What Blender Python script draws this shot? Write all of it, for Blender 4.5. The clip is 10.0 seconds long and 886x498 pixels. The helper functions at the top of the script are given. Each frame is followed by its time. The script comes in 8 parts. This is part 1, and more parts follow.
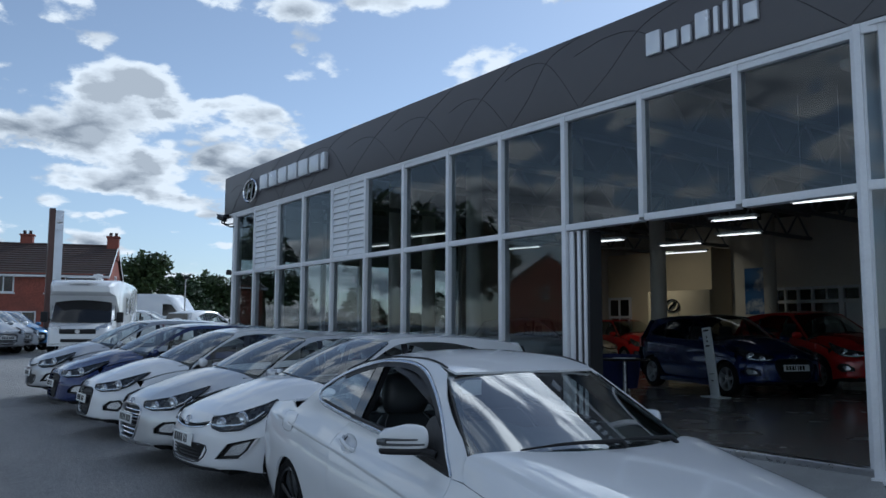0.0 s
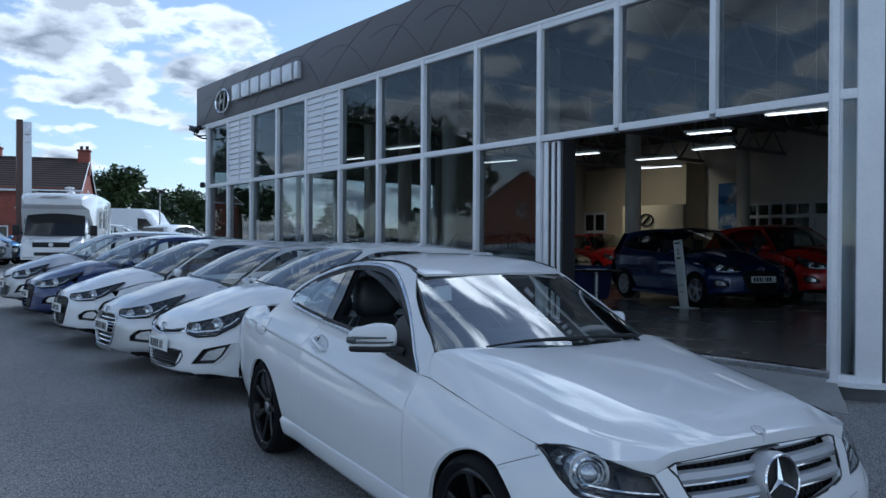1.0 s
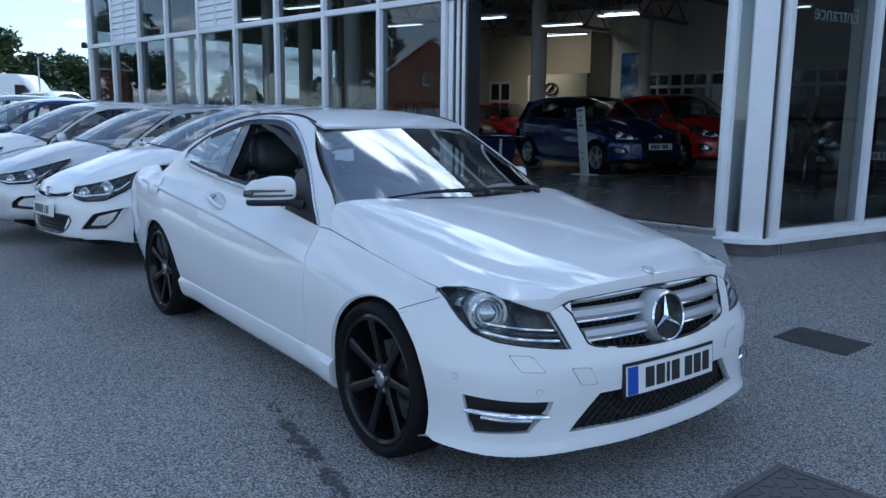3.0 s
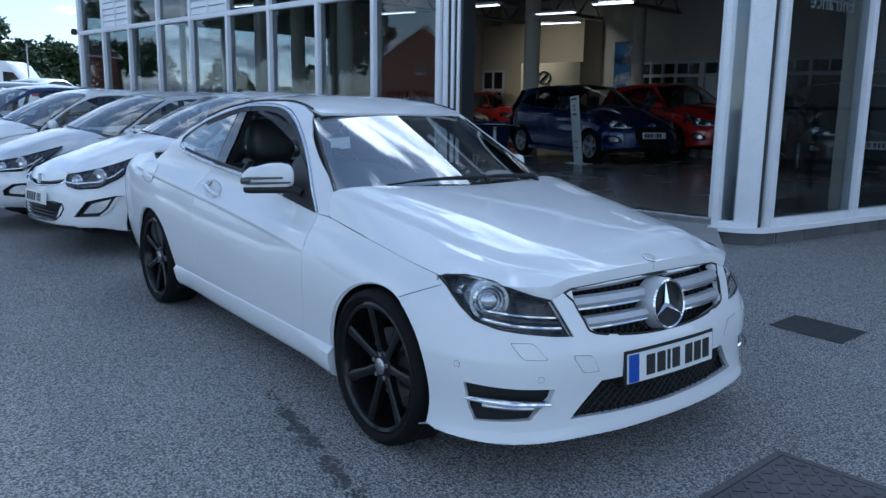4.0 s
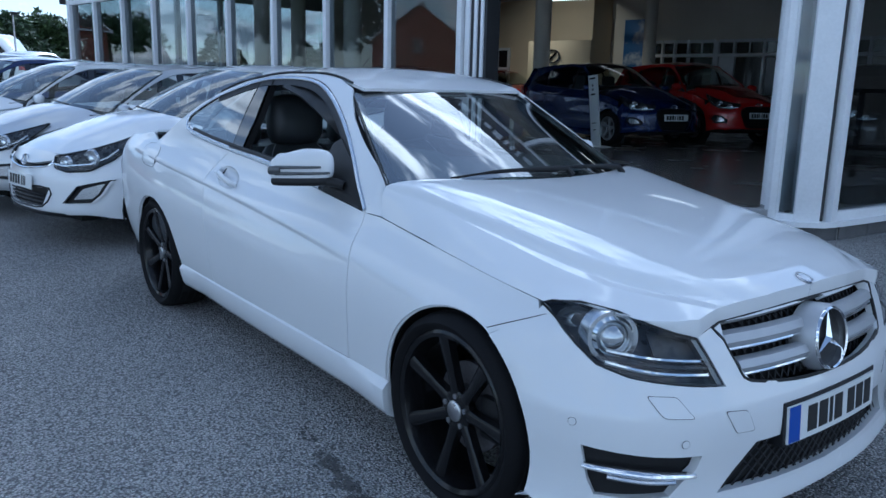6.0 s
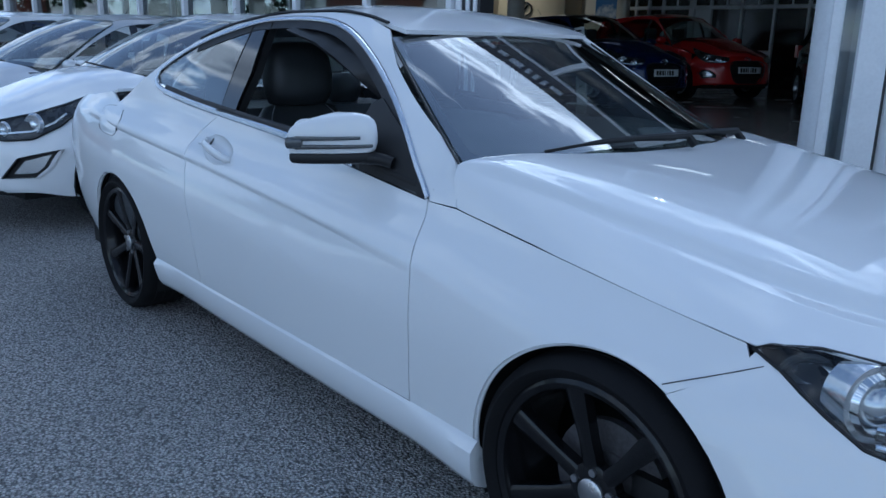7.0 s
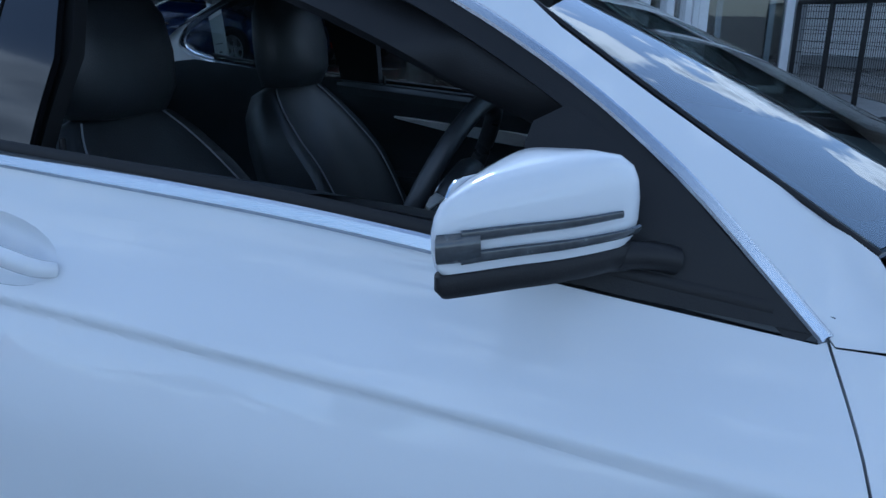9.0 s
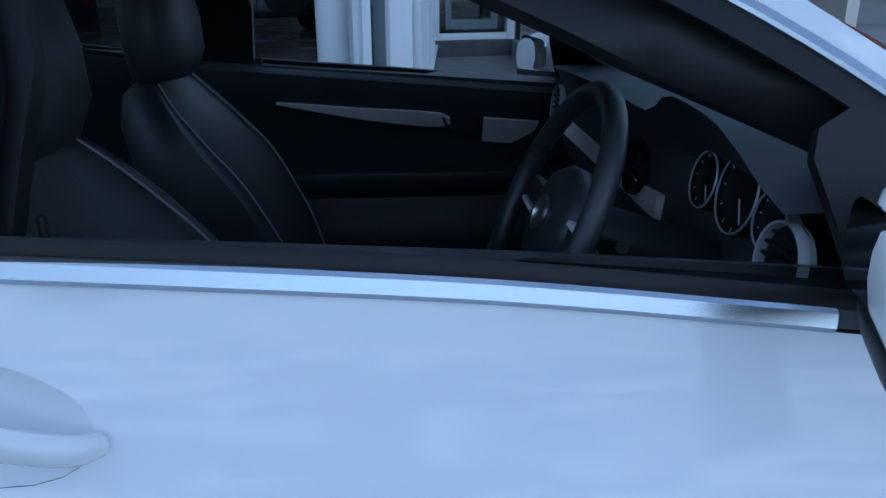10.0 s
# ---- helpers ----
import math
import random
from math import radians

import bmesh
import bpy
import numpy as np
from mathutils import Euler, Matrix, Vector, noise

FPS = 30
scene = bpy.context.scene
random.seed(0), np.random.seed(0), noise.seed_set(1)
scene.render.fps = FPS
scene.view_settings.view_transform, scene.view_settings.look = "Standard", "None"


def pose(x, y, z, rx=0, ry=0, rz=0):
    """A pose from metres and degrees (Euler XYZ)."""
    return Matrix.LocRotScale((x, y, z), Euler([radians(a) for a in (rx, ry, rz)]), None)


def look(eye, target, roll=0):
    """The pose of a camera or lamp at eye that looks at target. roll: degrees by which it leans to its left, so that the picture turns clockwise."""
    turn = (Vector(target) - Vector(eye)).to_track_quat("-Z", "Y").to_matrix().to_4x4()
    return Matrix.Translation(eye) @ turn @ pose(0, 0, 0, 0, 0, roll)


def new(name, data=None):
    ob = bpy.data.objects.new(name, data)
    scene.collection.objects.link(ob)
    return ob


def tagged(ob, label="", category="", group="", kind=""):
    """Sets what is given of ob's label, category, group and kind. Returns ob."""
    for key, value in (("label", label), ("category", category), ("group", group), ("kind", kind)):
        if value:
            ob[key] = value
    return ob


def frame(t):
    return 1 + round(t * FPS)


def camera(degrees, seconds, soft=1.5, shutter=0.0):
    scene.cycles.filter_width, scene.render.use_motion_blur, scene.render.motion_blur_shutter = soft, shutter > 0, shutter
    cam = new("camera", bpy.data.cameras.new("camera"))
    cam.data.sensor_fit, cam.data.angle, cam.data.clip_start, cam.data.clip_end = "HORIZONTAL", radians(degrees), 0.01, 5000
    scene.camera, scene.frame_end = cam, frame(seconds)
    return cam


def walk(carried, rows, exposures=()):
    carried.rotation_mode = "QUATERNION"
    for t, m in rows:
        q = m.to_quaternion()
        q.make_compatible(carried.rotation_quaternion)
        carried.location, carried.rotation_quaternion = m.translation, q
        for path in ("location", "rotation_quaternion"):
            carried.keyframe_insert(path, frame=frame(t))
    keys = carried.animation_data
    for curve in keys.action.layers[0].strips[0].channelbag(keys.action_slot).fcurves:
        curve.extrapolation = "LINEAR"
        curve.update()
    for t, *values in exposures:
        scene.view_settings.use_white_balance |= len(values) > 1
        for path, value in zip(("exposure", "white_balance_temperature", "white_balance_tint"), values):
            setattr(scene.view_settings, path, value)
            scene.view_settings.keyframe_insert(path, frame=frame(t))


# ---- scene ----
cam = camera(59.2, 10.0)
PATH = [
    (0, (3.964, -2.534, 1.561), (2.212, -1.589, 1.759), 0.2),
    (0.5, (3.98, -2.518, 1.523), (2.229, -1.557, 1.627), 0.2),
    (1, (4.001, -2.499, 1.484), (2.269, -1.5, 1.469), 0.3),
    (1.5, (4.006, -2.482, 1.441), (2.32, -1.416, 1.293), 0.3),
    (2, (4.002, -2.47, 1.41), (2.369, -1.344, 1.162), 0.4),
    (2.5, (3.995, -2.464, 1.393), (2.399, -1.297, 1.089), 0.5),
    (3, (3.974, -2.454, 1.373), (2.398, -1.269, 1.038), 0.6),
    (4.5, (3.902, -2.481, 1.363), (2.348, -1.277, 0.996), 0.9),
    (5, (3.799, -2.471, 1.367), (2.25, -1.262, 0.996), 1.1),
    (5.5, (3.552, -2.376, 1.362), (2.008, -1.163, 0.983), 1.2),
    (6, (3.195, -2.309, 1.338), (1.658, -1.097, 0.926), 1.4),
    (6.2, (3.033, -2.279, 1.339), (1.505, -1.067, 0.896), 1.2),
    (7.3, (2.045, -2.03, 1.26), (0.659, -0.689, 0.731), 1.2),
    (7.5, (1.866, -1.991, 1.259), (0.535, -0.593, 0.736), 1.4),
    (8, (1.408, -1.878, 1.262), (0.28, -0.309, 0.748), 1.3),
    (8.5, (0.961, -1.781, 1.247), (0.08, -0.065, 0.717), 1.2),
    (9, (0.562, -1.679, 1.227), (-0.022, 0.143, 0.645), 0.8),
    (9.5, (0.222, -1.539, 1.216), (0.002, 0.345, 0.581), 0.5),
    (10, (-0.07, -1.407, 1.248), (0.057, 0.466, 0.559), -0.2),
]
EXPOSURES = [(0, -.10, 5350, 6), (1, .22, 5120, 6), (2.5, .72, 4960, 6), (6, .70, 4850, 6), (7.5, .50, 4760, 6), (10, .80, 4570, 6)]
walk(cam, [(t, look(eye, target, roll)) for t, eye, target, roll in PATH], EXPOSURES)

# ---- light ----
SUN_AZ, SUN_EL = 118.0, 36.0  # degrees from +x towards +y, and above the horizon
sun_way = Vector((math.cos(radians(SUN_AZ)) * math.cos(radians(SUN_EL)), math.sin(radians(SUN_AZ)) * math.cos(radians(SUN_EL)), math.sin(radians(SUN_EL))))
sun = new("sun", bpy.data.lights.new("sun", "SUN"))
sun.data.energy, sun.data.angle, sun.data.color = 1.8, radians(10.0), (1.0, .96, .90)
sun.matrix_world = look(sun_way * 50, (0, 0, 0))

CLOUD_LIFT, CLOUD_AT = .34, (3.3, 1.7, .4)
BANK_WAY = Vector((math.cos(radians(124)) * math.cos(radians(48)), math.sin(radians(124)) * math.cos(radians(48)), math.sin(radians(48))))  # bright cloud over the roof
world = bpy.data.worlds.new("sky")
scene.world = world
world.use_nodes = True


def build_sky():
    nt = world.node_tree
    nt.nodes.clear()
    add, link = nt.nodes.new, nt.links.new
    out, bg = add("ShaderNodeOutputWorld"), add("ShaderNodeBackground")
    sky = add("ShaderNodeTexSky")
    sky.sky_type, sky.sun_disc = "NISHITA", False
    sky.sun_elevation, sky.sun_rotation = radians(SUN_EL), radians(90 - SUN_AZ)
    sky.air_density, sky.dust_density, sky.ozone_density = 1.0, .35, 2.0
    geo = add("ShaderNodeTexCoord")
    sep = add("ShaderNodeSeparateXYZ")
    link(geo.outputs["Generated"], sep.inputs[0])
    # clouds lie on a flat sheet overhead: direction over height
    up = add("ShaderNodeMath"); up.operation = "MAXIMUM"; up.inputs[1].default_value = 0.0
    link(sep.outputs[2], up.inputs[0])
    lift = add("ShaderNodeMath"); lift.operation = "ADD"; lift.inputs[1].default_value = CLOUD_LIFT
    link(up.outputs[0], lift.inputs[0])
    flat = add("ShaderNodeVectorMath"); flat.operation = "DIVIDE"
    link(geo.outputs["Generated"], flat.inputs[0]); link(lift.outputs[0], flat.inputs[1])
    near = add("ShaderNodeVectorMath"); near.operation = "DOT_PRODUCT"; near.inputs[1].default_value = BANK_WAY
    link(geo.outputs["Generated"], near.inputs[0])

    def ramp(source, a, b, c, d, kind="SMOOTHSTEP"):
        n = add("ShaderNodeMapRange"); n.interpolation_type = kind
        n.inputs[1].default_value, n.inputs[2].default_value, n.inputs[3].default_value, n.inputs[4].default_value = a, b, c, d
        link(source, n.inputs[0])
        return n.outputs[0]

    def total(*sockets):
        out_ = sockets[0]
        for k in sockets[1:]:
            n = add("ShaderNodeMath"); n.operation = "ADD"
            link(out_, n.inputs[0]); link(k, n.inputs[1])
            out_ = n.outputs[0]
        return out_

    # a bright bank of cloud stands above the sun, clearer sky overhead
    bank = ramp(near.outputs["Value"], .92, .985, 0, .12)
    clear = ramp(sep.outputs[2], .45, .75, .07, -.02)

    def density(shift):
        move = add("ShaderNodeMapping")
        move.inputs["Location"].default_value = tuple(p + q for p, q in zip(CLOUD_AT, shift))
        move.inputs["Scale"].default_value = (1, 1, 1.9)
        link(flat.outputs[0], move.inputs[0])
        n = add("ShaderNodeTexNoise"); n.inputs["Scale"].default_value, n.inputs["Detail"].default_value = 2.3, 2
        link(move.outputs[0], n.inputs["Vector"])
        # ragged wisps bend the round billows
        w = add("ShaderNodeTexNoise"); w.inputs["Scale"].default_value, w.inputs["Detail"].default_value, w.inputs["Roughness"].default_value = 9.0, 6, .6
        link(move.outputs[0], w.inputs["Vector"])
        bend = add("ShaderNodeVectorMath"); bend.operation = "MULTIPLY_ADD"; bend.inputs[1].default_value = (.07, .07, .07)
        link(w.outputs["Color"], bend.inputs[0]); link(move.outputs[0], bend.inputs[2])
        v = add("ShaderNodeTexVoronoi"); v.feature = "SMOOTH_F1"
        v.inputs["Scale"].default_value, v.inputs["Detail"].default_value, v.inputs["Roughness"].default_value, v.inputs["Smoothness"].default_value = 5.2, 2.0, .5, .35
        link(bend.outputs[0], v.inputs["Vector"])
        return total(ramp(n.outputs[0], 0, 1, -.75, .75, "LINEAR"), ramp(v.outputs["Distance"], 0, 1, .42, -.16, "LINEAR"), ramp(w.outputs[0], 0, 1, -.30, .30, "LINEAR"))

    core = density((0, 0, 0))
    here = total(core, bank, clear)
    toward = density(tuple(v * .07 for v in BANK_WAY))
    cover = ramp(here, -.04, .075, 0, 1)
    # sides turned to the sun are bright, thick middles and undersides grey
    diff = add("ShaderNodeMath"); diff.operation = "SUBTRACT"
    link(core, diff.inputs[0]); link(toward, diff.inputs[1])
    thick = ramp(core, .01, .20, 0, 1.0, "LINEAR")
    dull = total(thick, ramp(diff.outputs[0], -.2, .2, .55, -.35, "LINEAR"))
    shade = add("ShaderNodeMix"); shade.data_type = "RGBA"
    shade.inputs[6].default_value, shade.inputs[7].default_value = (5.0, 4.87, 4.65, 1), (1.55, 1.63, 1.75, 1)
    link(dull, shade.inputs[0])
    glow = ramp(near.outputs["Value"], .88, .985, 1.0, 3.0)
    lit = add("ShaderNodeVectorMath"); lit.operation = "SCALE"
    link(shade.outputs[2], lit.inputs[0]); link(glow, lit.inputs["Scale"])
    pale = add("ShaderNodeHueSaturation"); pale.inputs["Saturation"].default_value, pale.inputs["Value"].default_value = .66, .56
    link(sky.outputs[0], pale.inputs["Color"])
    mix = add("ShaderNodeMix"); mix.data_type = "RGBA"
    link(cover, mix.inputs[0]); link(pale.outputs[0], mix.inputs[6]); link(lit.outputs[0], mix.inputs[7])
    link(mix.outputs[2], bg.inputs[0])
    bg.inputs[1].default_value = .19
    link(bg.outputs[0], out.inputs[0])


build_sky()

# ---- materials ----
def mat(name, color, rough=.5, metal=0.0, coat=0.0, vary=.0, scale=8.0, bump=.0, bump_scale=60.0, fine=.0, fine_scale=300.0, emit=None, power=0.0, spec=.5, rnd=0.0, stain=None):
    """A principled surface: colour varied at two scales, fine relief, roughness wear."""
    m = bpy.data.materials.new(name)
    m.use_nodes = True
    nt = m.node_tree
    add, link = nt.nodes.new, nt.links.new
    b = nt.nodes["Principled BSDF"]
    b.inputs["Base Color"].default_value = (*color, 1)
    b.inputs["Roughness"].default_value, b.inputs["Metallic"].default_value = rough, metal
    b.inputs["Coat Weight"].default_value, b.inputs["Coat Roughness"].default_value = coat, .03
    b.inputs["Specular IOR Level"].default_value = spec
    co = add("ShaderNodeTexCoord")
    if vary or fine or rnd:
        n1 = add("ShaderNodeTexNoise"); n1.inputs["Scale"].default_value = scale; n1.inputs["Detail"].default_value = 6
        n2 = add("ShaderNodeTexNoise"); n2.inputs["Scale"].default_value = fine_scale; n2.inputs["Detail"].default_value = 3
        link(co.outputs["Object"], n1.inputs["Vector"]); link(co.outputs["Object"], n2.inputs["Vector"])
        a = add("ShaderNodeMapRange"); a.inputs[1].default_value, a.inputs[2].default_value = .3, .7
        a.inputs[3].default_value, a.inputs[4].default_value = 1 - vary, 1 + vary
        link(n1.outputs[0], a.inputs[0])
        c = add("ShaderNodeMapRange"); c.inputs[1].default_value, c.inputs[2].default_value = .3, .7
        c.inputs[3].default_value, c.inputs[4].default_value = 1 - fine, 1 + fine
        link(n2.outputs[0], c.inputs[0])
        k = add("ShaderNodeMath"); k.operation = "MULTIPLY"
        link(a.outputs[0], k.inputs[0]); link(c.outputs[0], k.inputs[1])
        last = k
        if rnd:
            info = add("ShaderNodeObjectInfo")
            d = add("ShaderNodeMapRange"); d.inputs[3].default_value, d.inputs[4].default_value = 1 - rnd, 1 + rnd
            link(info.outputs["Random"], d.inputs[0])
            last = add("ShaderNodeMath"); last.operation = "MULTIPLY"
            link(k.outputs[0], last.inputs[0]); link(d.outputs[0], last.inputs[1])
        v = add("ShaderNodeVectorMath"); v.operation = "SCALE"; v.inputs[0].default_value = color
        link(last.outputs[0], v.inputs["Scale"]); link(v.outputs[0], b.inputs["Base Color"])
        r = add("ShaderNodeMapRange"); r.inputs[1].default_value, r.inputs[2].default_value = .3, .7
        r.inputs[3].default_value, r.inputs[4].default_value = max(0, rough - .6 * vary), min(1, rough + .6 * vary)
        link(n1.outputs[0], r.inputs[0]); link(r.outputs[0], b.inputs["Roughness"])
    if bump:
        n3 = add("ShaderNodeTexNoise"); n3.inputs["Scale"].default_value = bump_scale; n3.inputs["Detail"].default_value = 4
        link(co.outputs["Object"], n3.inputs["Vector"])
        bp = add("ShaderNodeBump"); bp.inputs["Strength"].default_value = bump; bp.inputs["Distance"].default_value = .01
        link(n3.outputs[0], bp.inputs["Height"]); link(bp.outputs[0], b.inputs["Normal"])
    if emit:
        b.inputs["Emission Color"].default_value = (*emit, 1)
        b.inputs["Emission Strength"].default_value = power
    return m


def glass(name, tint, gloss=1.0, rough=.0, f0=.04):
    """Thin pane: lets light straight through, tinted, and mirrors by Fresnel."""
    m = bpy.data.materials.new(name)
    m.use_nodes = True
    nt = m.node_tree
    nt.nodes.clear()
    add, link = nt.nodes.new, nt.links.new
    out, mix = add("ShaderNodeOutputMaterial"), add("ShaderNodeMixShader")
    tr, gl, fr = add("ShaderNodeBsdfTransparent"), add("ShaderNodeBsdfGlossy"), add("ShaderNodeMath")
    tr.inputs[0].default_value = (*tint, 1)
    gl.inputs[0].default_value, gl.inputs["Roughness"].default_value = (gloss, gloss, gloss, 1), rough
    # Schlick's curve from the facing angle, the same from both sides of the pane
    face, fifth = add("ShaderNodeLayerWeight"), add("ShaderNodeMath")
    face.inputs["Blend"].default_value = .5
    fifth.operation, fifth.inputs[1].default_value = "POWER", 5.0
    link(face.outputs["Facing"], fifth.inputs[0])
    fr.operation, fr.inputs[1].default_value, fr.inputs[2].default_value = "MULTIPLY_ADD", 1 - f0, f0
    link(fifth.outputs[0], fr.inputs[0])
    link(fr.outputs[0], mix.inputs[0]); link(tr.outputs[0], mix.inputs[1]); link(gl.outputs[0], mix.inputs[2])
    link(mix.outputs[0], out.inputs[0])
    return m


def asphalt():
    m = mat("asphalt", (.44, .435, .425), .8, vary=.2, scale=.45, fine=.6, fine_scale=150, bump=.8, bump_scale=120, spec=.25)
    nt = m.node_tree
    add, link = nt.nodes.new, nt.links.new
    b = nt.nodes["Principled BSDF"]
    co = add("ShaderNodeTexCoord")
    vo = add("ShaderNodeTexVoronoi"); vo.inputs["Scale"].default_value = 100
    link(co.outputs["Object"], vo.inputs["Vector"])
    # pale stones show in the worn surface
    pick = add("ShaderNodeMapRange"); pick.inputs[1].default_value, pick.inputs[2].default_value = .6, .98
    sepc = add("ShaderNodeSeparateColor")
    link(vo.outputs["Color"], sepc.inputs[0]); link(sepc.outputs[0], pick.inputs[0])
    old = b.inputs["Base Color"].links[0].from_socket
    mixc = add("ShaderNodeMix"); mixc.data_type = "RGBA"; mixc.inputs[7].default_value = (.66, .65, .64, 1)
    link(pick.outputs[0], mixc.inputs[0]); link(old, mixc.inputs[6]); link(mixc.outputs[2], b.inputs["Base Color"])
    # tar between the stones stays dark
    gap = add("ShaderNodeMapRange"); gap.inputs[1].default_value, gap.inputs[2].default_value = .25, .75
    gap.inputs[3].default_value, gap.inputs[4].default_value = 1.2, .38
    link(vo.outputs["Distance"], gap.inputs[0])
    tar = add("ShaderNodeVectorMath"); tar.operation = "SCALE"
    link(mixc.outputs[2], tar.inputs[0]); link(gap.outputs[0], tar.inputs["Scale"]); link(tar.outputs[0], b.inputs["Base Color"])
    bp = add("ShaderNodeBump"); bp.invert = True; bp.inputs["Strength"].default_value, bp.inputs["Distance"].default_value = 1.0, .016
    link(vo.outputs["Distance"], bp.inputs["Height"])
    link(b.inputs["Normal"].links[0].from_socket, bp.inputs["Normal"]); link(bp.outputs[0], b.inputs["Normal"])
    return m


ASPHALT = asphalt()
PATCH = mat("tar_patch", (.035, .035, .037), .6, vary=.3, scale=6, fine=.4, fine_scale=160, bump=.5, bump_scale=120)
IRON = mat("cast_iron", (.11, .105, .11), .55, .3, vary=.25, scale=5, fine=.2, fine_scale=90, bump=.3, bump_scale=70)
CONCRETE = mat("concrete", (.30, .30, .29), .85, vary=.18, scale=2.5, fine=.15, fine_scale=120, bump=.3, bump_scale=90)
BLOCK = mat("grey_block", (.11, .11, .112), .85, vary=.2, scale=5, fine=.2, fine_scale=120, bump=.5, bump_scale=80, rnd=.14)
WHITE_FRAME = mat("white_frame", (.80, .81, .83), .32, vary=.05, scale=3, fine=.03, fine_scale=40)
LOUVRE = mat("louvre_white", (.76, .78, .80), .38, vary=.05, scale=2)
FASCIA = mat("fascia_grey", (.105, .100, .105), .42, .25, vary=.06, scale=1.2, fine=.03, fine_scale=60)
JOINT = mat("joint_dark", (.03, .03, .032), .6)
SIGN = mat("sign_silver", (.72, .74, .77), .25, .35, vary=.04, scale=4)
CHROME = mat("chrome", (.86, .87, .88), .07, 1.0)
LOUVRE_S = mat("louvre_silver", (.46, .47, .49), .45, .5, vary=.04, scale=6)
OIL = mat("old_oil", (.085, .083, .08), .7, vary=.3, scale=6, fine=.5, fine_scale=170, bump=.5, bump_scale=130)
TRIM_BRIGHT = mat("polished_trim", (.56, .60, .66), .26, 1.0)
STEEL = mat("brushed_steel", (.55, .55, .56), .3, 1.0, vary=.08, scale=20)
GLASS_W = glass("window_glass", (.68, .71, .72), .95, f0=.05)
GLASS_C = glass("car_glass", (.955, .98, .97), 1.0, f0=.04)
GLASS_S = glass("screen_glass", (.60, .67, .66), 1.0, f0=.24)
LENS = glass("lens", (.93, .95, .96), 1.0, f0=.03)
PAINT_W = mat("white_paint", (.74, .75, .76), .5, 0, coat=1.0, vary=.012, scale=2, fine=.006, fine_scale=900, spec=.2)
PAINT_W2 = mat("white_paint_plain", (.78, .79, .80), .25, 0, coat=.9, vary=.02, scale=2)
PAINT_S = mat("silver_paint", (.46, .47, .49), .3, .65, coat=.9, vary=.03, scale=3, fine=.05, fine_scale=1500)
PAINT_G = mat("sleek_silver_paint", (.53, .54, .55), .3, .55, coat=.9, vary=.03, scale=3, fine=.05, fine_scale=1500)
PAINT_B = mat("blue_paint", (.004, .017, .10), .22, .3, coat=1.0, vary=.05, scale=3, fine=.05, fine_scale=1500)
PAINT_R = mat("red_paint", (.45, .012, .012), .25, .1, coat=1.0, vary=.04, scale=3)
PAINT_K = mat("black_paint", (.012, .013, .016), .2, .1, coat=1.0)
PAINT_LB = mat("light_blue_paint", (.06, .20, .42), .28, .3, coat=.9)
BLACK = mat("black_plastic", (.013, .013, .014), .45, spec=.3, vary=.1, scale=20, bump=.1, bump_scale=400)
GLOSS_K = mat("gloss_black", (.008, .008, .009), .12, coat=.6)
SMOKE = mat("smoked_lens", (.045, .05, .055), .12, coat=.8, vary=.3, scale=60)
# near-black: the shade inside hollows and under cars is put into this colour
DARK = mat("shade_black", (.006, .006, .006), .9)
RUBBER = mat("tyre_rubber", (.010, .010, .011), .72, spec=.12, vary=.2, scale=14, fine=.1, fine_scale=200, bump=.15, bump_scale=200)
RIM_K = mat("black_alloy", (.008, .008, .009), .18, 0, coat=.12, spec=.28)
RIM_S = mat("silver_alloy", (.42, .43, .44), .32, .8)
LEATHER = mat("black_leather", (.038, .042, .047), .40, vary=.15, scale=10, fine=.08, fine_scale=400, bump=.18, bump_scale=260)
WHEEL_GRIP = mat("grip_leather", (.030, .033, .037), .36, vary=.15, scale=10, bump=.15, bump_scale=300)
DASH = mat("dash_plastic", (.060, .066, .072), .50, vary=.1, scale=9, bump=.2, bump_scale=500)
TRIM_AL = mat("aluminium_trim", (.88, .85, .82), .33, .1, vary=.1, scale=12, fine=.08, fine_scale=300)
STITCH = mat("thread", (.30, .31, .33), .8)
PLATE_W = mat("plate_white", (.74, .75, .74), .35, vary=.02, scale=5)
PLATE_Y = mat("plate_blue", (.015, .07, .40), .35)
RING = mat("satin_ring", (.80, .81, .83), .32, .6)
INK = mat("ink_black", (.012, .012, .012), .5)
LAMP_DARK = mat("lamp_housing", (.03, .032, .037), .3, .2, vary=.15, scale=20)
LAMP_IN = mat("lamp_reflector", (.55, .57, .60), .18, .9)
AMBER = mat("amber", (.5, .14, .01), .3)
RED_LENS = mat("red_lens", (.30, .008, .010), .15, coat=.6)
BRICK = mat("house_brick", (.24, .075, .052), .85, vary=.22, scale=1.2, fine=.35, fine_scale=22, bump=.3, bump_scale=30)
TILE = mat("roof_tile", (.060, .040, .036), .8, vary=.25, scale=1.5, fine=.2, fine_scale=14, bump=.3, bump_scale=20)
RENDER_W = mat("white_upvc", (.70, .71, .72), .4, vary=.06, scale=3)
WALL_IN = mat("cream_wall", (.68, .63, .55), .8, vary=.06, scale=.8, fine=.03, fine_scale=40, bump=.05, bump_scale=60)
WALL_GREY = mat("grey_wall", (.26, .265, .27), .8, vary=.08, scale=1.0)
PANEL_Y = mat("cream_panel", (.62, .52, .36), .6, vary=.05, scale=1.0)
CEIL = mat("dark_ceiling", (.10, .105, .11), .85, vary=.15, scale=2)
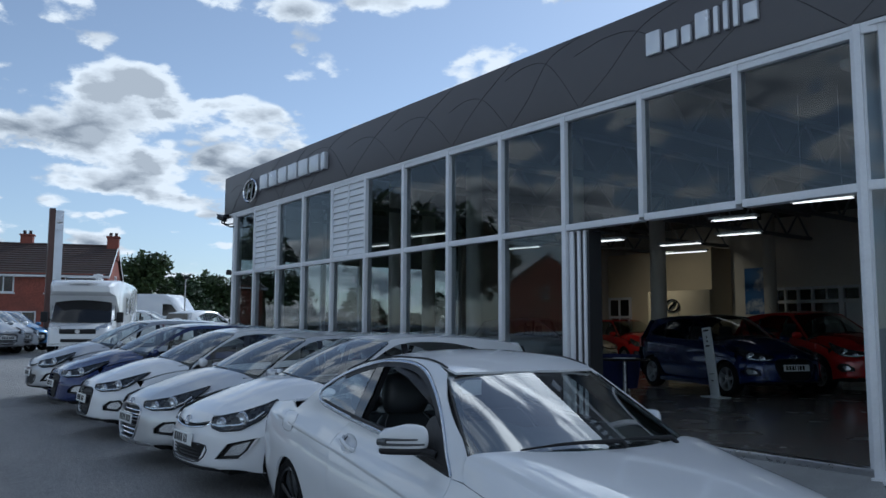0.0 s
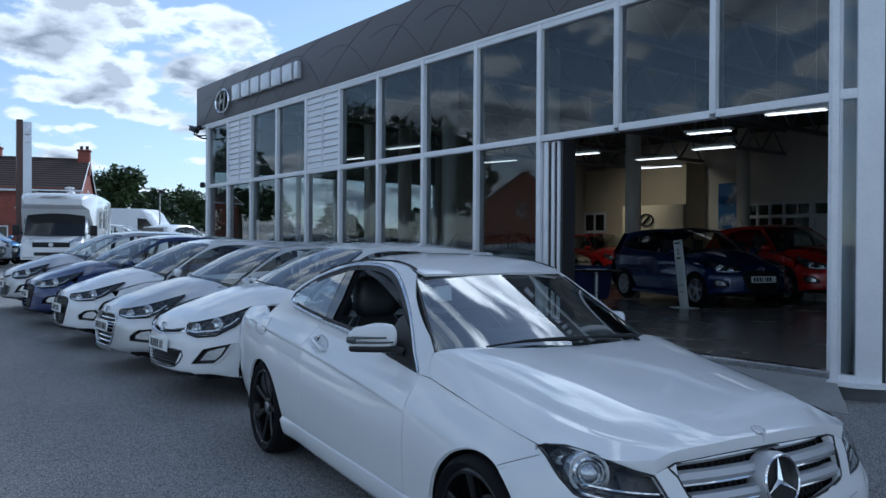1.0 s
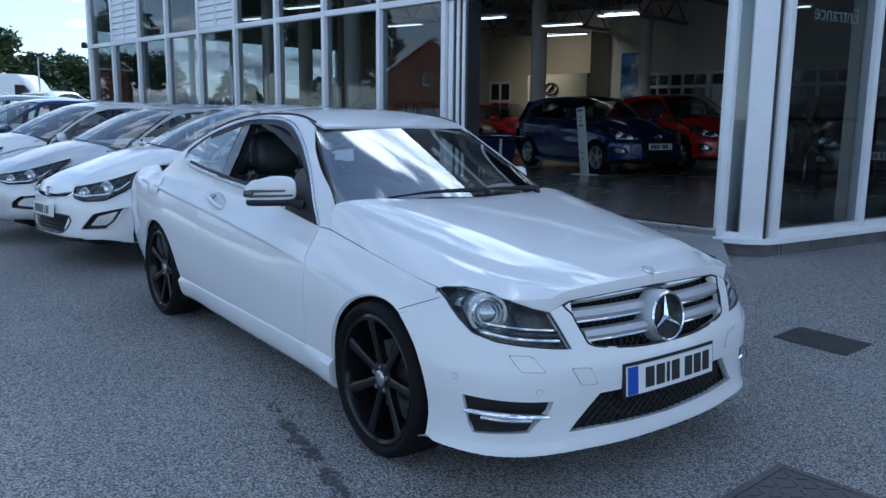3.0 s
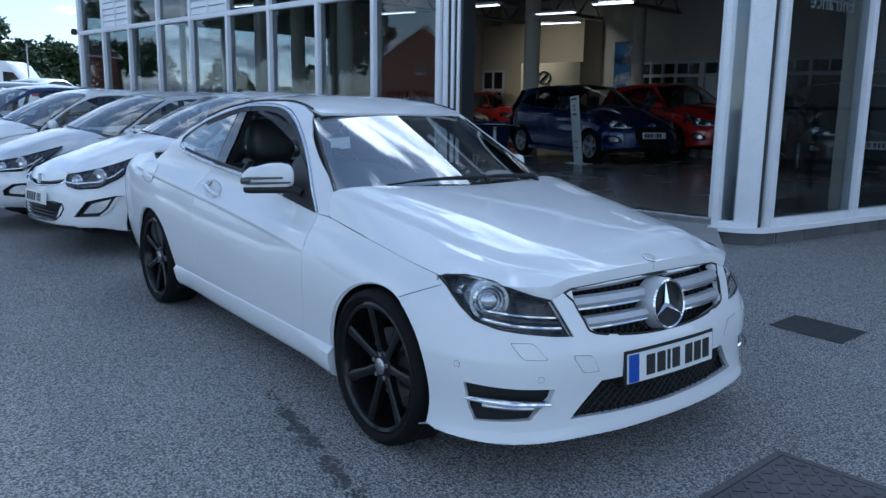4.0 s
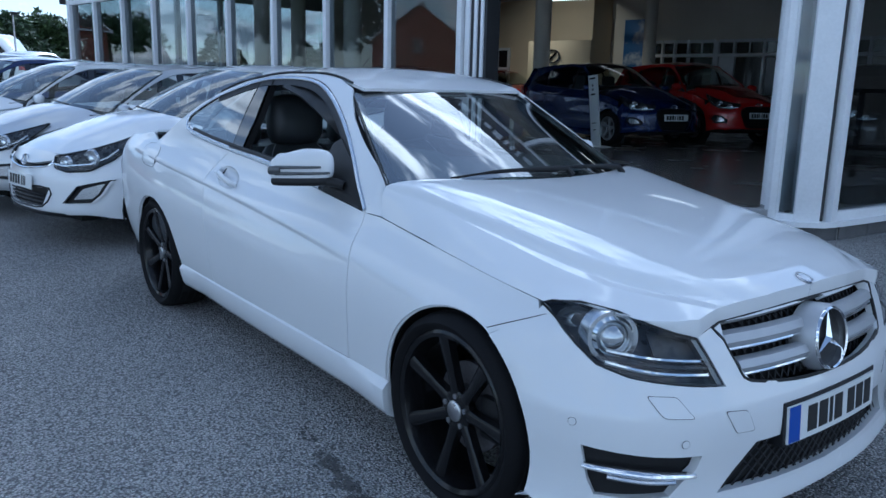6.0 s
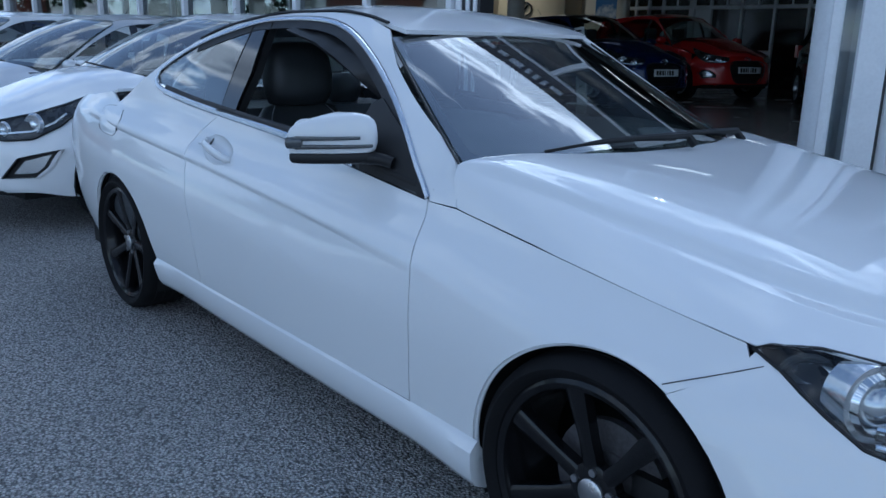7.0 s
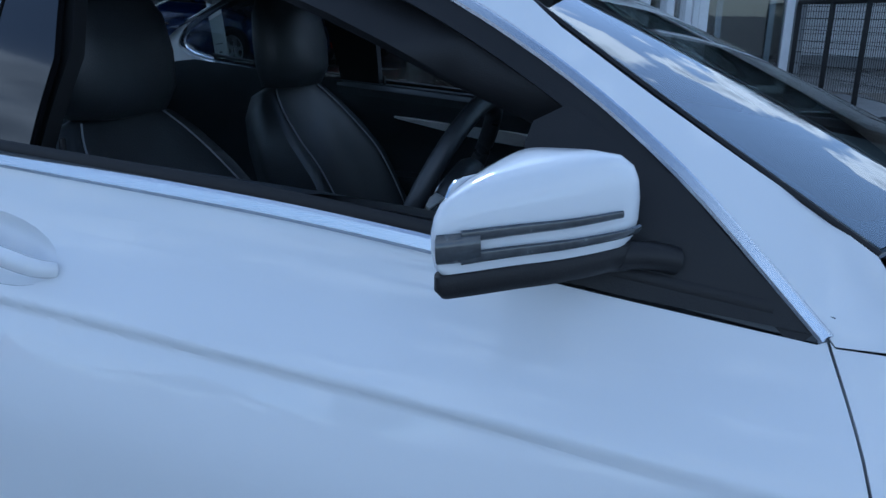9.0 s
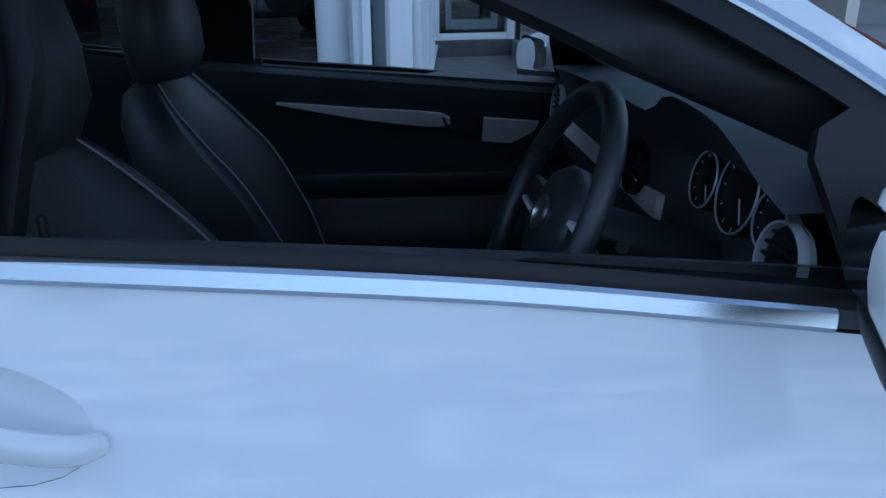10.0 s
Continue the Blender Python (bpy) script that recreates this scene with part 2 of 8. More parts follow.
FLOOR_IN = mat("floor_tile", (.19, .175, .16), .22, vary=.15, scale=1.3, fine=.08, fine_scale=60)
MAT_GREY = mat("door_mat", (.05, .05, .052), .9, vary=.1, bump=.3, bump_scale=300)
POSTER = mat("poster_blue", (.03, .12, .32), .4, vary=.3, scale=1.6)


def poster_clouds(m):
    nt = m.node_tree
    b = nt.nodes["Principled BSDF"]
    n = nt.nodes.new("ShaderNodeTexNoise"); n.inputs["Scale"].default_value, n.inputs["Detail"].default_value = 2.6, 5
    co = nt.nodes.new("ShaderNodeTexCoord")
    nt.links.new(co.outputs["Object"], n.inputs["Vector"])
    r = nt.nodes.new("ShaderNodeMapRange"); r.inputs[1].default_value, r.inputs[2].default_value = .52, .66
    nt.links.new(n.outputs[0], r.inputs[0])
    x = nt.nodes.new("ShaderNodeMix"); x.data_type = "RGBA"; x.inputs[7].default_value = (.55, .6, .66, 1)
    nt.links.new(r.outputs[0], x.inputs[0]); nt.links.new(b.inputs["Base Color"].links[0].from_socket, x.inputs[6]); nt.links.new(x.outputs[2], b.inputs["Base Color"])


poster_clouds(POSTER)
TUBE = mat("light_tube", (.9, .9, .88), .5, emit=(1.0, .93, .80), power=1.5)
BARK = mat("bark", (.10, .075, .055), .9, vary=.3, scale=6, bump=.5, bump_scale=20)


def leaf_mat(name, color):
    m = mat(name, color, .6, vary=.35, scale=.7)
    nt = m.node_tree
    geo = nt.nodes.new("ShaderNodeNewGeometry")
    mr = nt.nodes.new("ShaderNodeMapRange"); mr.inputs[3].default_value, mr.inputs[4].default_value = .55, 1.5
    nt.links.new(geo.outputs["Random Per Island"], mr.inputs[0])
    b = nt.nodes["Principled BSDF"]
    old = b.inputs["Base Color"].links[0].from_socket
    v = nt.nodes.new("ShaderNodeVectorMath"); v.operation = "SCALE"
    nt.links.new(old, v.inputs[0]); nt.links.new(mr.outputs[0], v.inputs["Scale"]); nt.links.new(v.outputs[0], b.inputs["Base Color"])
    return m


LEAF = leaf_mat("foliage", (.045, .075, .022))
LEAF2 = leaf_mat("foliage_dark", (.030, .055, .020))

# ---- building tools ----
def thing(name, m, label, category, group="", kind=""):
    ob = new(name)
    ob.empty_display_size = .2
    ob.matrix_world = m
    return tagged(ob, label, category, group, kind)


def to_mesh(bm, name, sharp=38):
    lim = radians(sharp)
    for e in bm.edges:
        e.smooth = len(e.link_faces) == 2 and e.calc_face_angle(0) < lim
    for f in bm.faces:
        f.smooth = True
    me = bpy.data.meshes.new(name)
    bm.to_mesh(me)
    bm.free()
    return me


def part(name, bm, material, parent, label="", sharp=38):
    """One bmesh as one mesh object under a thing or a part."""
    me = bm if isinstance(bm, bpy.types.Mesh) else to_mesh(bm, name, sharp)
    if not me.materials:
        me.materials.append(material)
    ob = new(name, me)
    ob.parent = parent
    return tagged(ob, label) if label else ob


def solo(name, bm, material, label, category, group="", kind="", m=None):
    """A thing that is one mesh."""
    ob = part(name, bm, material, None)
    if m is not None:
        ob.matrix_world = m
    return tagged(ob, label, category, group, kind)


def box(bm, x0, x1, y0, y1, z0, z1, bevel=0.0, m=None):
    r = bmesh.ops.create_cube(bm, size=1)
    mm = Matrix.Translation(((x0 + x1) / 2, (y0 + y1) / 2, (z0 + z1) / 2)) @ Matrix.Diagonal((abs(x1 - x0), abs(y1 - y0), abs(z1 - z0), 1))
    bmesh.ops.transform(bm, matrix=mm if m is None else m @ mm, verts=r["verts"])
    if bevel:
        es = list({e for v in r["verts"] for e in v.link_edges})
        bmesh.ops.bevel(bm, geom=es, offset=bevel, segments=2, affect="EDGES", profile=.6)
    return bm


def boxes(*rows, bevel=0.0):
    bm = bmesh.new()
    for r in rows:
        box(bm, *r, bevel=bevel)
    return bm


def one_box(x0, x1, y0, y1, z0, z1, bevel=0.0):
    return box(bmesh.new(), x0, x1, y0, y1, z0, z1, bevel)


def lathe(bm, prof, n=32, m=None, a0=0.0, a1=2 * math.pi):
    """Turns (radius, height) pairs round z."""
    full = abs(a1 - a0 - 2 * math.pi) < 1e-6
    k = n if full else n + 1
    rings = []
    for i in range(k):
        a = a0 + (a1 - a0) * i / n
        rings.append([bm.verts.new((r * math.cos(a), r * math.sin(a), h)) for r, h in prof])
    for i in range(n):
        p, q = rings[i], rings[(i + 1) % k]
        for j in range(len(prof) - 1):
            vs = (p[j], q[j], q[j + 1], p[j + 1])
            if (prof[j][0] < 1e-6):
                bm.faces.new((p[j], q[j + 1], p[j + 1]))
            elif (prof[j + 1][0] < 1e-6):
                bm.faces.new((p[j], q[j], p[j + 1]))
            else:
                bm.faces.new(vs)
    vs = [v for r in rings for v in r]
    bmesh.ops.remove_doubles(bm, verts=vs, dist=1e-6)
    if m is not None:
        bmesh.ops.transform(bm, matrix=m, verts=[v for v in vs if v.is_valid])
    bmesh.ops.recalc_face_normals(bm, faces=bm.faces)
    return bm


def tube(bm, pts, r, n=8, closed=False, squash=None):
    """A round bar along points; r may be a list. squash: (vector, factor) flattens the section along the vector."""
    P = [Vector(p) for p in pts]
    R = r if isinstance(r, (list, tuple)) else [r] * len(P)
    rings = []
    up = None
    for i, p in enumerate(P):
        a = P[i - 1] if i or closed else p
        b = P[(i + 1) % len(P)] if i < len(P) - 1 or closed else p
        t = (b - a).normalized()
        if up is None:
            up = Vector((0, 0, 1)) if abs(t.z) < .9 else Vector((1, 0, 0))
        s = t.cross(up).normalized()
        up = s.cross(t).normalized()
        ring = []
        for j in range(n):
            an = 2 * math.pi * j / n
            o = (s * math.cos(an) + up * math.sin(an)) * R[i]
            if squash:
                v = Vector(squash[0]).normalized()
                o -= v * o.dot(v) * (1 - squash[1])
            ring.append(bm.verts.new(p + o))
        rings.append(ring)
    m = len(P) if closed else len(P) - 1
    for i in range(m):
        a, b = rings[i], rings[(i + 1) % len(P)]
        for j in range(n):
            bm.faces.new((a[j], a[(j + 1) % n], b[(j + 1) % n], b[j]))
    if not closed:
        bm.faces.new(rings[0][::-1]), bm.faces.new(rings[-1])
    bmesh.ops.recalc_face_normals(bm, faces=bm.faces)
    return bm


def spline(pts, sub=6, closed=False):
    """Points of a smooth line through pts, of any dimension."""
    P = [tuple(p) for p in pts]
    n = len(P)
    out = []
    for i in range(n if closed else n - 1):
        g = [P[(i + k) % n] if closed else P[min(max(i + k, 0), n - 1)] for k in (-1, 0, 1, 2)]
        for j in range(sub):
            t = j / sub
            out.append(tuple(.5 * (2 * b + (c - a) * t + (2 * a - 5 * b + 4 * c - d) * t * t + (3 * b - a - 3 * c + d) * t**3) for a, b, c, d in zip(*g)))
    if not closed:
        out.append(P[-1])
    return out


def rounded(pts, r=.02, n=4):
    """A closed outline with its corners rounded."""
    out = []
    k = len(pts)
    for i in range(k):
        p, a, b = Vector(pts[i]), Vector(pts[i - 1]), Vector(pts[(i + 1) % k])
        u, v = a - p, b - p
        e = min(r, u.length * .45, v.length * .45)
        s, t = p + u.normalized() * e, p + v.normalized() * e
        for j in range(n + 1):
            f = j / n
            q = s * (1 - f) ** 2 + p * 2 * f * (1 - f) + t * f * f
            out.append(tuple(q))
    return out


def inside(p, poly):
    x, y = p
    hit = False
    for i in range(len(poly)):
        (x0, y0), (x1, y1) = poly[i - 1], poly[i]
        if (y0 > y) != (y1 > y) and x < (x1 - x0) * (y - y0) / (y1 - y0) + x0:
            hit = not hit
    return hit


def panel(outline, surf, step=(.05, .05), holes=(), depth=.014, out=None, lift=0.0, lines=((), ())):
    """A sheet cut to an outline (with holes) in a surface's own two coordinates, laid on the surface, its rims folded inwards.
    out: a vector that points outwards; lift: metres above the surface; lines: more cuts, where the surface is creased."""
    bm = bmesh.new()
    pts = []
    for p in outline:
        if not pts or (p[0] - pts[-1][0]) ** 2 + (p[1] - pts[-1][1]) ** 2 > 1e-8:
            pts.append((p[0], p[1]))
    bm.faces.new([bm.verts.new((p[0], p[1], 0)) for p in pts])

    def cut(co, no):
        bmesh.ops.bisect_plane(bm, geom=list(bm.verts) + list(bm.edges) + list(bm.faces), dist=1e-6, plane_co=co, plane_no=no)

    for h in holes:
        for i in range(len(h)):
            a, b = h[i - 1], h[i]
            if abs(a[0] - b[0]) + abs(a[1] - b[1]) > 1e-6:
                cut((a[0], a[1], 0), (b[1] - a[1], a[0] - b[0], 0))
    for k in (0, 1):
        lo, hi = min(p[k] for p in pts), max(p[k] for p in pts)
        n = math.ceil(lo / step[k])
        while n * step[k] < hi:
            cut((n * step[k], 0, 0) if k == 0 else (0, n * step[k], 0), (1, 0, 0) if k == 0 else (0, 1, 0))
            n += 1
    for k in (0, 1):
        for v in lines[k]:
            cut((v, 0, 0) if k == 0 else (0, v, 0), (1, 0, 0) if k == 0 else (0, 1, 0))
    if holes:
        dead = [f for f in bm.faces if any(inside(f.calc_center_median()[:2], h) for h in holes)]
        bmesh.ops.delete(bm, geom=dead, context="FACES")
    e = 1e-3
    normals = {}
    ref = Vector(out)
    for v in bm.verts:
        u, w = v.co.x, v.co.y
        p = Vector(surf(u, w))
        n = (Vector(surf(u + e, w)) - Vector(surf(u - e, w))).cross(Vector(surf(u, w + e)) - Vector(surf(u, w - e))).normalized()
        if n.dot(ref) < 0 and abs(n.dot(ref)) > .02:
            n = -n
        normals[v] = n
        v.co = p + n * lift
    bm.normal_update()
    if sum((f.normal.dot(normals[f.verts[0]]) for f in bm.faces)) < 0:
        bmesh.ops.reverse_faces(bm, faces=bm.faces)
    if depth:
        rim = [ed for ed in bm.edges if ed.is_boundary]
        low = {}
        for ed in rim:
            for v in ed.verts:
                if v not in low:
                    low[v] = bm.verts.new(v.co - normals[v] * depth)
        for ed in rim:
            a, b = ed.verts
            lp = ed.link_loops[0]
            if lp.vert == a:
                bm.faces.new((b, a, low[a], low[b]))
            else:
                bm.faces.new((a, b, low[b], low[a]))
    bm.normal_update()
    return bm


def strip(pts, normals_of, width, depth, lift=.003):
    """A flat band along surface points: normals_of gives each point's outward normal; width to each side."""
    bm = bmesh.new()
    rows = []
    P = [Vector(p) for p in pts]
    for i, p in enumerate(P):
        a, b = P[max(i - 1, 0)], P[min(i + 1, len(P) - 1)]
        t = (b - a).normalized()
        n = Vector(normals_of(i)).normalized()
        s = n.cross(t).normalized() * width
        rows.append([bm.verts.new(q) for q in (p - s - n * depth, p - s + n * lift * .5, p - s * .6 + n * lift, p + s * .6 + n * lift, p + s + n * lift * .5, p + s - n * depth)])
    for r, q in zip(rows, rows[1:]):
        for j in range(5):
            bm.faces.new((r[j], q[j], q[j + 1], r[j + 1]))
    bm.faces.new(rows[0]), bm.faces.new(rows[-1][::-1])
    bmesh.ops.recalc_face_normals(bm, faces=bm.faces)
    return bm


def sub(name, parent):
    """A part made of smaller pieces."""
    ob = new(name)
    ob.parent = parent
    return ob


def loops(bm, rows, cap=True):
    """Skins closed rings of points."""
    vs = [[bm.verts.new(p) for p in r] for r in rows]
    for a, b in zip(vs, vs[1:]):
        n = len(a)
        for j in range(n):
            bm.faces.new((a[j], a[(j + 1) % n], b[(j + 1) % n], b[j]))
    if cap:
        bm.faces.new(vs[0]), bm.faces.new(vs[-1])
    bmesh.ops.recalc_face_normals(bm, faces=bm.faces)
    return bm

# ---- coupe shape ----
def curve(pts):
    """Smooth curve through (x, value) pairs, straight outside."""
    xs, ys = [p[0] for p in pts], [p[1] for p in pts]
    n = len(xs)
    d = [(ys[i + 1] - ys[i]) / (xs[i + 1] - xs[i]) for i in range(n - 1)]
    m = [d[0]] + [0.0 if d[i - 1] * d[i] <= 0 else 2 * d[i - 1] * d[i] / (d[i - 1] + d[i]) for i in range(1, n - 1)] + [d[-1]]

    def f(x):
        if x <= xs[0]:
            return ys[0] + (x - xs[0]) * m[0]
        if x >= xs[-1]:
            return ys[-1] + (x - xs[-1]) * m[-1]
        i = 0
        while x > xs[i + 1]:
            i += 1
        h = xs[i + 1] - xs[i]
        t = (x - xs[i]) / h
        return ys[i] * (2 * t**3 - 3 * t**2 + 1) + ys[i + 1] * (3 * t**2 - 2 * t**3) + h * (m[i] * (t**3 - 2 * t**2 + t) + m[i + 1] * (t**3 - t**2))
    return f


def smooth(t):
    t = min(1.0, max(0.0, t))
    return t * t * (3 - 2 * t)


C_WIDE = curve([(-2.45, .60), (-2.3, .745), (-2.0, .845), (-1.6, .876), (-1.38, .882), (-0.8, .872), (0, .866), (.8, .872), (1.38, .884), (1.7, .868), (1.9, .80), (2.05, .68)])
C_SHOULDER = curve([(-2.3, .985), (-1.8, .975), (-1.0, .93), (-.4, .875), (.3, .84), (.8, .82), (1.3, .765), (1.7, .715), (2.0, .66)])
C_OFF = curve([(-.70, .075), (-.6, .04), (-.5, .018), (-.38, .006), (-.25, 0), (-.15, .010), (-.08, .034), (-.03, .072), (0, .10), (.05, .128), (.13, .152), (.2, .183), (.3, .235), (.4, .294), (.45, .326), (.5, .366), (.55, .42)])

C_PILLAR = curve([(-.36, 1.352), (-.09, 1.342), (.125, 1.288), (.36, 1.172), (.55, 1.04), (.715, .885), (.85, .75)])


def c_side(x, z):
    """Half width of the coupe's flank."""
    crease = .745 - .082 * (x - .35)
    dent = .014 * smooth((x + 2.0) / .5) * smooth((1.0 - x) / .7)
    e = z - crease
    press = dent * (1 - smooth(-e / .20)) * smooth((-e) / .022) if e < 0 else 0.0
    # the screen pillar rolls inwards ahead of the side windows
    lean = .045 * smooth((z - C_PILLAR(x) + .01) / .13) * smooth((.875 - x) / .17) * smooth((z - .86) / .06) * smooth((x + .2) / .3) if -.2 < x < .85 else 0.0
    return C_WIDE(x) - C_OFF(z - C_SHOULDER(x)) - press - lean


NOSE = [(2.19, 0), (2.188, .12), (2.178, .27), (2.153, .425), (2.119, .575), (2.058, .700), (1.945, .797), (1.806, .852), (1.70, .870), (1.6, .880)]
N_U = [0, 0.12, 0.2703, 0.4229, 0.5691, 0.707, 0.8557, 1.001, 1.1041, 1.2046]
N_X, N_Y = curve(list(zip(N_U, [p[0] for p in NOSE]))), curve(list(zip(N_U, [p[1] for p in NOSE])))
N_OFF = curve([(.14, -.03), (.17, .0), (.20, .012), (.235, .0), (.30, -.006), (.42, 0.002), (.48, 0), (.55, -.022), (.60, -.04), (.66, -.066), (.72, -.105), (.76, -.145), (.80, -.20)])


def c_nose(u, z):
    """The coupe's front, round in plan: u runs from the middle to the wheel."""
    e, w = .01, abs(u)
    tx, ty = (N_X(w + e) - N_X(w - e), N_Y(w + e) - N_Y(w - e)) if w > e else (0.0, 1.0)
    k = math.hypot(tx, ty)
    o = N_OFF(z)
    x, y = N_X(w) + o * ty / k, N_Y(w) - o * tx / k
    y += (c_side(x, z) - y) * smooth((w - .98) / .16)
    return (x, math.copysign(y, u), z)


H_MID = curve([(.7, 1.005), (.95, .988), (1.3, .948), (1.65, .893), (1.9, .842), (2.06, .795), (2.11, .765), (2.15, .72)])
H_EDGE = curve([(.70, .885), (.84, .862), (1.2, .812), (1.5, .770), (1.675, .744), (1.8, .728), (1.95, .70), (2.15, .64)])
H_RIDGE = curve([(.75, .682), (.85, .677), (1.0, .668), (1.17, .657), (1.36, .650), (1.52, .645), (1.66, .636), (1.78, .619), (1.9, .573), (2.0, .50), (2.1, .40)])
H_STEP = curve([(.75, .680), (.84, .667), (.95, .645), (1.13, .622), (1.37, .592), (1.58, .57), (1.734, .54), (1.834, .51), (1.94, .432), (2.02, .30), (2.1, .1)])
H_POW = curve([(.7, 30.0), (.85, 18.0), (1.0, 10.0), (1.3, 5.4), (1.9, 3.0), (2.15, 2.6)])


def c_hood(x, a):
    a = abs(a)
    r, fade = H_RIDGE(x), smooth((2.14 - x) / .3)
    ramp = .012 + .34 * (r - H_STEP(x))
    rise = min(1.0, max(0.0, (H_STEP(x) + .010 + ramp - a) / ramp))
    lift = .021 * (.7 * rise + .3 * smooth(rise)) * fade * smooth((x - .74) / .2)
    crest = .0085 * max(0.0, 1 - abs(a - r) / (.04 if a < r else .12)) * fade * smooth((x - .78) / .2)
    return H_MID(x) - .016 + (H_EDGE(x) - H_MID(x) + .016) * (min(a, .9) / .743) ** H_POW(x) + lift + crest


R_MID = curve([(-2.35, .955), (-2.2, .99), (-1.9, 1.005), (-1.62, 1.03), (-1.3, 1.20), (-1.0, 1.32), (-.7, 1.392), (-.35, 1.420), (-.1, 1.408), (.1, 1.372), (.305, 1.315), (.50, 1.24), (.7, 1.17), (1.02, .985)])


def c_roof(x, a):
    return R_MID(x) - (.062 - .045 * smooth((x + .3) / .55)) * (abs(a) / .58) ** 2.5


def c_screen(s, v):
    """Windscreen: s from -1 to 1 across, v from its base to its top."""
    k = s * s
    b = (1.02 - .235 * abs(s) ** 2.2, .680 * s, .985 - .026 * k)
    t = (.30 - .055 * k, .505 * s, 1.310 - .015 * k)
    w = (.004 - .012 * k) * 4 * v * (1 - v) * (1 - .5 * k)
    return tuple(b[i] + (t[i] - b[i]) * v + (w * .55, 0, w * .83)[i] for i in range(3))

# ---- ground and showroom ----
FA = pose(-.24, 3.95, 0, 0, 0, 8)  # the showroom's front: x along it, y into it
FA_I = FA.inverted()
BAY, SILL, TRANSOM, HEAD, TOP = 1.228, .36, 2.80, 4.26, 5.20
FLOOR = .35


def ground_z(x, y):
    p = FA_I @ Vector((x, y, 0))
    return .62 * smooth((-5 - x) / 20) + .14 * smooth((p.y + 2.7) / 2.3) * smooth((p.x + 20) / 4) * smooth((14 - p.x) / 6) * smooth((30 - p.y) / 8)


def build_ground():
    near = [i * .25 for i in range(-72, 73)]
    far = [-3000, -1200, -500, -220, -120, -70, -45, -30, -22]
    xs = sorted(far + near + [-v for v in far])
    bm = bmesh.new()
    grid = [[bm.verts.new((x, y, ground_z(x, y))) for y in xs] for x in xs]
    for i in range(len(xs) - 1):
        for j in range(len(xs) - 1):
            bm.faces.new((grid[i][j], grid[i + 1][j], grid[i + 1][j + 1], grid[i][j + 1]))
    solo("ground", bm, ASPHALT, "worn grey asphalt forecourt with pale stones", "ground", kind="structure")


build_ground()


def on_ground(pts, lift=.004):
    """A thin patch on the asphalt."""
    bm = bmesh.new()
    bm.faces.new([bm.verts.new((x, y, ground_z(x, y) + lift)) for x, y in pts])
    bmesh.ops.recalc_face_normals(bm, faces=bm.faces)
    if list(bm.faces)[0].normal.z < 0:
        bmesh.ops.reverse_faces(bm, faces=bm.faces)
    return bm


showroom = thing("curtain_wall", FA, "white framed glazing of the showroom's front", "facade", kind="structure")


def bar(x0, x1, y0, y1, z0, z1, parent, name="mullion", material=WHITE_FRAME, bevel=.006):
    return part(name, one_box(x0, x1, y0, y1, z0, z1, bevel), material, parent)


def pane(x0, x1, z0, z1, y, parent, name="pane", material=GLASS_W):
    bm = one_box(x0, x1, y - .004, y + .004, z0, z1)
    return part(name, bm, material, parent)


for k in range(13):
    x = -k * BAY
    wide = .035 if k not in (0, 12) else .06
    z0 = SILL - .14 if k in (0, 12) or k >= 3 else TRANSOM
    bar(x - wide, x + wide, -.02, .13 if k else .30, z0, HEAD, showroom)
for k in range(12):
    x0, x1 = -(k + 1) * BAY + .035, -k * BAY - .035
    bar(x0, x1, -.012, .12, TRANSOM - .04, TRANSOM + .04, showroom, "transom")
    bar(x0, x1, -.012, .12, HEAD - .10, HEAD, showroom, "head_rail")
    if k >= 3:
        bar(x0, x1, -.03, .12, SILL - .03, SILL + .045, showroom, "sill_rail")
    if k in (7, 10):
        lou = part("louvre_panel", one_box(x0, x1, .03, .05, TRANSOM + .04, HEAD - .10), LOUVRE, showroom, "white horizontal louvre panel")
        n = 11
        h = (HEAD - .10 - TRANSOM - .04) / n
        mid = (x0 + x1) / 2
        for i in range(n):
            z = TRANSOM + .04 + i * h
            for a, b in ((x0, mid - .02), (mid + .02, x1)):
                bm = bmesh.new()
                vs = [bm.verts.new(p) for p in ((a, .028, z), (b, .028, z), (b, -.004, z + .012), (a, -.004, z + .012), (b, .022, z + h - .008), (a, .022, z + h - .008))]
                bm.faces.new((vs[0], vs[1], vs[2], vs[3])), bm.faces.new((vs[3], vs[2], vs[4], vs[5]))
                bmesh.ops.recalc_face_normals(bm, faces=bm.faces)
                part("slat", bm, LOUVRE, lou)
        part("louvre_rail", one_box(mid - .018, mid + .018, -.01, .03, TRANSOM + .04, HEAD - .10, .004), LOUVRE, lou)
    else:
        pane(x0, x1, TRANSOM + .04, HEAD - .10, .05, showroom)
    if k >= 3:
        pane(x0, x1, SILL + .045, TRANSOM - .04, .05, showroom)

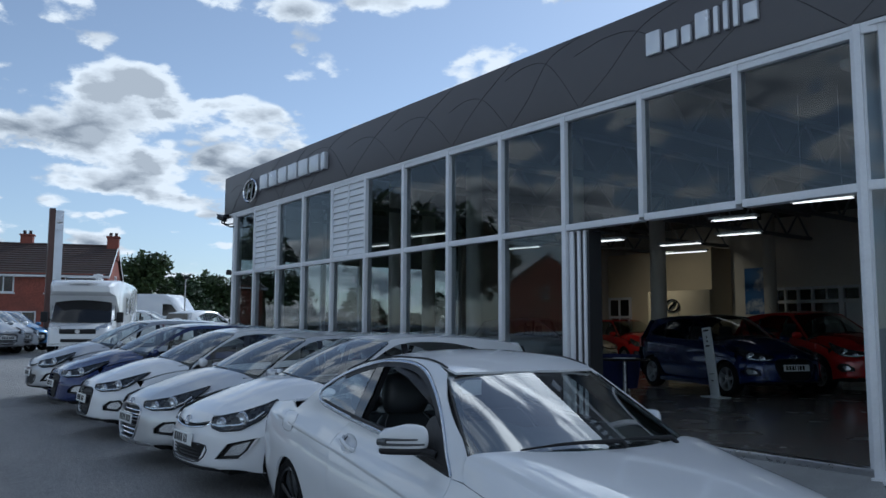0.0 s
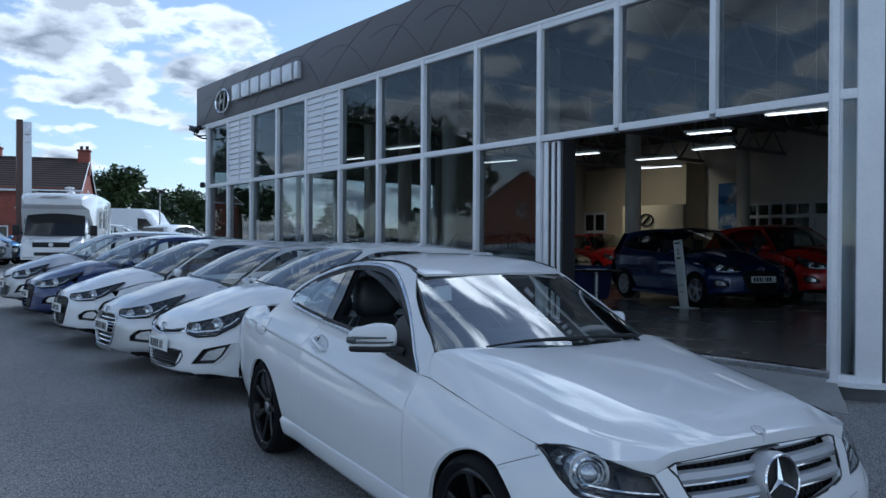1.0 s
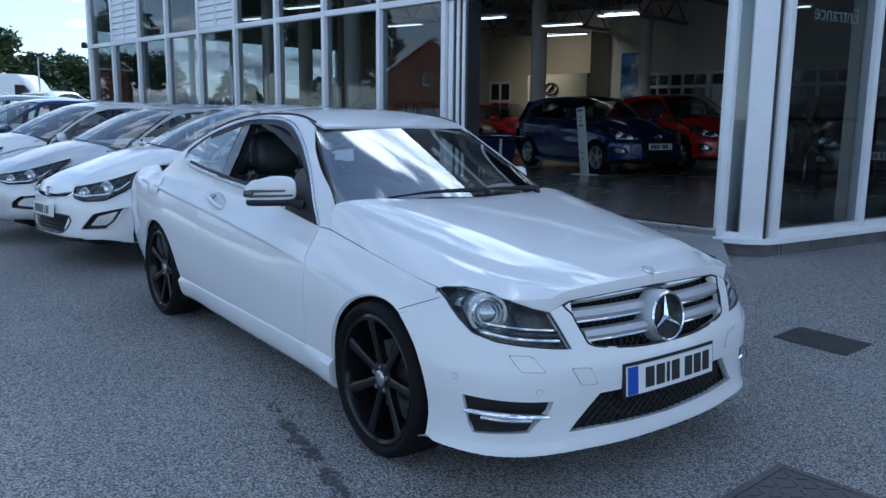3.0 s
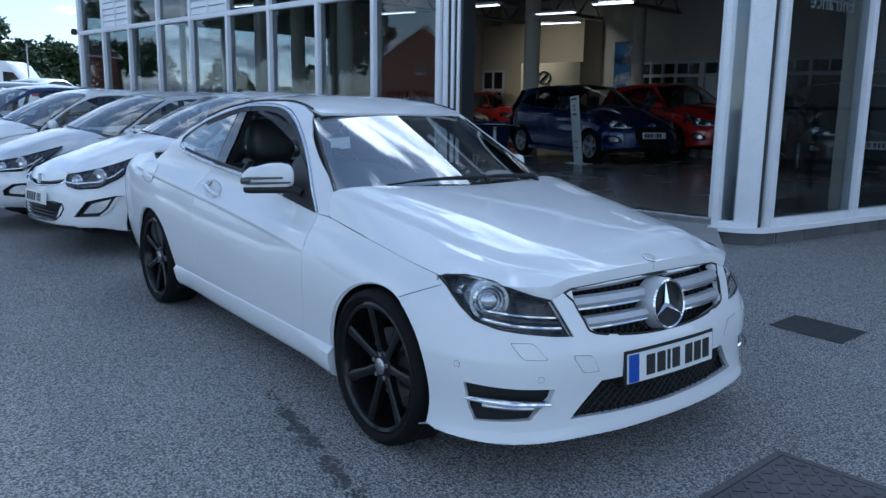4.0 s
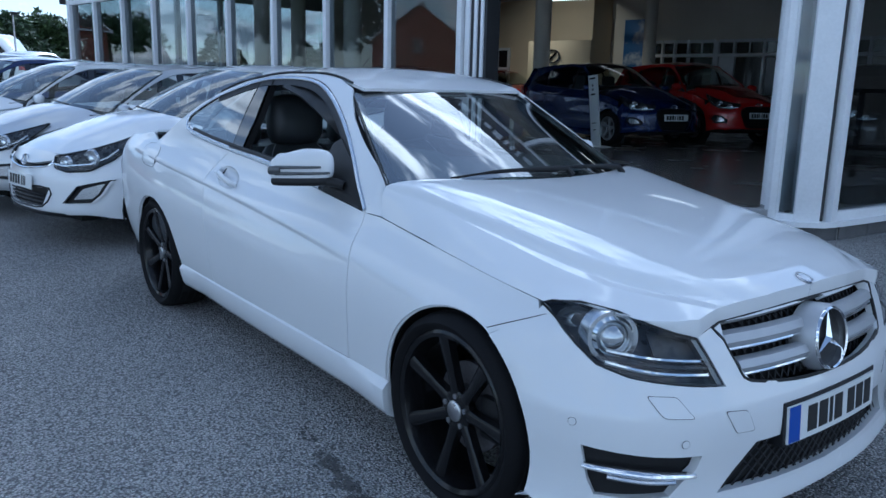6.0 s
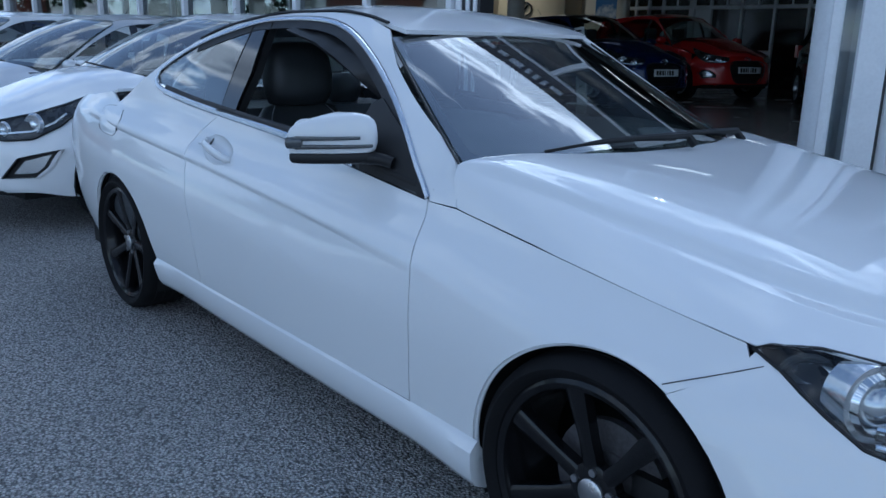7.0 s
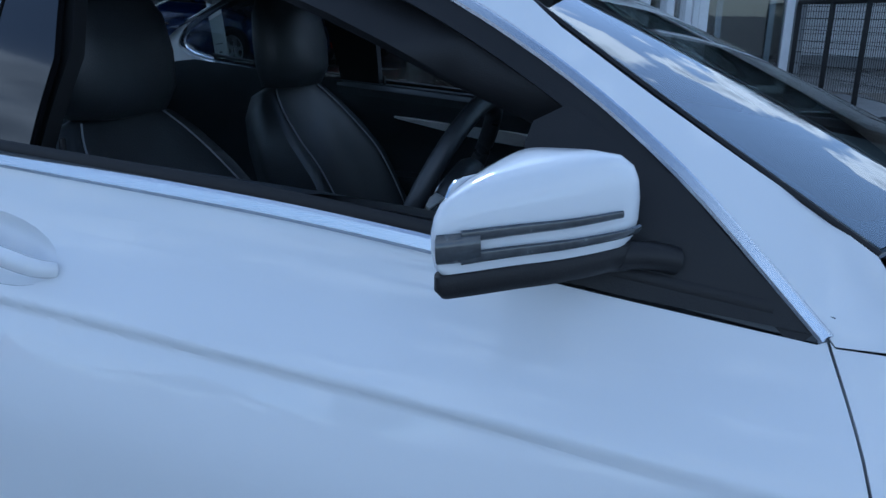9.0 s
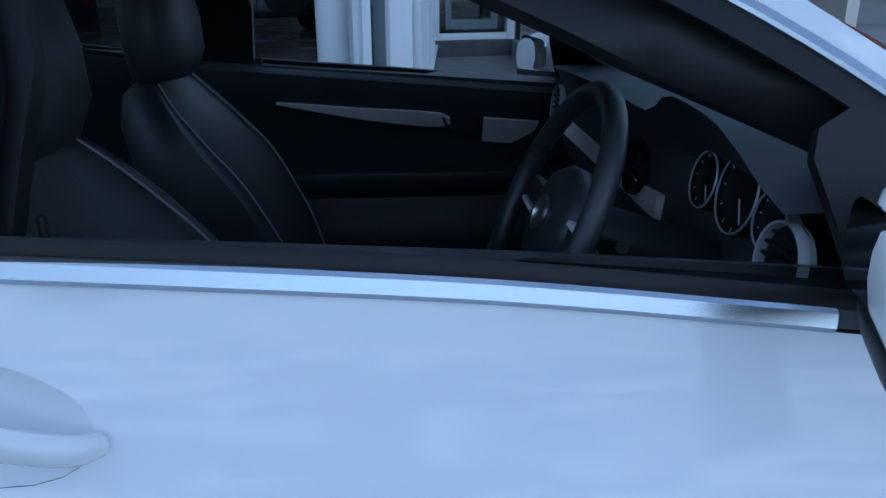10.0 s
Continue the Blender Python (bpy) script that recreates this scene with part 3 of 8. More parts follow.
# folded leaves of the wide entrance, stacked at one side
leaf_x = -3 * BAY + .06
for i, (w, d) in enumerate(((.09, .30), (.055, .28), (.05, .26))):
    leaf = thing("folding_door_leaf", FA @ pose(leaf_x, .02 + .01 * i, SILL), "white framed glass folding door leaf, pushed open", "door", "folding door leaves")
    for a, b in ((0, .07), (d - .07, d)):
        part("stile", one_box(0, w * .8, a, b, 0, TRANSOM - SILL - .05, .006), WHITE_FRAME, leaf)
    part("bottom_rail", one_box(0, w * .8, .07, d - .07, 0, .12), WHITE_FRAME, leaf)
    part("top_rail", one_box(0, w * .8, .07, d - .07, TRANSOM - SILL - .13, TRANSOM - SILL - .05), WHITE_FRAME, leaf)
    part("pane", one_box(w * .36, w * .44, .07, d - .07, .12, TRANSOM - SILL - .13), GLASS_W, leaf)
    # an added black strip draws the dark gap between this leaf and the next
    part("gasket", one_box(w * .8 + .003, w + .030, .02, d - .02, 0, TRANSOM - SILL - .06), JOINT, leaf, "black strip standing in for the dark gap between leaves")
    leaf_x += w + .034
solo("door_track", one_box(-3 * BAY, 0, -.03, .10, FLOOR - .06, FLOOR + .014, .006), STEEL, "metal floor track of the folding doors", "track", kind="structure", m=FA)

# corner post, narrow pane and clad column
SB = .31  # sill height beside the entrance
C0, C1 = Vector((-.215, 3.905)), Vector((-.055, 3.985))
ang = math.degrees(math.atan2(C1.y - C0.y, C1.x - C0.x))
corner = thing("corner_glazing", pose(C0.x, C0.y, 0, 0, 0, ang), "narrow glazed strip between post and column", "facade", kind="structure")
cl = (C1 - C0).length
for z0, z1 in ((SB + .05, TRANSOM - .04), (TRANSOM + .04, HEAD)):
    pane(.04, cl - .01, z0, z1, .03, corner)
for z in (SB - .01, TRANSOM, HEAD - .05):
    bar(.03, cl - .005, .0, .06, z - .04, z + .05, corner, "transom")
bar(-.03, .03, -.02, .06, SB - .05, HEAD, corner)
column = solo("corner_column", one_box(-.103, .103, -.02, .16, SB - .02, TOP - .7, .012), WHITE_FRAME, "white clad corner column", "column", kind="structure", m=pose(.012, 4.05, 0, 0, 0, 40))
part("dark_joint", one_box(.104, .135, .02, .10, SB - .02, TOP - .7), JOINT, column)

# the side of the showroom, running away from the forecourt
B0, B1 = Vector((.105, 4.17)), Vector((.47, 8.60))
bang = math.degrees(math.atan2(B1.y - B0.y, B1.x - B0.x))
side_wall = thing("side_glazing", pose(B0.x, B0.y, 0, 0, 0, bang), "white framed glazing beside the entrance", "facade", kind="structure")
blen = (B1 - B0).length
stops = [.045, 1.43, 2.90, 3.70, blen]
for i, s in enumerate(stops):
    bar(s - .04, s + .04, -.06, .08, SB - .02, HEAD, side_wall)
for a, b in zip(stops, stops[1:]):
    bar(a + .04, b - .04, -.05, .07, SB - .02, SB + .07, side_wall, "sill_rail")
    bar(a + .04, b - .04, -.05, .07, TRANSOM - .04, TRANSOM + .04, side_wall, "transom")
    bar(a + .04, b - .04, -.05, .07, HEAD - .08, HEAD, side_wall, "head_rail")
    pane(a + .04, b - .04, SB + .07, TRANSOM - .04, .0, side_wall)
    pane(a + .04, b - .04, TRANSOM + .04, HEAD - .08, .0, side_wall)


def ribbon(path, o0, o1, z0, z1):
    """A band along a plan line, from o0 to o1 to its right, between two heights."""
    P = [Vector(p) for p in path]
    N = []
    for i in range(len(P)):
        ds = [(P[k + 1] - P[k]).normalized() for k in (i - 1, i) if 0 <= k < len(P) - 1]
        n = sum((Vector((d.y, -d.x)) for d in ds), Vector((0, 0))).normalized()
        N.append(n / max(.5, n.dot(Vector((ds[0].y, -ds[0].x)))))
    return loops(bmesh.new(), [[(p.x + n.x * o0, p.y + n.y * o0, z0), (p.x + n.x * o1, p.y + n.y * o1, z0), (p.x + n.x * o1, p.y + n.y * o1, z1), (p.x + n.x * o0, p.y + n.y * o0, z1)] for p, n in zip(P, N)])


PLAN = [(-.27, 3.93), (-.03, 3.995), (.085, 4.12), (B0.x + .015, B0.y + .12), (B1.x, B1.y)]
solo("window_sill", ribbon(PLAN, -.06, .085, SB - .055, SB - .012), WHITE_FRAME, "white metal sill over the block plinth", "sill", kind="structure")
# block plinth
plinth = thing("plinth", pose(B0.x, B0.y, 0, 0, 0, bang), "grey concrete block plinth", "wall", kind="structure")
part("core", one_box(.14, blen, -.045, .12, -.1, SB - .058), CONCRETE, plinth)
bw, i = .44, 0
s = .15
while s < blen:
    part("block", one_box(s, min(s + bw - .012, blen), -.060, -.03, .0, SB - .062, .004), BLOCK, plinth)
    s += bw
solo("plinth_corner", ribbon(PLAN[:4], -.10, .050, -.1, SB - .056), BLOCK, "grey block plinth under the corner column", "wall", kind="structure")
solo("inner_post", one_box(-.06, .06, -.06, .06, FLOOR, 4.7, .01), WALL_IN, "cream square post behind the side glazing", "column", kind="structure", m=pose(.03, 5.70, 0, 0, 0, bang))

# concrete ramp up to the threshold
bm = bmesh.new()
ramp = [(-3 * BAY - .1, -.02, FLOOR - .05), (.02, -.02, FLOOR - .05), (.42, -.62, .0), (-3 * BAY - .3, -1.1, .0)]
tops = [bm.verts.new(p) for p in ramp]
for v, g in zip(tops, ramp):
    w = FA @ Vector(g)
    v.co.z = g[2] if g[2] > 0 else ground_z(w.x, w.y) + .006
low = [bm.verts.new((v.co.x, v.co.y, -.1)) for v in tops]
bm.faces.new(tops)
for i in range(4):
    bm.faces.new((tops[i - 1], tops[i], low[i], low[i - 1]))
bmesh.ops.recalc_face_normals(bm, faces=bm.faces)
solo("ramp", bm, CONCRETE, "pale concrete ramp up to the open entrance", "ramp", kind="structure", m=FA)

# plinth under the long glazing
solo("front_plinth", one_box(-12 * BAY - .06, -3 * BAY, -.02, .12, -.1, SILL - .03), BLOCK, "grey block plinth below the glazing", "wall", kind="structure", m=FA)

# fascia with its irregular joints
fascia = thing("fascia", FA, "dark grey metal fascia band with curving joints", "fascia", kind="structure")
FX0, FX1, FY = -12 * BAY - .62, 1.2, -.035
part("cladding", one_box(FX0, FX1, FY, .35, HEAD + .015, TOP, .02), FASCIA, fascia)
part("drip_edge", one_box(FX0 + .02, FX1, FY + .012, .2, HEAD - .03, HEAD + .012, .004), WHITE_FRAME, fascia)
part("side_cladding", one_box(FX0 + .0, FX0 + .4, .35, 14.5, HEAD + .015, TOP), FASCIA, fascia)
part("return_cladding", one_box(FX1 - .35, FX1, .35, 4.9, HEAD + .015, TOP), FASCIA, fascia)
rj = random.Random(4)
x = FX0 + .5
flip = 1
while x < FX1 - 1:
    w = rj.uniform(1.3, 1.9)
    z0, z1 = HEAD + .03, TOP - .02
    mid = (z0 + z1) / 2 + rj.uniform(-.1, .1)
    for pts in (
        [(x, FY, z0), (x + w * .25, FY, z0 + .3), (x + w * .55, FY, mid + .22), (x + w * .95, FY, z1)],
        [(x - .1, FY, mid + .15), (x + w * .25, FY, mid + .24), (x + w * .55, FY, mid + .12), (x + w * .9, FY, z0)],
    ):
        part("joint", tube(bmesh.new(), spline(pts, 8), .0045, 5), JOINT, fascia)
    x += w * .93

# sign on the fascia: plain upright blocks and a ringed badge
sign = thing("dealer_sign", FA, "raised silver sign blocks and oval badge on the fascia", "sign")
SZ0, SZ1 = 4.56, 4.90
badge_x = -13.66
bm = lathe(bmesh.new(), [(.30, 0), (.36, 0), (.36, .05), (.33, .07), (.30, .05), (.30, 0)], 48, Matrix.Translation((badge_x, FY, 4.66)) @ pose(0, 0, 0, 90, 0, 0) @ Matrix.Diagonal((1.12, .78, 1, 1)))
part("badge_ring", bm, CHROME, sign)
bm = lathe(bmesh.new(), [(0, 0), (.31, 0), (.31, .015), (0, .02)], 40, Matrix.Translation((badge_x, FY, 4.66)) @ pose(0, 0, 0, 90, 0, 0) @ Matrix.Diagonal((1.12, .78, 1, 1)))
part("badge_field", bm, GLOSS_K, sign)
for sx in (-1, 1):
    part("badge_bar", tube(bmesh.new(), [(badge_x + sx * .12 - .05, FY - .05, 4.48), (badge_x + sx * .12, FY - .05, 4.66), (badge_x + sx * .12 + .05, FY - .05, 4.84)], .035, 8), CHROME, sign)
part("badge_bar", tube(bmesh.new(), [(badge_x - .12, FY - .05, 4.62), (badge_x + .12, FY - .05, 4.70)], .03, 8), CHROME, sign)
lw = (13.0 - 9.60) / 7
for i in range(7):
    a = -13.0 + i * lw
    w = lw * (.78 if i < 6 else .30)
    part("sign_block", one_box(a, a + w, FY - .10, FY, SZ0 + .01, SZ1, .02), SIGN, sign)
name_sign = thing("name_sign", FA, "raised pale sign blocks on the grey fascia", "sign")
x = -2.29
for w, h in ((.20, .27), (.17, .20), (.12, .20), (.17, .29), (.06, .29), (.06, .31), (.06, .31), (.16, .20)):
    part("sign_block", one_box(x, x + w, FY - .05, FY, 4.61, 4.61 + h, .018), SIGN, name_sign)
    x += w + .055

# shell: floor, ceiling, walls
def slab(name, pts, z0, z1, material, label, m=FA):
    bm = bmesh.new()
    a = [bm.verts.new((x, y, z0)) for x, y in pts]
    b = [bm.verts.new((x, y, z1)) for x, y in pts]
    bm.faces.new(a), bm.faces.new(b)
    for i in range(len(pts)):
        bm.faces.new((a[i - 1], a[i], b[i], b[i - 1]))
    bmesh.ops.recalc_face_normals(bm, faces=bm.faces)
    return solo(name, bm, material, label, name.split("_")[0], kind="structure", m=m)


LX, DEEP = -12 * BAY, 14.0
INSIDE = [(LX, .1), (-.02, .1), (.14, .14), (.29, .26), (1.22, 4.6), (7.5, 4.9), (7.5, DEEP), (LX, DEEP)]
slab("floor", INSIDE, .16, FLOOR, FLOOR_IN, "dark polished tile floor of the showroom")
slab("ceiling", INSIDE, 4.72, 4.80, CEIL, "dark open ceiling of the showroom")
slab("roof", [(LX - .5, .0), (1.1, .0), (1.15, 4.6), (7.5, 4.9), (7.5, DEEP + .2), (LX - .5, DEEP + .2)], 4.95, 5.05, CONCRETE, "flat roof of the showroom")
solo("wall_back", one_box(-13.4, 7.5, DEEP, DEEP + .2, FLOOR - .2, 4.8), WALL_IN, "cream painted back wall", "wall", kind="structure", m=FA)
solo("wall_right", one_box(7.5, 7.7, 4.9, DEEP + .2, FLOOR - .2, 4.8), WALL_IN, "plain right wall of the showroom", "wall", kind="structure", m=FA)
end_wall = thing("end_glazing", FA, "glazed end wall of the showroom", "facade", kind="structure")
END_Y = [.12, 1.25, 2.4, 3.5, 4.6, 5.7, 6.8]
for y in END_Y:
    part("mullion", one_box(LX - .06, LX + .06, y - .05, y + .05, SILL - .1, HEAD + .3), WHITE_FRAME, end_wall)
for y, y1 in zip(END_Y, END_Y[1:]):
    part("pane", one_box(LX - .004, LX + .004, y + .05, y1 - .05, 1.05, 3.15), GLASS_W, end_wall)
    part("transom", one_box(LX - .05, LX + .05, y + .05, y1 - .05, 3.15, HEAD + .3), WALL_GREY, end_wall)
    part("sill_panel", one_box(LX - .05, LX + .05, y + .05, y1 - .05, SILL - .1, 1.05), WALL_GREY, end_wall)
solo("wall_end", one_box(LX - .1, LX + .1, END_Y[-1] + .05, DEEP + .2, FLOOR - .2, 4.8), WALL_IN, "cream painted end wall behind the glazing", "wall", kind="structure", m=FA)
solo("wall_back_left", one_box(LX + .1, -13.4, DEEP, DEEP + .2, FLOOR - .2, 4.8), WALL_IN, "cream painted back wall beside the windows", "wall", kind="structure", m=FA)

# ---- the white coupe ----
def wheel(parent, x, y, z, side, r=.322, width=.245, rim_r=.246, spokes=7, finish=RIM_K, twin=False, turn=0.0):
    """One wheel; side +1 faces +y."""
    base = pose(x, y, z, -90 * side, 0, 0)
    hub = new("wheel")
    hub.parent = parent
    hub.matrix_local = base
    w = width / 2
    tyre = lathe(bmesh.new(), [(rim_r, -w * .8), (rim_r + .02, -w * .98), (r - .03, -w), (r - .008, -w * .86), (r, -w * .6), (r, w * .6), (r - .008, w * .86), (r - .03, w), (rim_r + .02, w * .98), (rim_r, w * .8), (rim_r - .02, w * .6), (rim_r - .02, -w * .6), (rim_r, -w * .8)], 56)
    t = part("tyre", tyre, RUBBER, hub)
    # tread grooves are thin raised rings, the shade in them painted near-black
    bm = bmesh.new()
    for k in (-.5, -.17, .17, .5):
        lathe(bm, [(r - .002, w * (k - .03)), (r + .0015, w * (k - .03)), (r + .0015, w * (k + .03)), (r - .002, w * (k + .03))], 40)
    part("tread_groove", bm, DARK, hub)
    rim = lathe(bmesh.new(), [(rim_r - .004, -w * .75), (rim_r - .02, -w * .3), (rim_r - .022, w * .55), (rim_r + .001, w * .80), (rim_r + .006, w * .86), (rim_r - .004, w * .90), (rim_r - .018, w * .84), (rim_r - .032, w * .5), (rim_r - .036, -w * .6)], 56)
    part("rim", rim, finish, hub)
    part("brake_disc", lathe(bmesh.new(), [(0, -.01), (.15, -.01), (.15, .012), (.08, .012), (.08, .02), (0, .02)], 36), IRON, hub)
    part("caliper", box(bmesh.new(), .07, .165, -.07, .07, -.03, .035, .012), BLACK, hub)
    bm = bmesh.new()
    for i in range(spokes):
        for d in ((-.13, .13) if twin else (0,)):
            a = 2 * math.pi * (i / spokes) + turn + d
            m = Matrix.Rotation(a, 4, "Z")
            q = [(.045, .021, .60), (.12, .0175, .66), (rim_r - .015, .026, .80)]
            rows = []
            for rr, hw, h in q:
                hw2 = hw * (.7 if twin else 1)
                rows.append([bm.verts.new(m @ Vector(p)) for p in ((rr, -hw2, w * h - .035), (rr, -hw2, w * h - .006), (rr, -hw2 * .5, w * h), (rr, hw2 * .5, w * h), (rr, hw2, w * h - .006), (rr, hw2, w * h - .035))])
            for p, s in zip(rows, rows[1:]):
                for j in range(5):
                    bm.faces.new((p[j], s[j], s[j + 1], p[j + 1]))
    bmesh.ops.recalc_face_normals(bm, faces=bm.faces)
    part("spokes", bm, finish, hub)
    part("hub_plate", lathe(bmesh.new(), [(.062, w * .3), (.066, w * .56), (.05, w * .62), (0, w * .62)], 28), finish, hub)
    part("hub_cap", lathe(bmesh.new(), [(.034, w * .60), (.034, w * .66), (.029, w * .69), (0, w * .70)], 28), STEEL, hub, "silver hub cap")
    for i in range(5):
        a = 2 * math.pi * i / 5 + .3
        part("wheel_bolt", lathe(bmesh.new(), [(.009, w * .4), (.009, w * .655), (0, w * .66)], 10, Matrix.Translation((.05 * math.cos(a), .05 * math.sin(a), 0))), STEEL, hub)
    return hub


def arc(cx, cz, r, a0, a1, n=22):
    return [(cx + r * math.cos(radians(a0 + (a1 - a0) * i / n)), cz + r * math.sin(radians(a0 + (a1 - a0) * i / n))) for i in range(n + 1)]


def u_at(x):
    """Where along the nose the given x lies."""
    lo, hi = .2, 1.3
    for _ in range(40):
        mid = (lo + hi) / 2
        lo, hi = (mid, hi) if N_X(mid) > x else (lo, mid)
    return lo


def rail_z(x):
    """Height at which flank and roof meet."""
    z = 1.2
    for _ in range(60):
        z += .5 * (c_roof(x, max(c_side(x, z), 0)) - z)
    return z


WHEEL_DX, WHEEL_Y = (-.030, -.012), (.738, .753)  # rear, front
ARCH = .355
FX, RX, AZ0 = 1.412, -1.365, .316  # middles of the wheel arches
DLO_LOW = [(.722, .874), (.49, .899), (.03, .951), (-.24, .973), (-.545, .997), (-.81, 1.021), (-1.05, 1.05)]
DLO_BACK = [(-1.13, 1.072), (-1.163, 1.105), (-1.125, 1.155)]
DLO_TOP = [(-.905, 1.255), (-.59, 1.333), (-.36, 1.352), (-.09, 1.342), (.125, 1.288), (.36, 1.172), (.55, 1.04), (.715, .885)]
SEAM_F = [(.734, .866), (.774, .762), (.800, .64), (.806, .50), (.795, .326)]
SEAM_R = [(-.548, .990), (-.64, .93), (-.668, .875), (-.645, .80), (-.60, .70), (-.56, .56), (-.535, .33)]


def band(pts, width):
    """Outline of a band of a width round an open line in two dimensions."""
    P = [Vector(p) for p in pts]
    a, b = [], []
    for i, p in enumerate(P):
        t = (P[min(i + 1, len(P) - 1)] - P[max(i - 1, 0)]).normalized()
        n = Vector((-t.y, t.x)) * width / 2
        a.append(tuple(p + n)), b.append(tuple(p - n))
    return a + b[::-1]


coupe = thing("coupe", Matrix.Identity(4), "white two-door coupe with black alloy wheels and an open window", "car")


def flank(side):
    S = lambda x, z: (x, side * c_side(x, z), z)
    out = (0, side, .25)
    g = .0019
    # the flank's sheets are laid out along its falling crease
    sl = lambda x: -.082 * (x - .35)
    T = lambda x, w: S(x, w + sl(x))
    lay = lambda o: [(x, z - sl(x)) for x, z in o]
    CR = ((), (.7452, .736, .726))
    low = spline(DLO_LOW, 5)
    top = spline(DLO_BACK + DLO_TOP, 5)
    # front wing
    hood_edge = [(.848, .858)] + [(x, H_EDGE(x) - .002) for x in (1.0, 1.2, 1.4, 1.6, 1.672)]
    a_end = 63
    wing = [(.742, .860)] + hood_edge + [(1.690, .716), (1.664, .690), (1.634, .668)] + arc(FX, AZ0, ARCH, a_end, 180, 28) + [(1.078, .275), (.800, .298)] + [(x + g, z) for x, z in spline(SEAM_F, 5)[::-1]]
    part("front_wing", panel(lay(wing), T, (.05, .04), out=out, lines=CR), PAINT_W, coupe)
    # door
    belt = [p for p in low if p[0] < .745 and p[0] > -.548]
    door = [(x - g, z) for x, z in spline(SEAM_F, 5)] + [(-.53, .318)] + [(x + g, z) for x, z in spline(SEAM_R, 5)[::-1]] + [(x, z - .012) for x, z in belt[::-1]]
    # the handle's dished cup
    def in_cup(x, z):
        dx, dz = x + .460, z - .869
        return math.hypot((dx * .976 - dz * .217) / .122, (dx * .217 + dz * .976) / .042)
    cup = [(-.460 + .122 * .976 * math.cos(a) + .042 * .217 * math.sin(a), .869 - .122 * .217 * math.cos(a) + .042 * .976 * math.sin(a)) for a in [2 * math.pi * k / 22 for k in range(22)]]
    dr = part("door", panel(lay(door), T, (.045, .03), holes=[lay(cup)], out=out, lines=CR), PAINT_W, coupe)
    # handle bow over its cup
    hp = [(-.565, .884), (-.54, .880), (-.47, .868), (-.405, .857), (-.355, .848), (-.337, .845)]
    hl = [.004, .022, .032, .032, .024, .002]
    pts = [Vector(S(x, z)) + Vector((0, side * l, .2 * l)) for (x, z), l in zip(hp, hl)]
    part("door_handle", tube(bmesh.new(), [tuple(p) for p in spline([tuple(p) for p in pts], 5)], [.0125 + .004 * math.sin(math.pi * min(1, i / 25)) for i in range(26)], 12, squash=((0, 1, 0), .75)), PAINT_W, dr)
    part("handle_cup", panel(cup, lambda x, z: (x, side * (c_side(x, z) - .001 - .024 * max(0, 1 - in_cup(x, z) ** 2)), z), (.02, .012), depth=.0, out=out), PAINT_W, dr)
    part("key_cap", panel(rounded([(-.598, .900), (-.552, .897), (-.552, .868), (-.598, .871)], .01), S, (.03, .03), depth=.01, out=out, lift=.022), PAINT_W, dr)
    # rear quarter with the rear pillar
    xs = [.25, .1, -.1, -.3, -.5, -.7, -.9, -1.1, -1.3]
    railz = [(x, rail_z(x) - .004) for x in xs]
    qtr = [(x - g, z) for x, z in spline(SEAM_R, 5)] + [(-.53, .30), (-1.010, .28)] + arc(RX, AZ0, ARCH, 0, 180, 30)[1:] + [(-1.712, .26), (-2.05, .25), (-2.2, .30), (-2.33, .5), (-2.35, .75), (-2.345, .86), (-2.33, .925), (-2.27, .946), (-2.2, .965), (-2.05, .979), (-1.9, .990), (-1.77, 1.003), (-1.65, 1.02)]
    cp = [(-1.5, rail_z(-1.45) - .01), (-1.3, rail_z(-1.3) - .004), (-1.1, rail_z(-1.1) - .004)]
    qtr += cp + [(-1.1, rail_z(-1.1) - .005)]
    back_edge = spline(DLO_BACK, 5)
    qtr += [(-1.095, 1.185)] + [(x - .012, z + .004) for x, z in back_edge[::-1]] + [(x, z - .012) for x, z in low[::-1] if x < -.552]
    part("rear_quarter", panel(lay(qtr), T, (.05, .04), out=out, lines=CR), PAINT_W, coupe)
    # roof rail and screen pillar
    scr = [c_screen(side, v) for v in (0, .25, .5, .75, 1.0)]
    sx = [(p[0] - .004, p[2]) for p in scr]
    rail = [(-1.1, 1.183)] + [(x - .003, z + .012) for x, z in spline(DLO_TOP, 5)] + [(.742, .862), (.846, .862), (.832, .89)] + [(x, z) for x, z in sx[:-1]] + [(.235, rail_z(.235) - .012)] + [(x, z) for x, z in railz[1:] if x > -1.09] + [(-1.1, rail_z(-1.1) - .004)]
    part("roof_rail", panel(rail, S, (.03, .016), out=out), PAINT_W, coupe)
    seam = spline([(1.560, .646), (1.600, .664), (1.643, .682), (1.690, .702), (1.716, .713)], 4)
    part("wing_seam", tube(bmesh.new(), [(x, side * (c_side(x, z) + .0002), z) for x, z in seam], .0014, 5), JOINT, coupe)
    # bright trim round the side windows, black weatherstrips
    def along(line, name, material, w, lift, off=0.0):
        pts = spline(line, 5)
        P = [S(x, z) for x, z in pts]
        N = []
        for x, z in pts:
            e = 1e-3
            a = Vector(S(x + e, z)) - Vector(S(x - e, z))
            b = Vector(S(x, z + e)) - Vector(S(x, z - e))
            n = a.cross(b)
            N.append(n if n.y * side > 0 else -n)
        part(name, strip(P, lambda i: N[i], w, .006, lift), material, coupe)
    along([(.365, .9128), (.28, .923)] + [(x, z) for x, z in DLO_LOW[2:]], "belt_trim", TRIM_BRIGHT, .0125, .008)
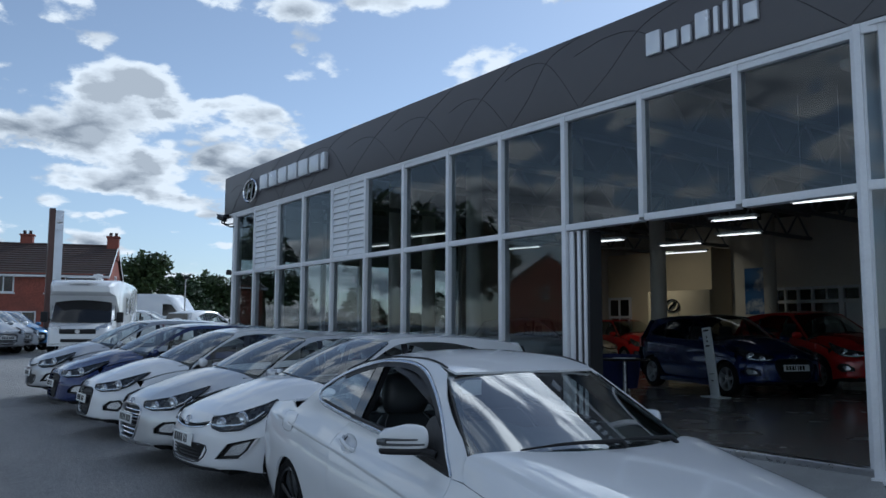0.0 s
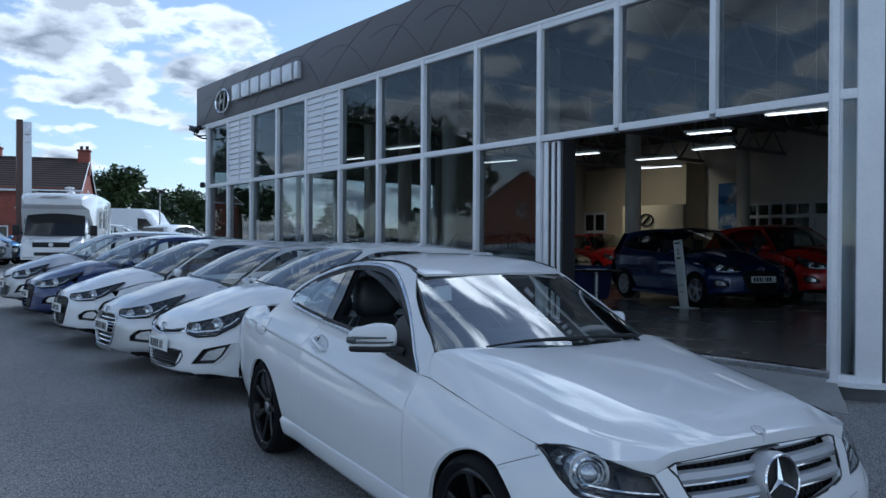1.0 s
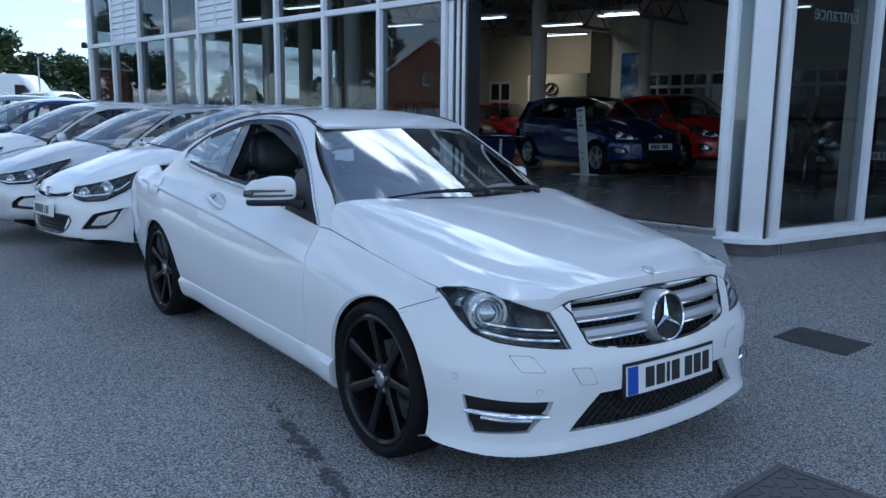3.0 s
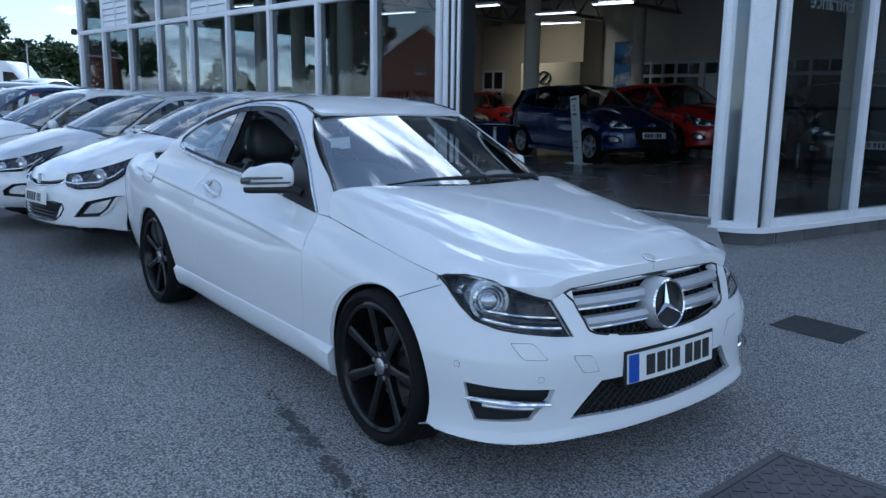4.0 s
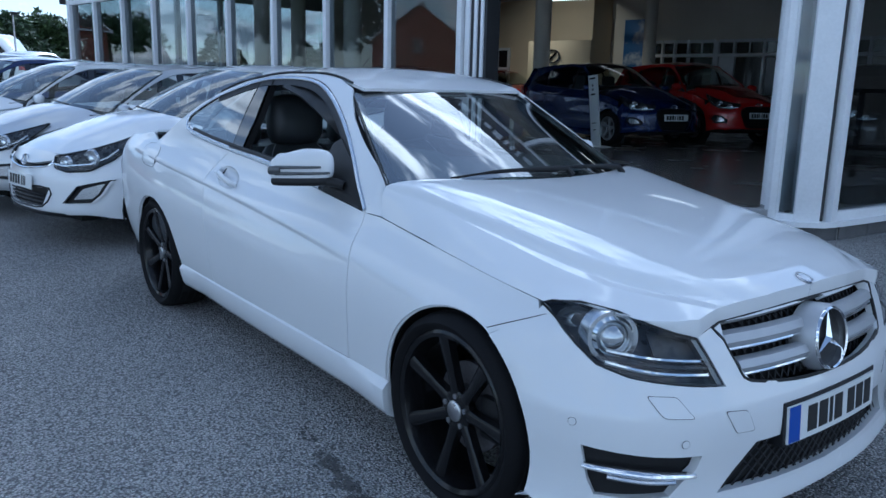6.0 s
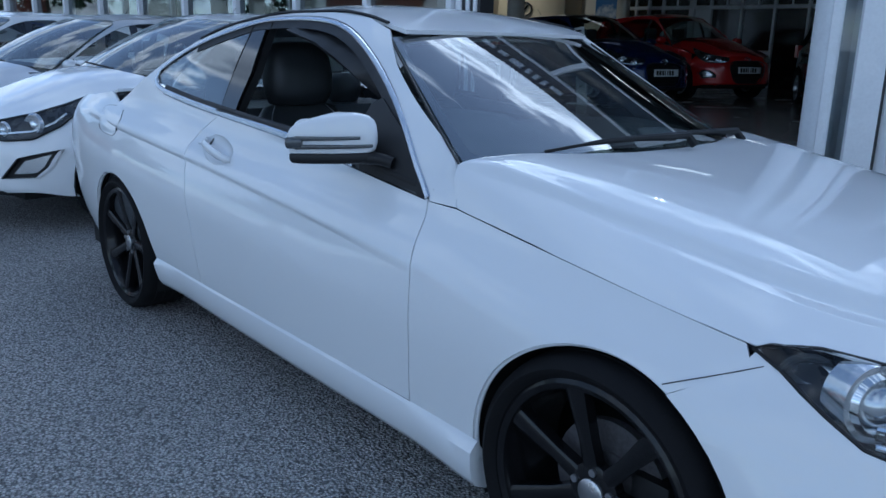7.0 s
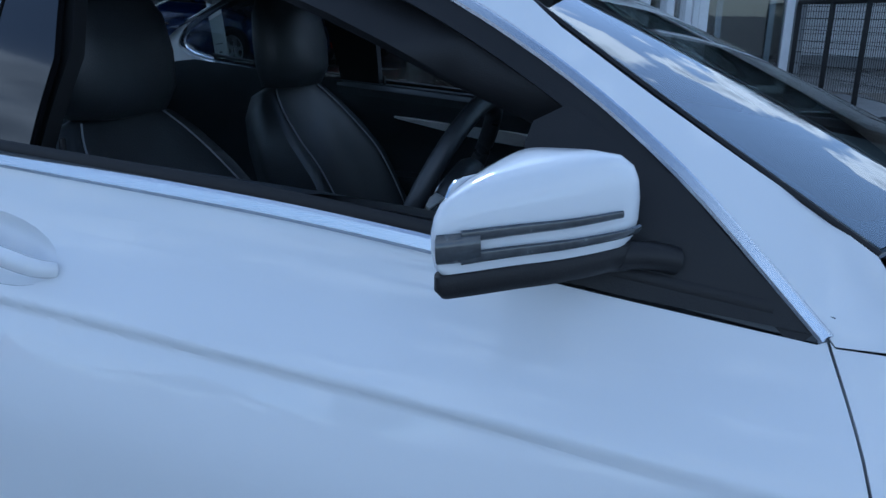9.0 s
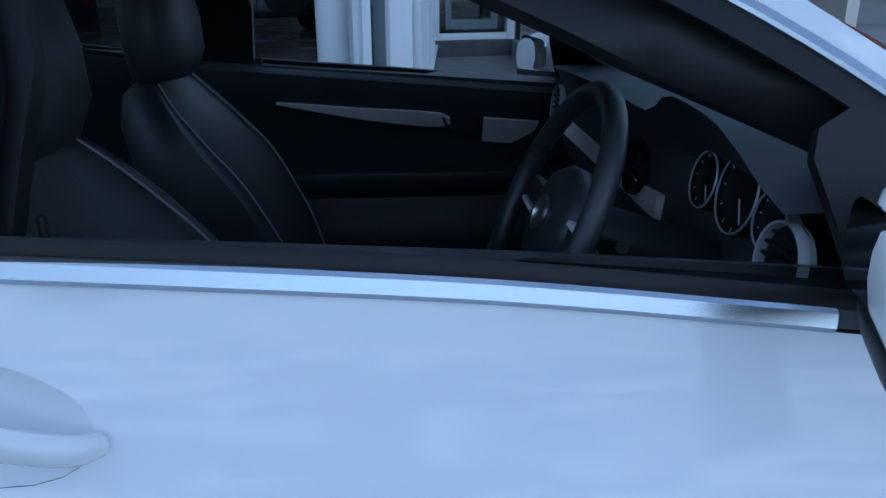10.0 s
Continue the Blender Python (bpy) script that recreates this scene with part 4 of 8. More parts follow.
    along([(-1.05, 1.052)] + DLO_BACK + DLO_TOP + [(.727, .872)], "window_trim", TRIM_BRIGHT, .009, .006)
    along([(.672, .897)] + [(x, z + .020) for x, z in DLO_LOW[1:]], "weatherstrip", BLACK, .010, .004)
    # black inner frame along the window's top and front
    along([(x - .006, z - .020) for x, z in DLO_TOP], "window_frame", BLACK, .016, -.002)
    # pillar cover between the panes
    pil = [(-.548, 1.015), (-.44, 1.006), (-.43, 1.15), (-.475, 1.325), (-.56, 1.318), (-.552, 1.15)]
    part("pillar_cover", panel(pil, S, (.05, .05), out=out, lift=-.002), GLOSS_K, coupe, "gloss black pillar cover")
    # quarter window
    ql = [(-.556, 1.020), (-.81, 1.040), (-1.05, 1.068), (-1.11, 1.085), (-1.142, 1.108), (-1.11, 1.150), (-.905, 1.238), (-.70, 1.298), (-.568, 1.318)]
    part("quarter_window", panel(ql, S, (.06, .06), out=out, lift=-.004, depth=.004), GLASS_S, coupe, "tinted quarter window")
    # mirror foot triangle
    tri = [(.712, .873), (.50, .890), (.398, .903), (.350, 1.062), (.358, 1.090), (.40, 1.112), (.55, 1.03), (.69, .898)]
    part("mirror_triangle", panel(tri, S, (.05, .05), out=out, lift=.003), BLACK, coupe)
    if side > 0:
        pane_ = [(-.44, 1.0), (.37, .925), (.335, 1.062), (.345, 1.155), (.12, 1.268), (-.09, 1.322), (-.36, 1.332), (-.46, 1.325)]
        part("door_window", panel(pane_, S, (.08, .08), out=out, lift=-.012, depth=.004), GLASS_C, coupe, "clear door window")
    # sill skirt, stepping out below the door
    prof = [(.000, .324), (.009, .317), (.015, .298), (.020, .262), (.017, .222), (.004, .200), (-.03, .182), (-.10, .165)]
    bm = bmesh.new()
    rows = []
    for i in range(40):
        x = -1.005 + 2.08 * i / 39
        flare = .014 * smooth((x - .75) / .3) + .014 * smooth((-.75 - x) / .3)
        rows.append([bm.verts.new((x, side * (c_side(x, max(z, .24)) + o + (flare if z < .3 else 0)), z + .012 * smooth((-x + .2) / 1.5))) for o, z in prof])
    for p, q in zip(rows, rows[1:]):
        for j in range(len(prof) - 1):
            bm.faces.new((p[j], q[j], q[j + 1], p[j + 1]))
    bm.faces.new(rows[0]), bm.faces.new(rows[-1])
    bmesh.ops.recalc_face_normals(bm, faces=bm.faces)
    part("side_skirt", bm, PAINT_W, coupe)
    # wheel wells, their shade put into a near-black colour
    for x in (FX, RX):
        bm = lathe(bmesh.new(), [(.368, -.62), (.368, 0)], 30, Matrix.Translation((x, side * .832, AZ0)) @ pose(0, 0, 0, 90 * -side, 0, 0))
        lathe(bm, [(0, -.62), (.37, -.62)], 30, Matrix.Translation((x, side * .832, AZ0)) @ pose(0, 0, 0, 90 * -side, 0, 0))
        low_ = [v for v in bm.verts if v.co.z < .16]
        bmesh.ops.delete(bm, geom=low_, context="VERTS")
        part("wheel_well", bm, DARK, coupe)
        wheel(coupe, x + WHEEL_DX[x > 0], side * WHEEL_Y[x > 0], .322, side, rim_r=.262, turn=0.0)
    # rolled lip of the arches
    for x, a0, a1 in ((FX, 62, 196), (RX, -6, 190)):
        pts = []
        for px, pz in arc(x, AZ0, ARCH - .002, a0, a1, 36):
            if px > 1.8:
                continue
            pts.append((px, side * (c_side(px, pz) - .004), pz))
        part("arch_lip", tube(bmesh.new(), [(p[0], p[1] - side * .008, p[2]) for p in pts], .006, 6), PAINT_W, coupe)
    # fuel flap outline on the driver's side
    if side < 0:
        fl = rounded([(-1.62, .955), (-1.42, .962), (-1.345, .905), (-1.37, .835), (-1.50, .838), (-1.60, .86)], .03)
        part("fuel_flap", panel(fl, S, (.05, .05), out=out, lift=.0015, depth=.003), PAINT_W, coupe)
        part("flap_gap", panel([(a[0] + (a[0] + 1.48) * .03, a[1] + (a[1] - .9) * .04) for a in fl], S, (.05, .05), out=out, lift=.0008, depth=.0), JOINT, coupe)


for sd in (-1, 1):
    flank(sd)

# bonnet, laid out along its two ridges
LAMP_TOP = [(1.071, .748), (.972, .757), (.826, .748), (.705, .724), (.615, .703), (.543, .687), (.452, .716), (.25, .726), (0, .730)]
brow = [c_nose(u, z + .002) for u, z in LAMP_TOP]
h_side = [(.852, .7425), (1.0, .742), (1.2, .743), (1.4, .743), (1.6, .742), (1.668, .7415), (1.690, .7415)] + [(p[0] + .002, p[1] + (.001 if i < 5 else 0)) for i, p in enumerate(brow[:-1])]
bon = h_side + [(brow[-1][0] + .002, 0)] + [(x, -a) for x, a in h_side[::-1]] + [(.836, -.7395), (.803, -.716), (.790, -.692), (.868, -.60), (.968, -.42), (1.018, -.22), (1.034, 0), (1.018, .22), (.968, .42), (.868, .60), (.790, .692), (.803, .716), (.836, .7395)]


def lid(x, y):
    """Height of the bonnet, lifted a little over the lamps' outer corners."""
    return c_hood(x, y) + .0105 * smooth((abs(y) - .66) / .08) * smooth((x - 1.690) / .03)


def sheet(x, k):
    """The bonnet's flanks lean out to meet the wings."""
    y = k * H_RIDGE(x)
    r = H_RIDGE(x)
    s = max(0.0, min(1.0, (abs(y) - r) / (.7425 - r)))
    f = 1 - smooth((x - 1.690) / .026)
    w = (c_side(x, H_EDGE(x)) - .0024 - .7425) * s * f
    return (x, y + math.copysign(max(0.0, w), y), lid(x, y) + (H_EDGE(x) - .001 - c_hood(x, .7425)) * s ** 4 * f)


part("bonnet", panel([(x, y / H_RIDGE(x)) for x, y in bon], sheet, (.045, .03), out=(.2, 0, 1), depth=.004, lines=((), tuple(q * g for q in (-1, 1) for g in [.72 + .0082 * i for i in range(42)] + [1.0, 1.08, 1.095, 1.11]))), PAINT_W, coupe)
# turned-down front edge of the bonnet
for sd in (-1, 1):
    bm = bmesh.new()
    rows = []
    lip = [(Vector((p[0] + .002, p[1] + (.001 if i < 5 else 0))), Vector(p)) for i, p in enumerate(brow)]
    for i in range(8 * (len(lip) - 1) + 1):
        (e0, q0), (e1, q1) = lip[i // 8], lip[min(i // 8 + 1, len(lip) - 1)]
        # between two corners the edge runs straight in the sheet's own coordinates
        t = (i % 8) / 8
        x = e0.x + (e1.x - e0.x) * t
        a = (e0.y / H_RIDGE(e0.x) * (1 - t) + e1.y / H_RIDGE(e1.x) * t) * H_RIDGE(x)
        q = q0.lerp(q1, t)
        z = lid(x, a)
        rows.append([bm.verts.new(v) for v in ((x, sd * a, z + .0), (x + .002, sd * (a + .001), (z * .6 + q[2] * .4)), (q[0] + .001, sd * q[1], q[2] + .001))])
    for p, q in zip(rows, rows[1:]):
        for j in range(2):
            bm.faces.new((p[j], q[j], q[j + 1], p[j + 1]))
    bmesh.ops.recalc_face_normals(bm, faces=bm.faces)
    part("bonnet_edge", bm, PAINT_W, coupe, sharp=70)
# roof, rear window, boot
def across(xs, edge):
    return [(x, edge(x)) for x in xs] + [(x, -edge(x)) for x in xs[::-1]]


def rail_a(x):
    return c_side(x, rail_z(x)) - .003


RS = lambda x, y: (x, y, c_roof(x, y))
front_arc = [(.302 - .040 * (s / 6) ** 2, .55 * s / 6) for s in range(-6, 7)]
roof_out = [(x, rail_a(x)) for x in (.22, .1, -.1, -.3, -.5, -.7, -.9, -.98)] + [(-.98, .3), (-1.0, 0), (-.98, -.3)] + [(x, -rail_a(x)) for x in (-.98, -.9, -.7, -.5, -.3, -.1, .1, .22)] + front_arc[1:-1]
part("roof_panel", panel(roof_out, RS, (.06, .05), out=(0, 0, 1)), PAINT_W, coupe)
for sd in (-1, 1):
    pts = [(x, sd * (rail_a(x) + .002), c_roof(x, rail_a(x)) + .001) for x in [.20 - .08 * i for i in range(15)]]
    part("roof_strip", tube(bmesh.new(), pts, .006, 6), BLACK, coupe, "black roof joint strip")
part("rear_window", panel(across([-1.0, -1.1, -1.25, -1.4, -1.58], lambda x: min(rail_a(x), .52 + .0 * x) - .01), RS, (.08, .08), out=(-.3, 0, 1), depth=.004), GLASS_S, coupe)
Q_TOP = curve([(-2.35, .92), (-2.2, .965), (-1.9, .990), (-1.65, 1.02), (-1.5, 1.06)])


def deck(x, y):
    e = c_side(x, Q_TOP(x))
    return (x, y, Q_TOP(x) + (R_MID(x) + .006 - Q_TOP(x)) * (1 - min(1.0, abs(y) / e) ** 2))


part("boot_lid", panel(across([-1.60, -1.7, -1.8, -1.9, -2.0, -2.1, -2.2, -2.27, -2.33], lambda x: c_side(x, Q_TOP(x)) - .004), deck, (.06, .06), out=(-.2, 0, 1)), PAINT_W, coupe)
bm = bmesh.new()
rows = []
for i in range(17):
    y = -.70 + 1.4 * i / 16
    x = -2.43 + .12 * (abs(y) / .7) ** 2.5
    rows.append([bm.verts.new(p) for p in ((x + .09, y * .97, .955), (x + .03, y, .80), (x, y, .55), (x + .03, y, .30), (x + .2, y * .95, .22))])
for p, q in zip(rows, rows[1:]):
    for j in range(4):
        bm.faces.new((p[j], q[j], q[j + 1], p[j + 1]))
bmesh.ops.recalc_face_normals(bm, faces=bm.faces)
part("rear_bumper", bm, PAINT_W, coupe)

# windscreen
def scr_out(s0, v0, v1):
    n = 10
    return [(-s0 + 2 * s0 * i / n, v0) for i in range(n + 1)] + [(s0 - 2 * s0 * i / n, v1) for i in range(n + 1)]


part("windscreen", panel(scr_out(.985, .01, .99), c_screen, (.12, .12), out=(.6, 0, 1), depth=.005), GLASS_S, coupe)
SCR_IN = lambda s, v: tuple(Vector(c_screen(s, v)) - Vector((.007, 0, .010)))
rim_hole = [(-.93, .07), (.93, .07), (.93, .95), (-.93, .95)]
part("screen_band", panel(scr_out(.985, .0, 1.0), SCR_IN, (.12, .12), holes=[rounded(rim_hole, .06, 3)], out=(.6, 0, 1), depth=.0), GLOSS_K, coupe)
for sd in (-1, 1):
    pts = [c_screen(sd * 1.0, v / 10) for v in range(11)]
    part("screen_seal", tube(bmesh.new(), [(p[0], p[1], p[2] + .0) for p in pts], .0045, 6), BLACK, coupe)
# scuttle and wipers
cow = [(-.60 + 1.20 * i / 14) for i in range(15)]
bm = bmesh.new()
rows = []
for y in cow:
    k = .225 * abs(y / .712) ** 2.2
    rows.append([bm.verts.new(p) for p in ((1.012 - k, y, .978 - .09 * k), (1.04 - k, y, .952 - .09 * k), (1.10 - k, y, .935 - .09 * k))])
for p, q in zip(rows, rows[1:]):
    for j in range(2):
        bm.faces.new((p[j], p[j + 1], q[j + 1], q[j]))
part("scuttle", bm, BLACK, coupe)
for base, tip in (((-.02, .03), (-.70, .028)), ((.52, .012), (-.02, .05))):
    wp = thing("wiper", Matrix.Identity(4), "", "")
    for key in list(wp.keys()):
        del wp[key]
    wp.parent = coupe
    pts = []
    for i in range(9):
        s = base[0] + (tip[0] - base[0]) * i / 8
        v = base[1] + (tip[1] - base[1]) * (i / 8) ** 1.5 + .030 * math.sin(math.pi * i / 8)
        p = Vector(c_screen(s, v)) + Vector((.6, 0, .8)) * (.024 - .008 * i / 8)
        pts.append(tuple(p))
    part("blade", tube(bmesh.new(), pts, [.010] * 3 + [.008] * 3 + [.005] * 3, 6), BLACK, wp)
    q = Vector(c_screen(base[0], base[1]))
    part("arm", tube(bmesh.new(), [tuple(q + Vector((.06, .04, .0))), tuple(q + Vector((.045, .02, .03))), pts[3], pts[5]], [.014, .013, .009, .007], 8), BLACK, wp)

# nose: bumper skin with openings
A_IN = ARCH
lamp = [(1.100, .738), (1.071, .748), (.972, .757), (.826, .748), (.705, .724), (.615, .703), (.543, .685), (.522, .645), (.484, .566), (.560, .574), (.653, .586), (.776, .600), (.874, .623), (.943, .662), (1.026, .706)]
grille_h = [(.444, .716), (.452, .676), (.424, .607), (.385, .562), (.20, .537), (0, .530), (-.20, .537), (-.385, .562), (-.424, .607), (-.452, .676), (-.444, .716), (0, .726)]
intake = [(.372, .392), (.495, .264), (0, .250), (-.495, .264), (-.372, .392)]
fog_t = [(.892, .408), (.56, .388), (.575, .345), (.612, .316), (.646, .278), (.850, .270), (.872, .31)]


def mirrored(o):
    return [(-u, z) for u, z in o[::-1]]


half = [(0, .730), (.25, .726), (.452, .716), (.54, .690)] + [(.537, .686), (.518, .645), (.478, .562), (.560, .570), (.653, .582), (.776, .596), (.878, .619), (.947, .658), (1.03, .702), (1.092, .738)]
edge = []
for x, z in ((1.692, .712), (1.666, .689), (1.636, .667)):
    edge.append((u_at(x), z))
for i in range(12):
    a = radians(62 - 80 * i / 11)
    x, z = FX + A_IN * math.cos(a), AZ0 + A_IN * math.sin(a)
    edge.append((u_at(x), z))
half += edge + [(u_at(1.766), .212), (1.0, .206), (.80, .198), (.54, .196), (.30, .192), (0, .190)]
bump_out = half + [(-u, z) for u, z in half[::-1][1:-1]]
bumper = part("front_bumper", panel(bump_out, c_nose, (.05, .03), holes=[grille_h, intake, fog_t, mirrored(fog_t)], out=(1, 0, .1), depth=.03), PAINT_W, coupe)
back = lambda d: (lambda u, z: tuple(Vector(c_nose(u * (1 - d * .35), z)) - Vector((d, 0, 0))))
# sheets behind grille and intake, coloured near-black for the shade in the openings
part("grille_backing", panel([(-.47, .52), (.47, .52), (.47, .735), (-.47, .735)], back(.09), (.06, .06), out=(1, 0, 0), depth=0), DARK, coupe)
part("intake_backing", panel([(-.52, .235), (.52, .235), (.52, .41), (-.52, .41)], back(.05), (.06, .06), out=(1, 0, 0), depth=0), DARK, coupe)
for sg in (-1, 1):
    o = [(.54, .26), (.90, .26), (.90, .42), (.54, .42)]
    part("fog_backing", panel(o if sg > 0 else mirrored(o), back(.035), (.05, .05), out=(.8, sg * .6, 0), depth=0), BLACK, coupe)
    # bright blade across the side opening
    pts = [c_nose(sg * u, z) for u, z in ((.885, .350), (.82, .349), (.70, .342), (.62, .337), (.575, .331))]
    bl = [Vector(p) * 1.0 for p in spline(pts, 4)]
    part("fog_blade", tube(bmesh.new(), [tuple(p) for p in bl], [.010 + .005 * math.sin(math.pi * i / 16) for i in range(17)], 10, squash=((0, 0, 1), .8)), CHROME, coupe, "bright blade in the side intake")
    part("day_lamp", tube(bmesh.new(), [tuple(Vector(c_nose(sg * u, z)) + Vector((.012, sg * .01, 0))) for u, z in spline([(.82, .338), (.72, .332), (.64, .330)], 4)], .011, 8, squash=((0, 0, 1), .7)), LAMP_IN, coupe, "daytime running lamp strip")
    # washer covers, towing cover, parking sensors: fine outlines
    for pts_, nm in (([(.728, .556), (.640, .552), (.592, .496), (.678, .502)], "washer_cover"), ([(.493, .500), (.417, .492), (.385, .430), (.452, .434)], "tow_cover")):
        o = rounded([(sg * u, z) for u, z in (pts_ if sg > 0 else pts_[::-1])], .012)
        part(nm, panel(o, c_nose, (.05, .05), out=(1, 0, .1), depth=.002, lift=.0022), PAINT_W, coupe)
        cu, cz = sum(p[0] for p in o) / len(o), sum(p[1] for p in o) / len(o)
        o2 = [(cu + (u - cu) * 1.045, cz + (z - cz) * 1.05) for u, z in o]
        part("cover_gap", panel(o2, c_nose, (.05, .05), out=(1, 0, .1), depth=0, lift=.0012), JOINT, coupe)
    for u, z in ((.918, .468), (.616, .428)):
        c = [(sg * u + .0105 * math.cos(2 * math.pi * i / 16), z + .0105 * math.sin(2 * math.pi * i / 16)) for i in range(16)]
        c2 = [(sg * u + .0118 * math.cos(2 * math.pi * i / 16), z + .0118 * math.sin(2 * math.pi * i / 16)) for i in range(16)]
        part("parking_sensor", panel(c, c_nose, (.05, .05), out=(1, 0, .1), depth=.002, lift=.0024), PAINT_W, coupe)
        part("sensor_gap", panel(c2, c_nose, (.05, .05), out=(1, 0, .1), depth=0, lift=.0014), JOINT, coupe)
# honeycomb in the low intake
bm = bmesh.new()
for i in range(-24, 25):
    for d in (-1, 1):
        p, q = (i * .040, .238), (i * .040 + d * .19, .405)
        pts = [tuple(Vector(c_nose(p[0] + (q[0] - p[0]) * k / 6, p[1] + (q[1] - p[1]) * k / 6)) - Vector((.022, 0, 0))) for k in range(7)]
        if abs(pts[0][1]) < .54 and abs(pts[-1][1]) < .50:
            tube(bm, pts, .0028, 4)
part("intake_mesh", bm, BLACK, coupe)
bm = bmesh.new()
for i in range(-14, 15):
    for d in (-1, 1):
        p, q = (i * .034, .525), (i * .034 + d * .15, .725)
        pts = [tuple(Vector(c_nose((p[0] + (q[0] - p[0]) * k / 6) * .98, p[1] + (q[1] - p[1]) * k / 6)) - Vector((.05, 0, 0))) for k in range(7)]
        if abs(pts[0][1]) < .44 and abs(pts[-1][1]) < .46:
            tube(bm, pts, .003, 4)
part("grille_mesh", bm, BLACK, coupe)
# two grille louvres a side with bright lower edges
for zc, hh, ue in ((.668, .020, .446), (.600, .018, .412)):
    for sg in (-1, 1):
        prof = [(-.018, hh), (.010, hh * .85), (.022, -hh * .2), (.014, -hh), (-.03, -hh)]
        bm, bl = bmesh.new(), []
        rows = []
        for i in range(12):
            u = .085 + (ue - .085) * i / 11
            p = Vector(c_nose(sg * u, zc))
            rows.append([bm.verts.new((p.x - .022 + dx, p.y, zc + dz)) for dx, dz in prof])
            bl.append((p.x - .004, p.y, zc - hh - .003))
        for p, q in zip(rows, rows[1:]):
            for j in range(4):
                bm.faces.new((p[j], q[j], q[j + 1], p[j + 1]))
        bm.faces.new(rows[0]), bm.faces.new(rows[-1])
        bmesh.ops.recalc_face_normals(bm, faces=bm.faces)
        lv = part("grille_louvre", bm, LOUVRE_S, coupe, "silver grille louvre")
        part("bright_edge", tube(bmesh.new(), bl, .0045, 6), CHROME, lv)
rim_pts = spline([c_nose(u, z) for u, z in grille_h], 3, True)
part("grille_rim", tube(bmesh.new(), [tuple(Vector(p) - Vector((.004, 0, 0))) for p in rim_pts], .006, 6, closed=True), BLACK, coupe)
# round emblem in the grille, and the small one on the bonnet: ring and three arms
emb = Matrix.Translation((2.153, 0, .622)) @ pose(0, 0, 0, 0, 81, 0)
R = .094
part("emblem_dish", lathe(bmesh.new(), [(R * 1.12, -.07), (R * 1.10, -.01), (R * 1.02, .006), (R * .9, -.012), (0, -.016)], 40, emb), LOUVRE_S, coupe)
part("emblem_field", lathe(bmesh.new(), [(R * .90, -.010), (0, -.010)], 40, emb), BLACK, coupe)
part("emblem_ring", lathe(bmesh.new(), [(R * .90, -.01), (R * .92, .010), (R * .97, .014), (R * 1.02, .008), (R * 1.02, -.01)], 48, emb), CHROME, coupe)


def one_arm(m, r, d, i):
    bm = bmesh.new()
    a = Matrix.Rotation(2 * math.pi * i / 3 + math.pi, 4, "Z")
    c = [bm.verts.new(m @ a @ Vector(p)) for p in ((0, 0, d), (r * .065, r * .13, d * .2), (r, 0, d * .35), (r * .065, -r * .13, d * .2))]
    bm.faces.new((c[0], c[1], c[2])), bm.faces.new((c[0], c[2], c[3]))
    bmesh.ops.recalc_face_normals(bm, faces=bm.faces)
    return bm


for i in range(3):
    part("emblem_arm", one_arm(emb @ Matrix.Translation((0, 0, -.006)), R * .93, .016, i), CHROME, coupe, sharp=5)
hn = Matrix.Translation((2.055, 0, c_hood(2.055, 0) + .002)) @ pose(0, 0, 0, 0, 22, 0)
part("bonnet_badge", lathe(bmesh.new(), [(.028, -.004), (.028, .003), (.023, .004), (.022, .002), (0, .002)], 30, hn), STEEL, coupe)
part("bonnet_badge_field", lathe(bmesh.new(), [(.0205, .0032), (0, .0034)], 30, hn), SIGN, coupe)

# number plate with plain bars
plate = thing("number_plate", Matrix.Translation((2.197, 0, .418)) @ pose(0, 0, 0, 0, -4, 0), "", "")
for key in list(plate.keys()):
    del plate[key]
plate.parent = coupe


def bent(y):
    return -.16 * y * y


def curved_box(y0, y1, z0, z1, x0, x1, n=8):
    bm = bmesh.new()
    rows = []
    for i in range(n + 1):
        y = y0 + (y1 - y0) * i / n
        rows.append([bm.verts.new((bent(y) + a, y, b)) for a, b in ((x0, z0), (x1, z0), (x1, z1), (x0, z1))])
    for p, q in zip(rows, rows[1:]):
        for j in range(4):
            bm.faces.new((p[j], q[j], q[(j + 1) % 4], p[(j + 1) % 4]))
    bm.faces.new(rows[0]), bm.faces.new(rows[-1])
    bmesh.ops.recalc_face_normals(bm, faces=bm.faces)
    return bm


part("plate_holder", curved_box(-.275, .275, -.062, .068, -.045, .000), BLACK, plate)
part("plate_board", curved_box(-.262, .262, -.055, .055, .0, .006), PLATE_W, plate)
part("plate_band", curved_box(-.258, -.205, -.053, .053, .006, .0075, 3), PLATE_Y, plate)
y = -.165
for i in range(7):
    w = .048 if i != 2 else .018
    part("plate_bar", curved_box(y, y + w, -.038, .040, .006, .0075, 2), INK, plate)
    y += w + (.012 if i != 3 else .034)

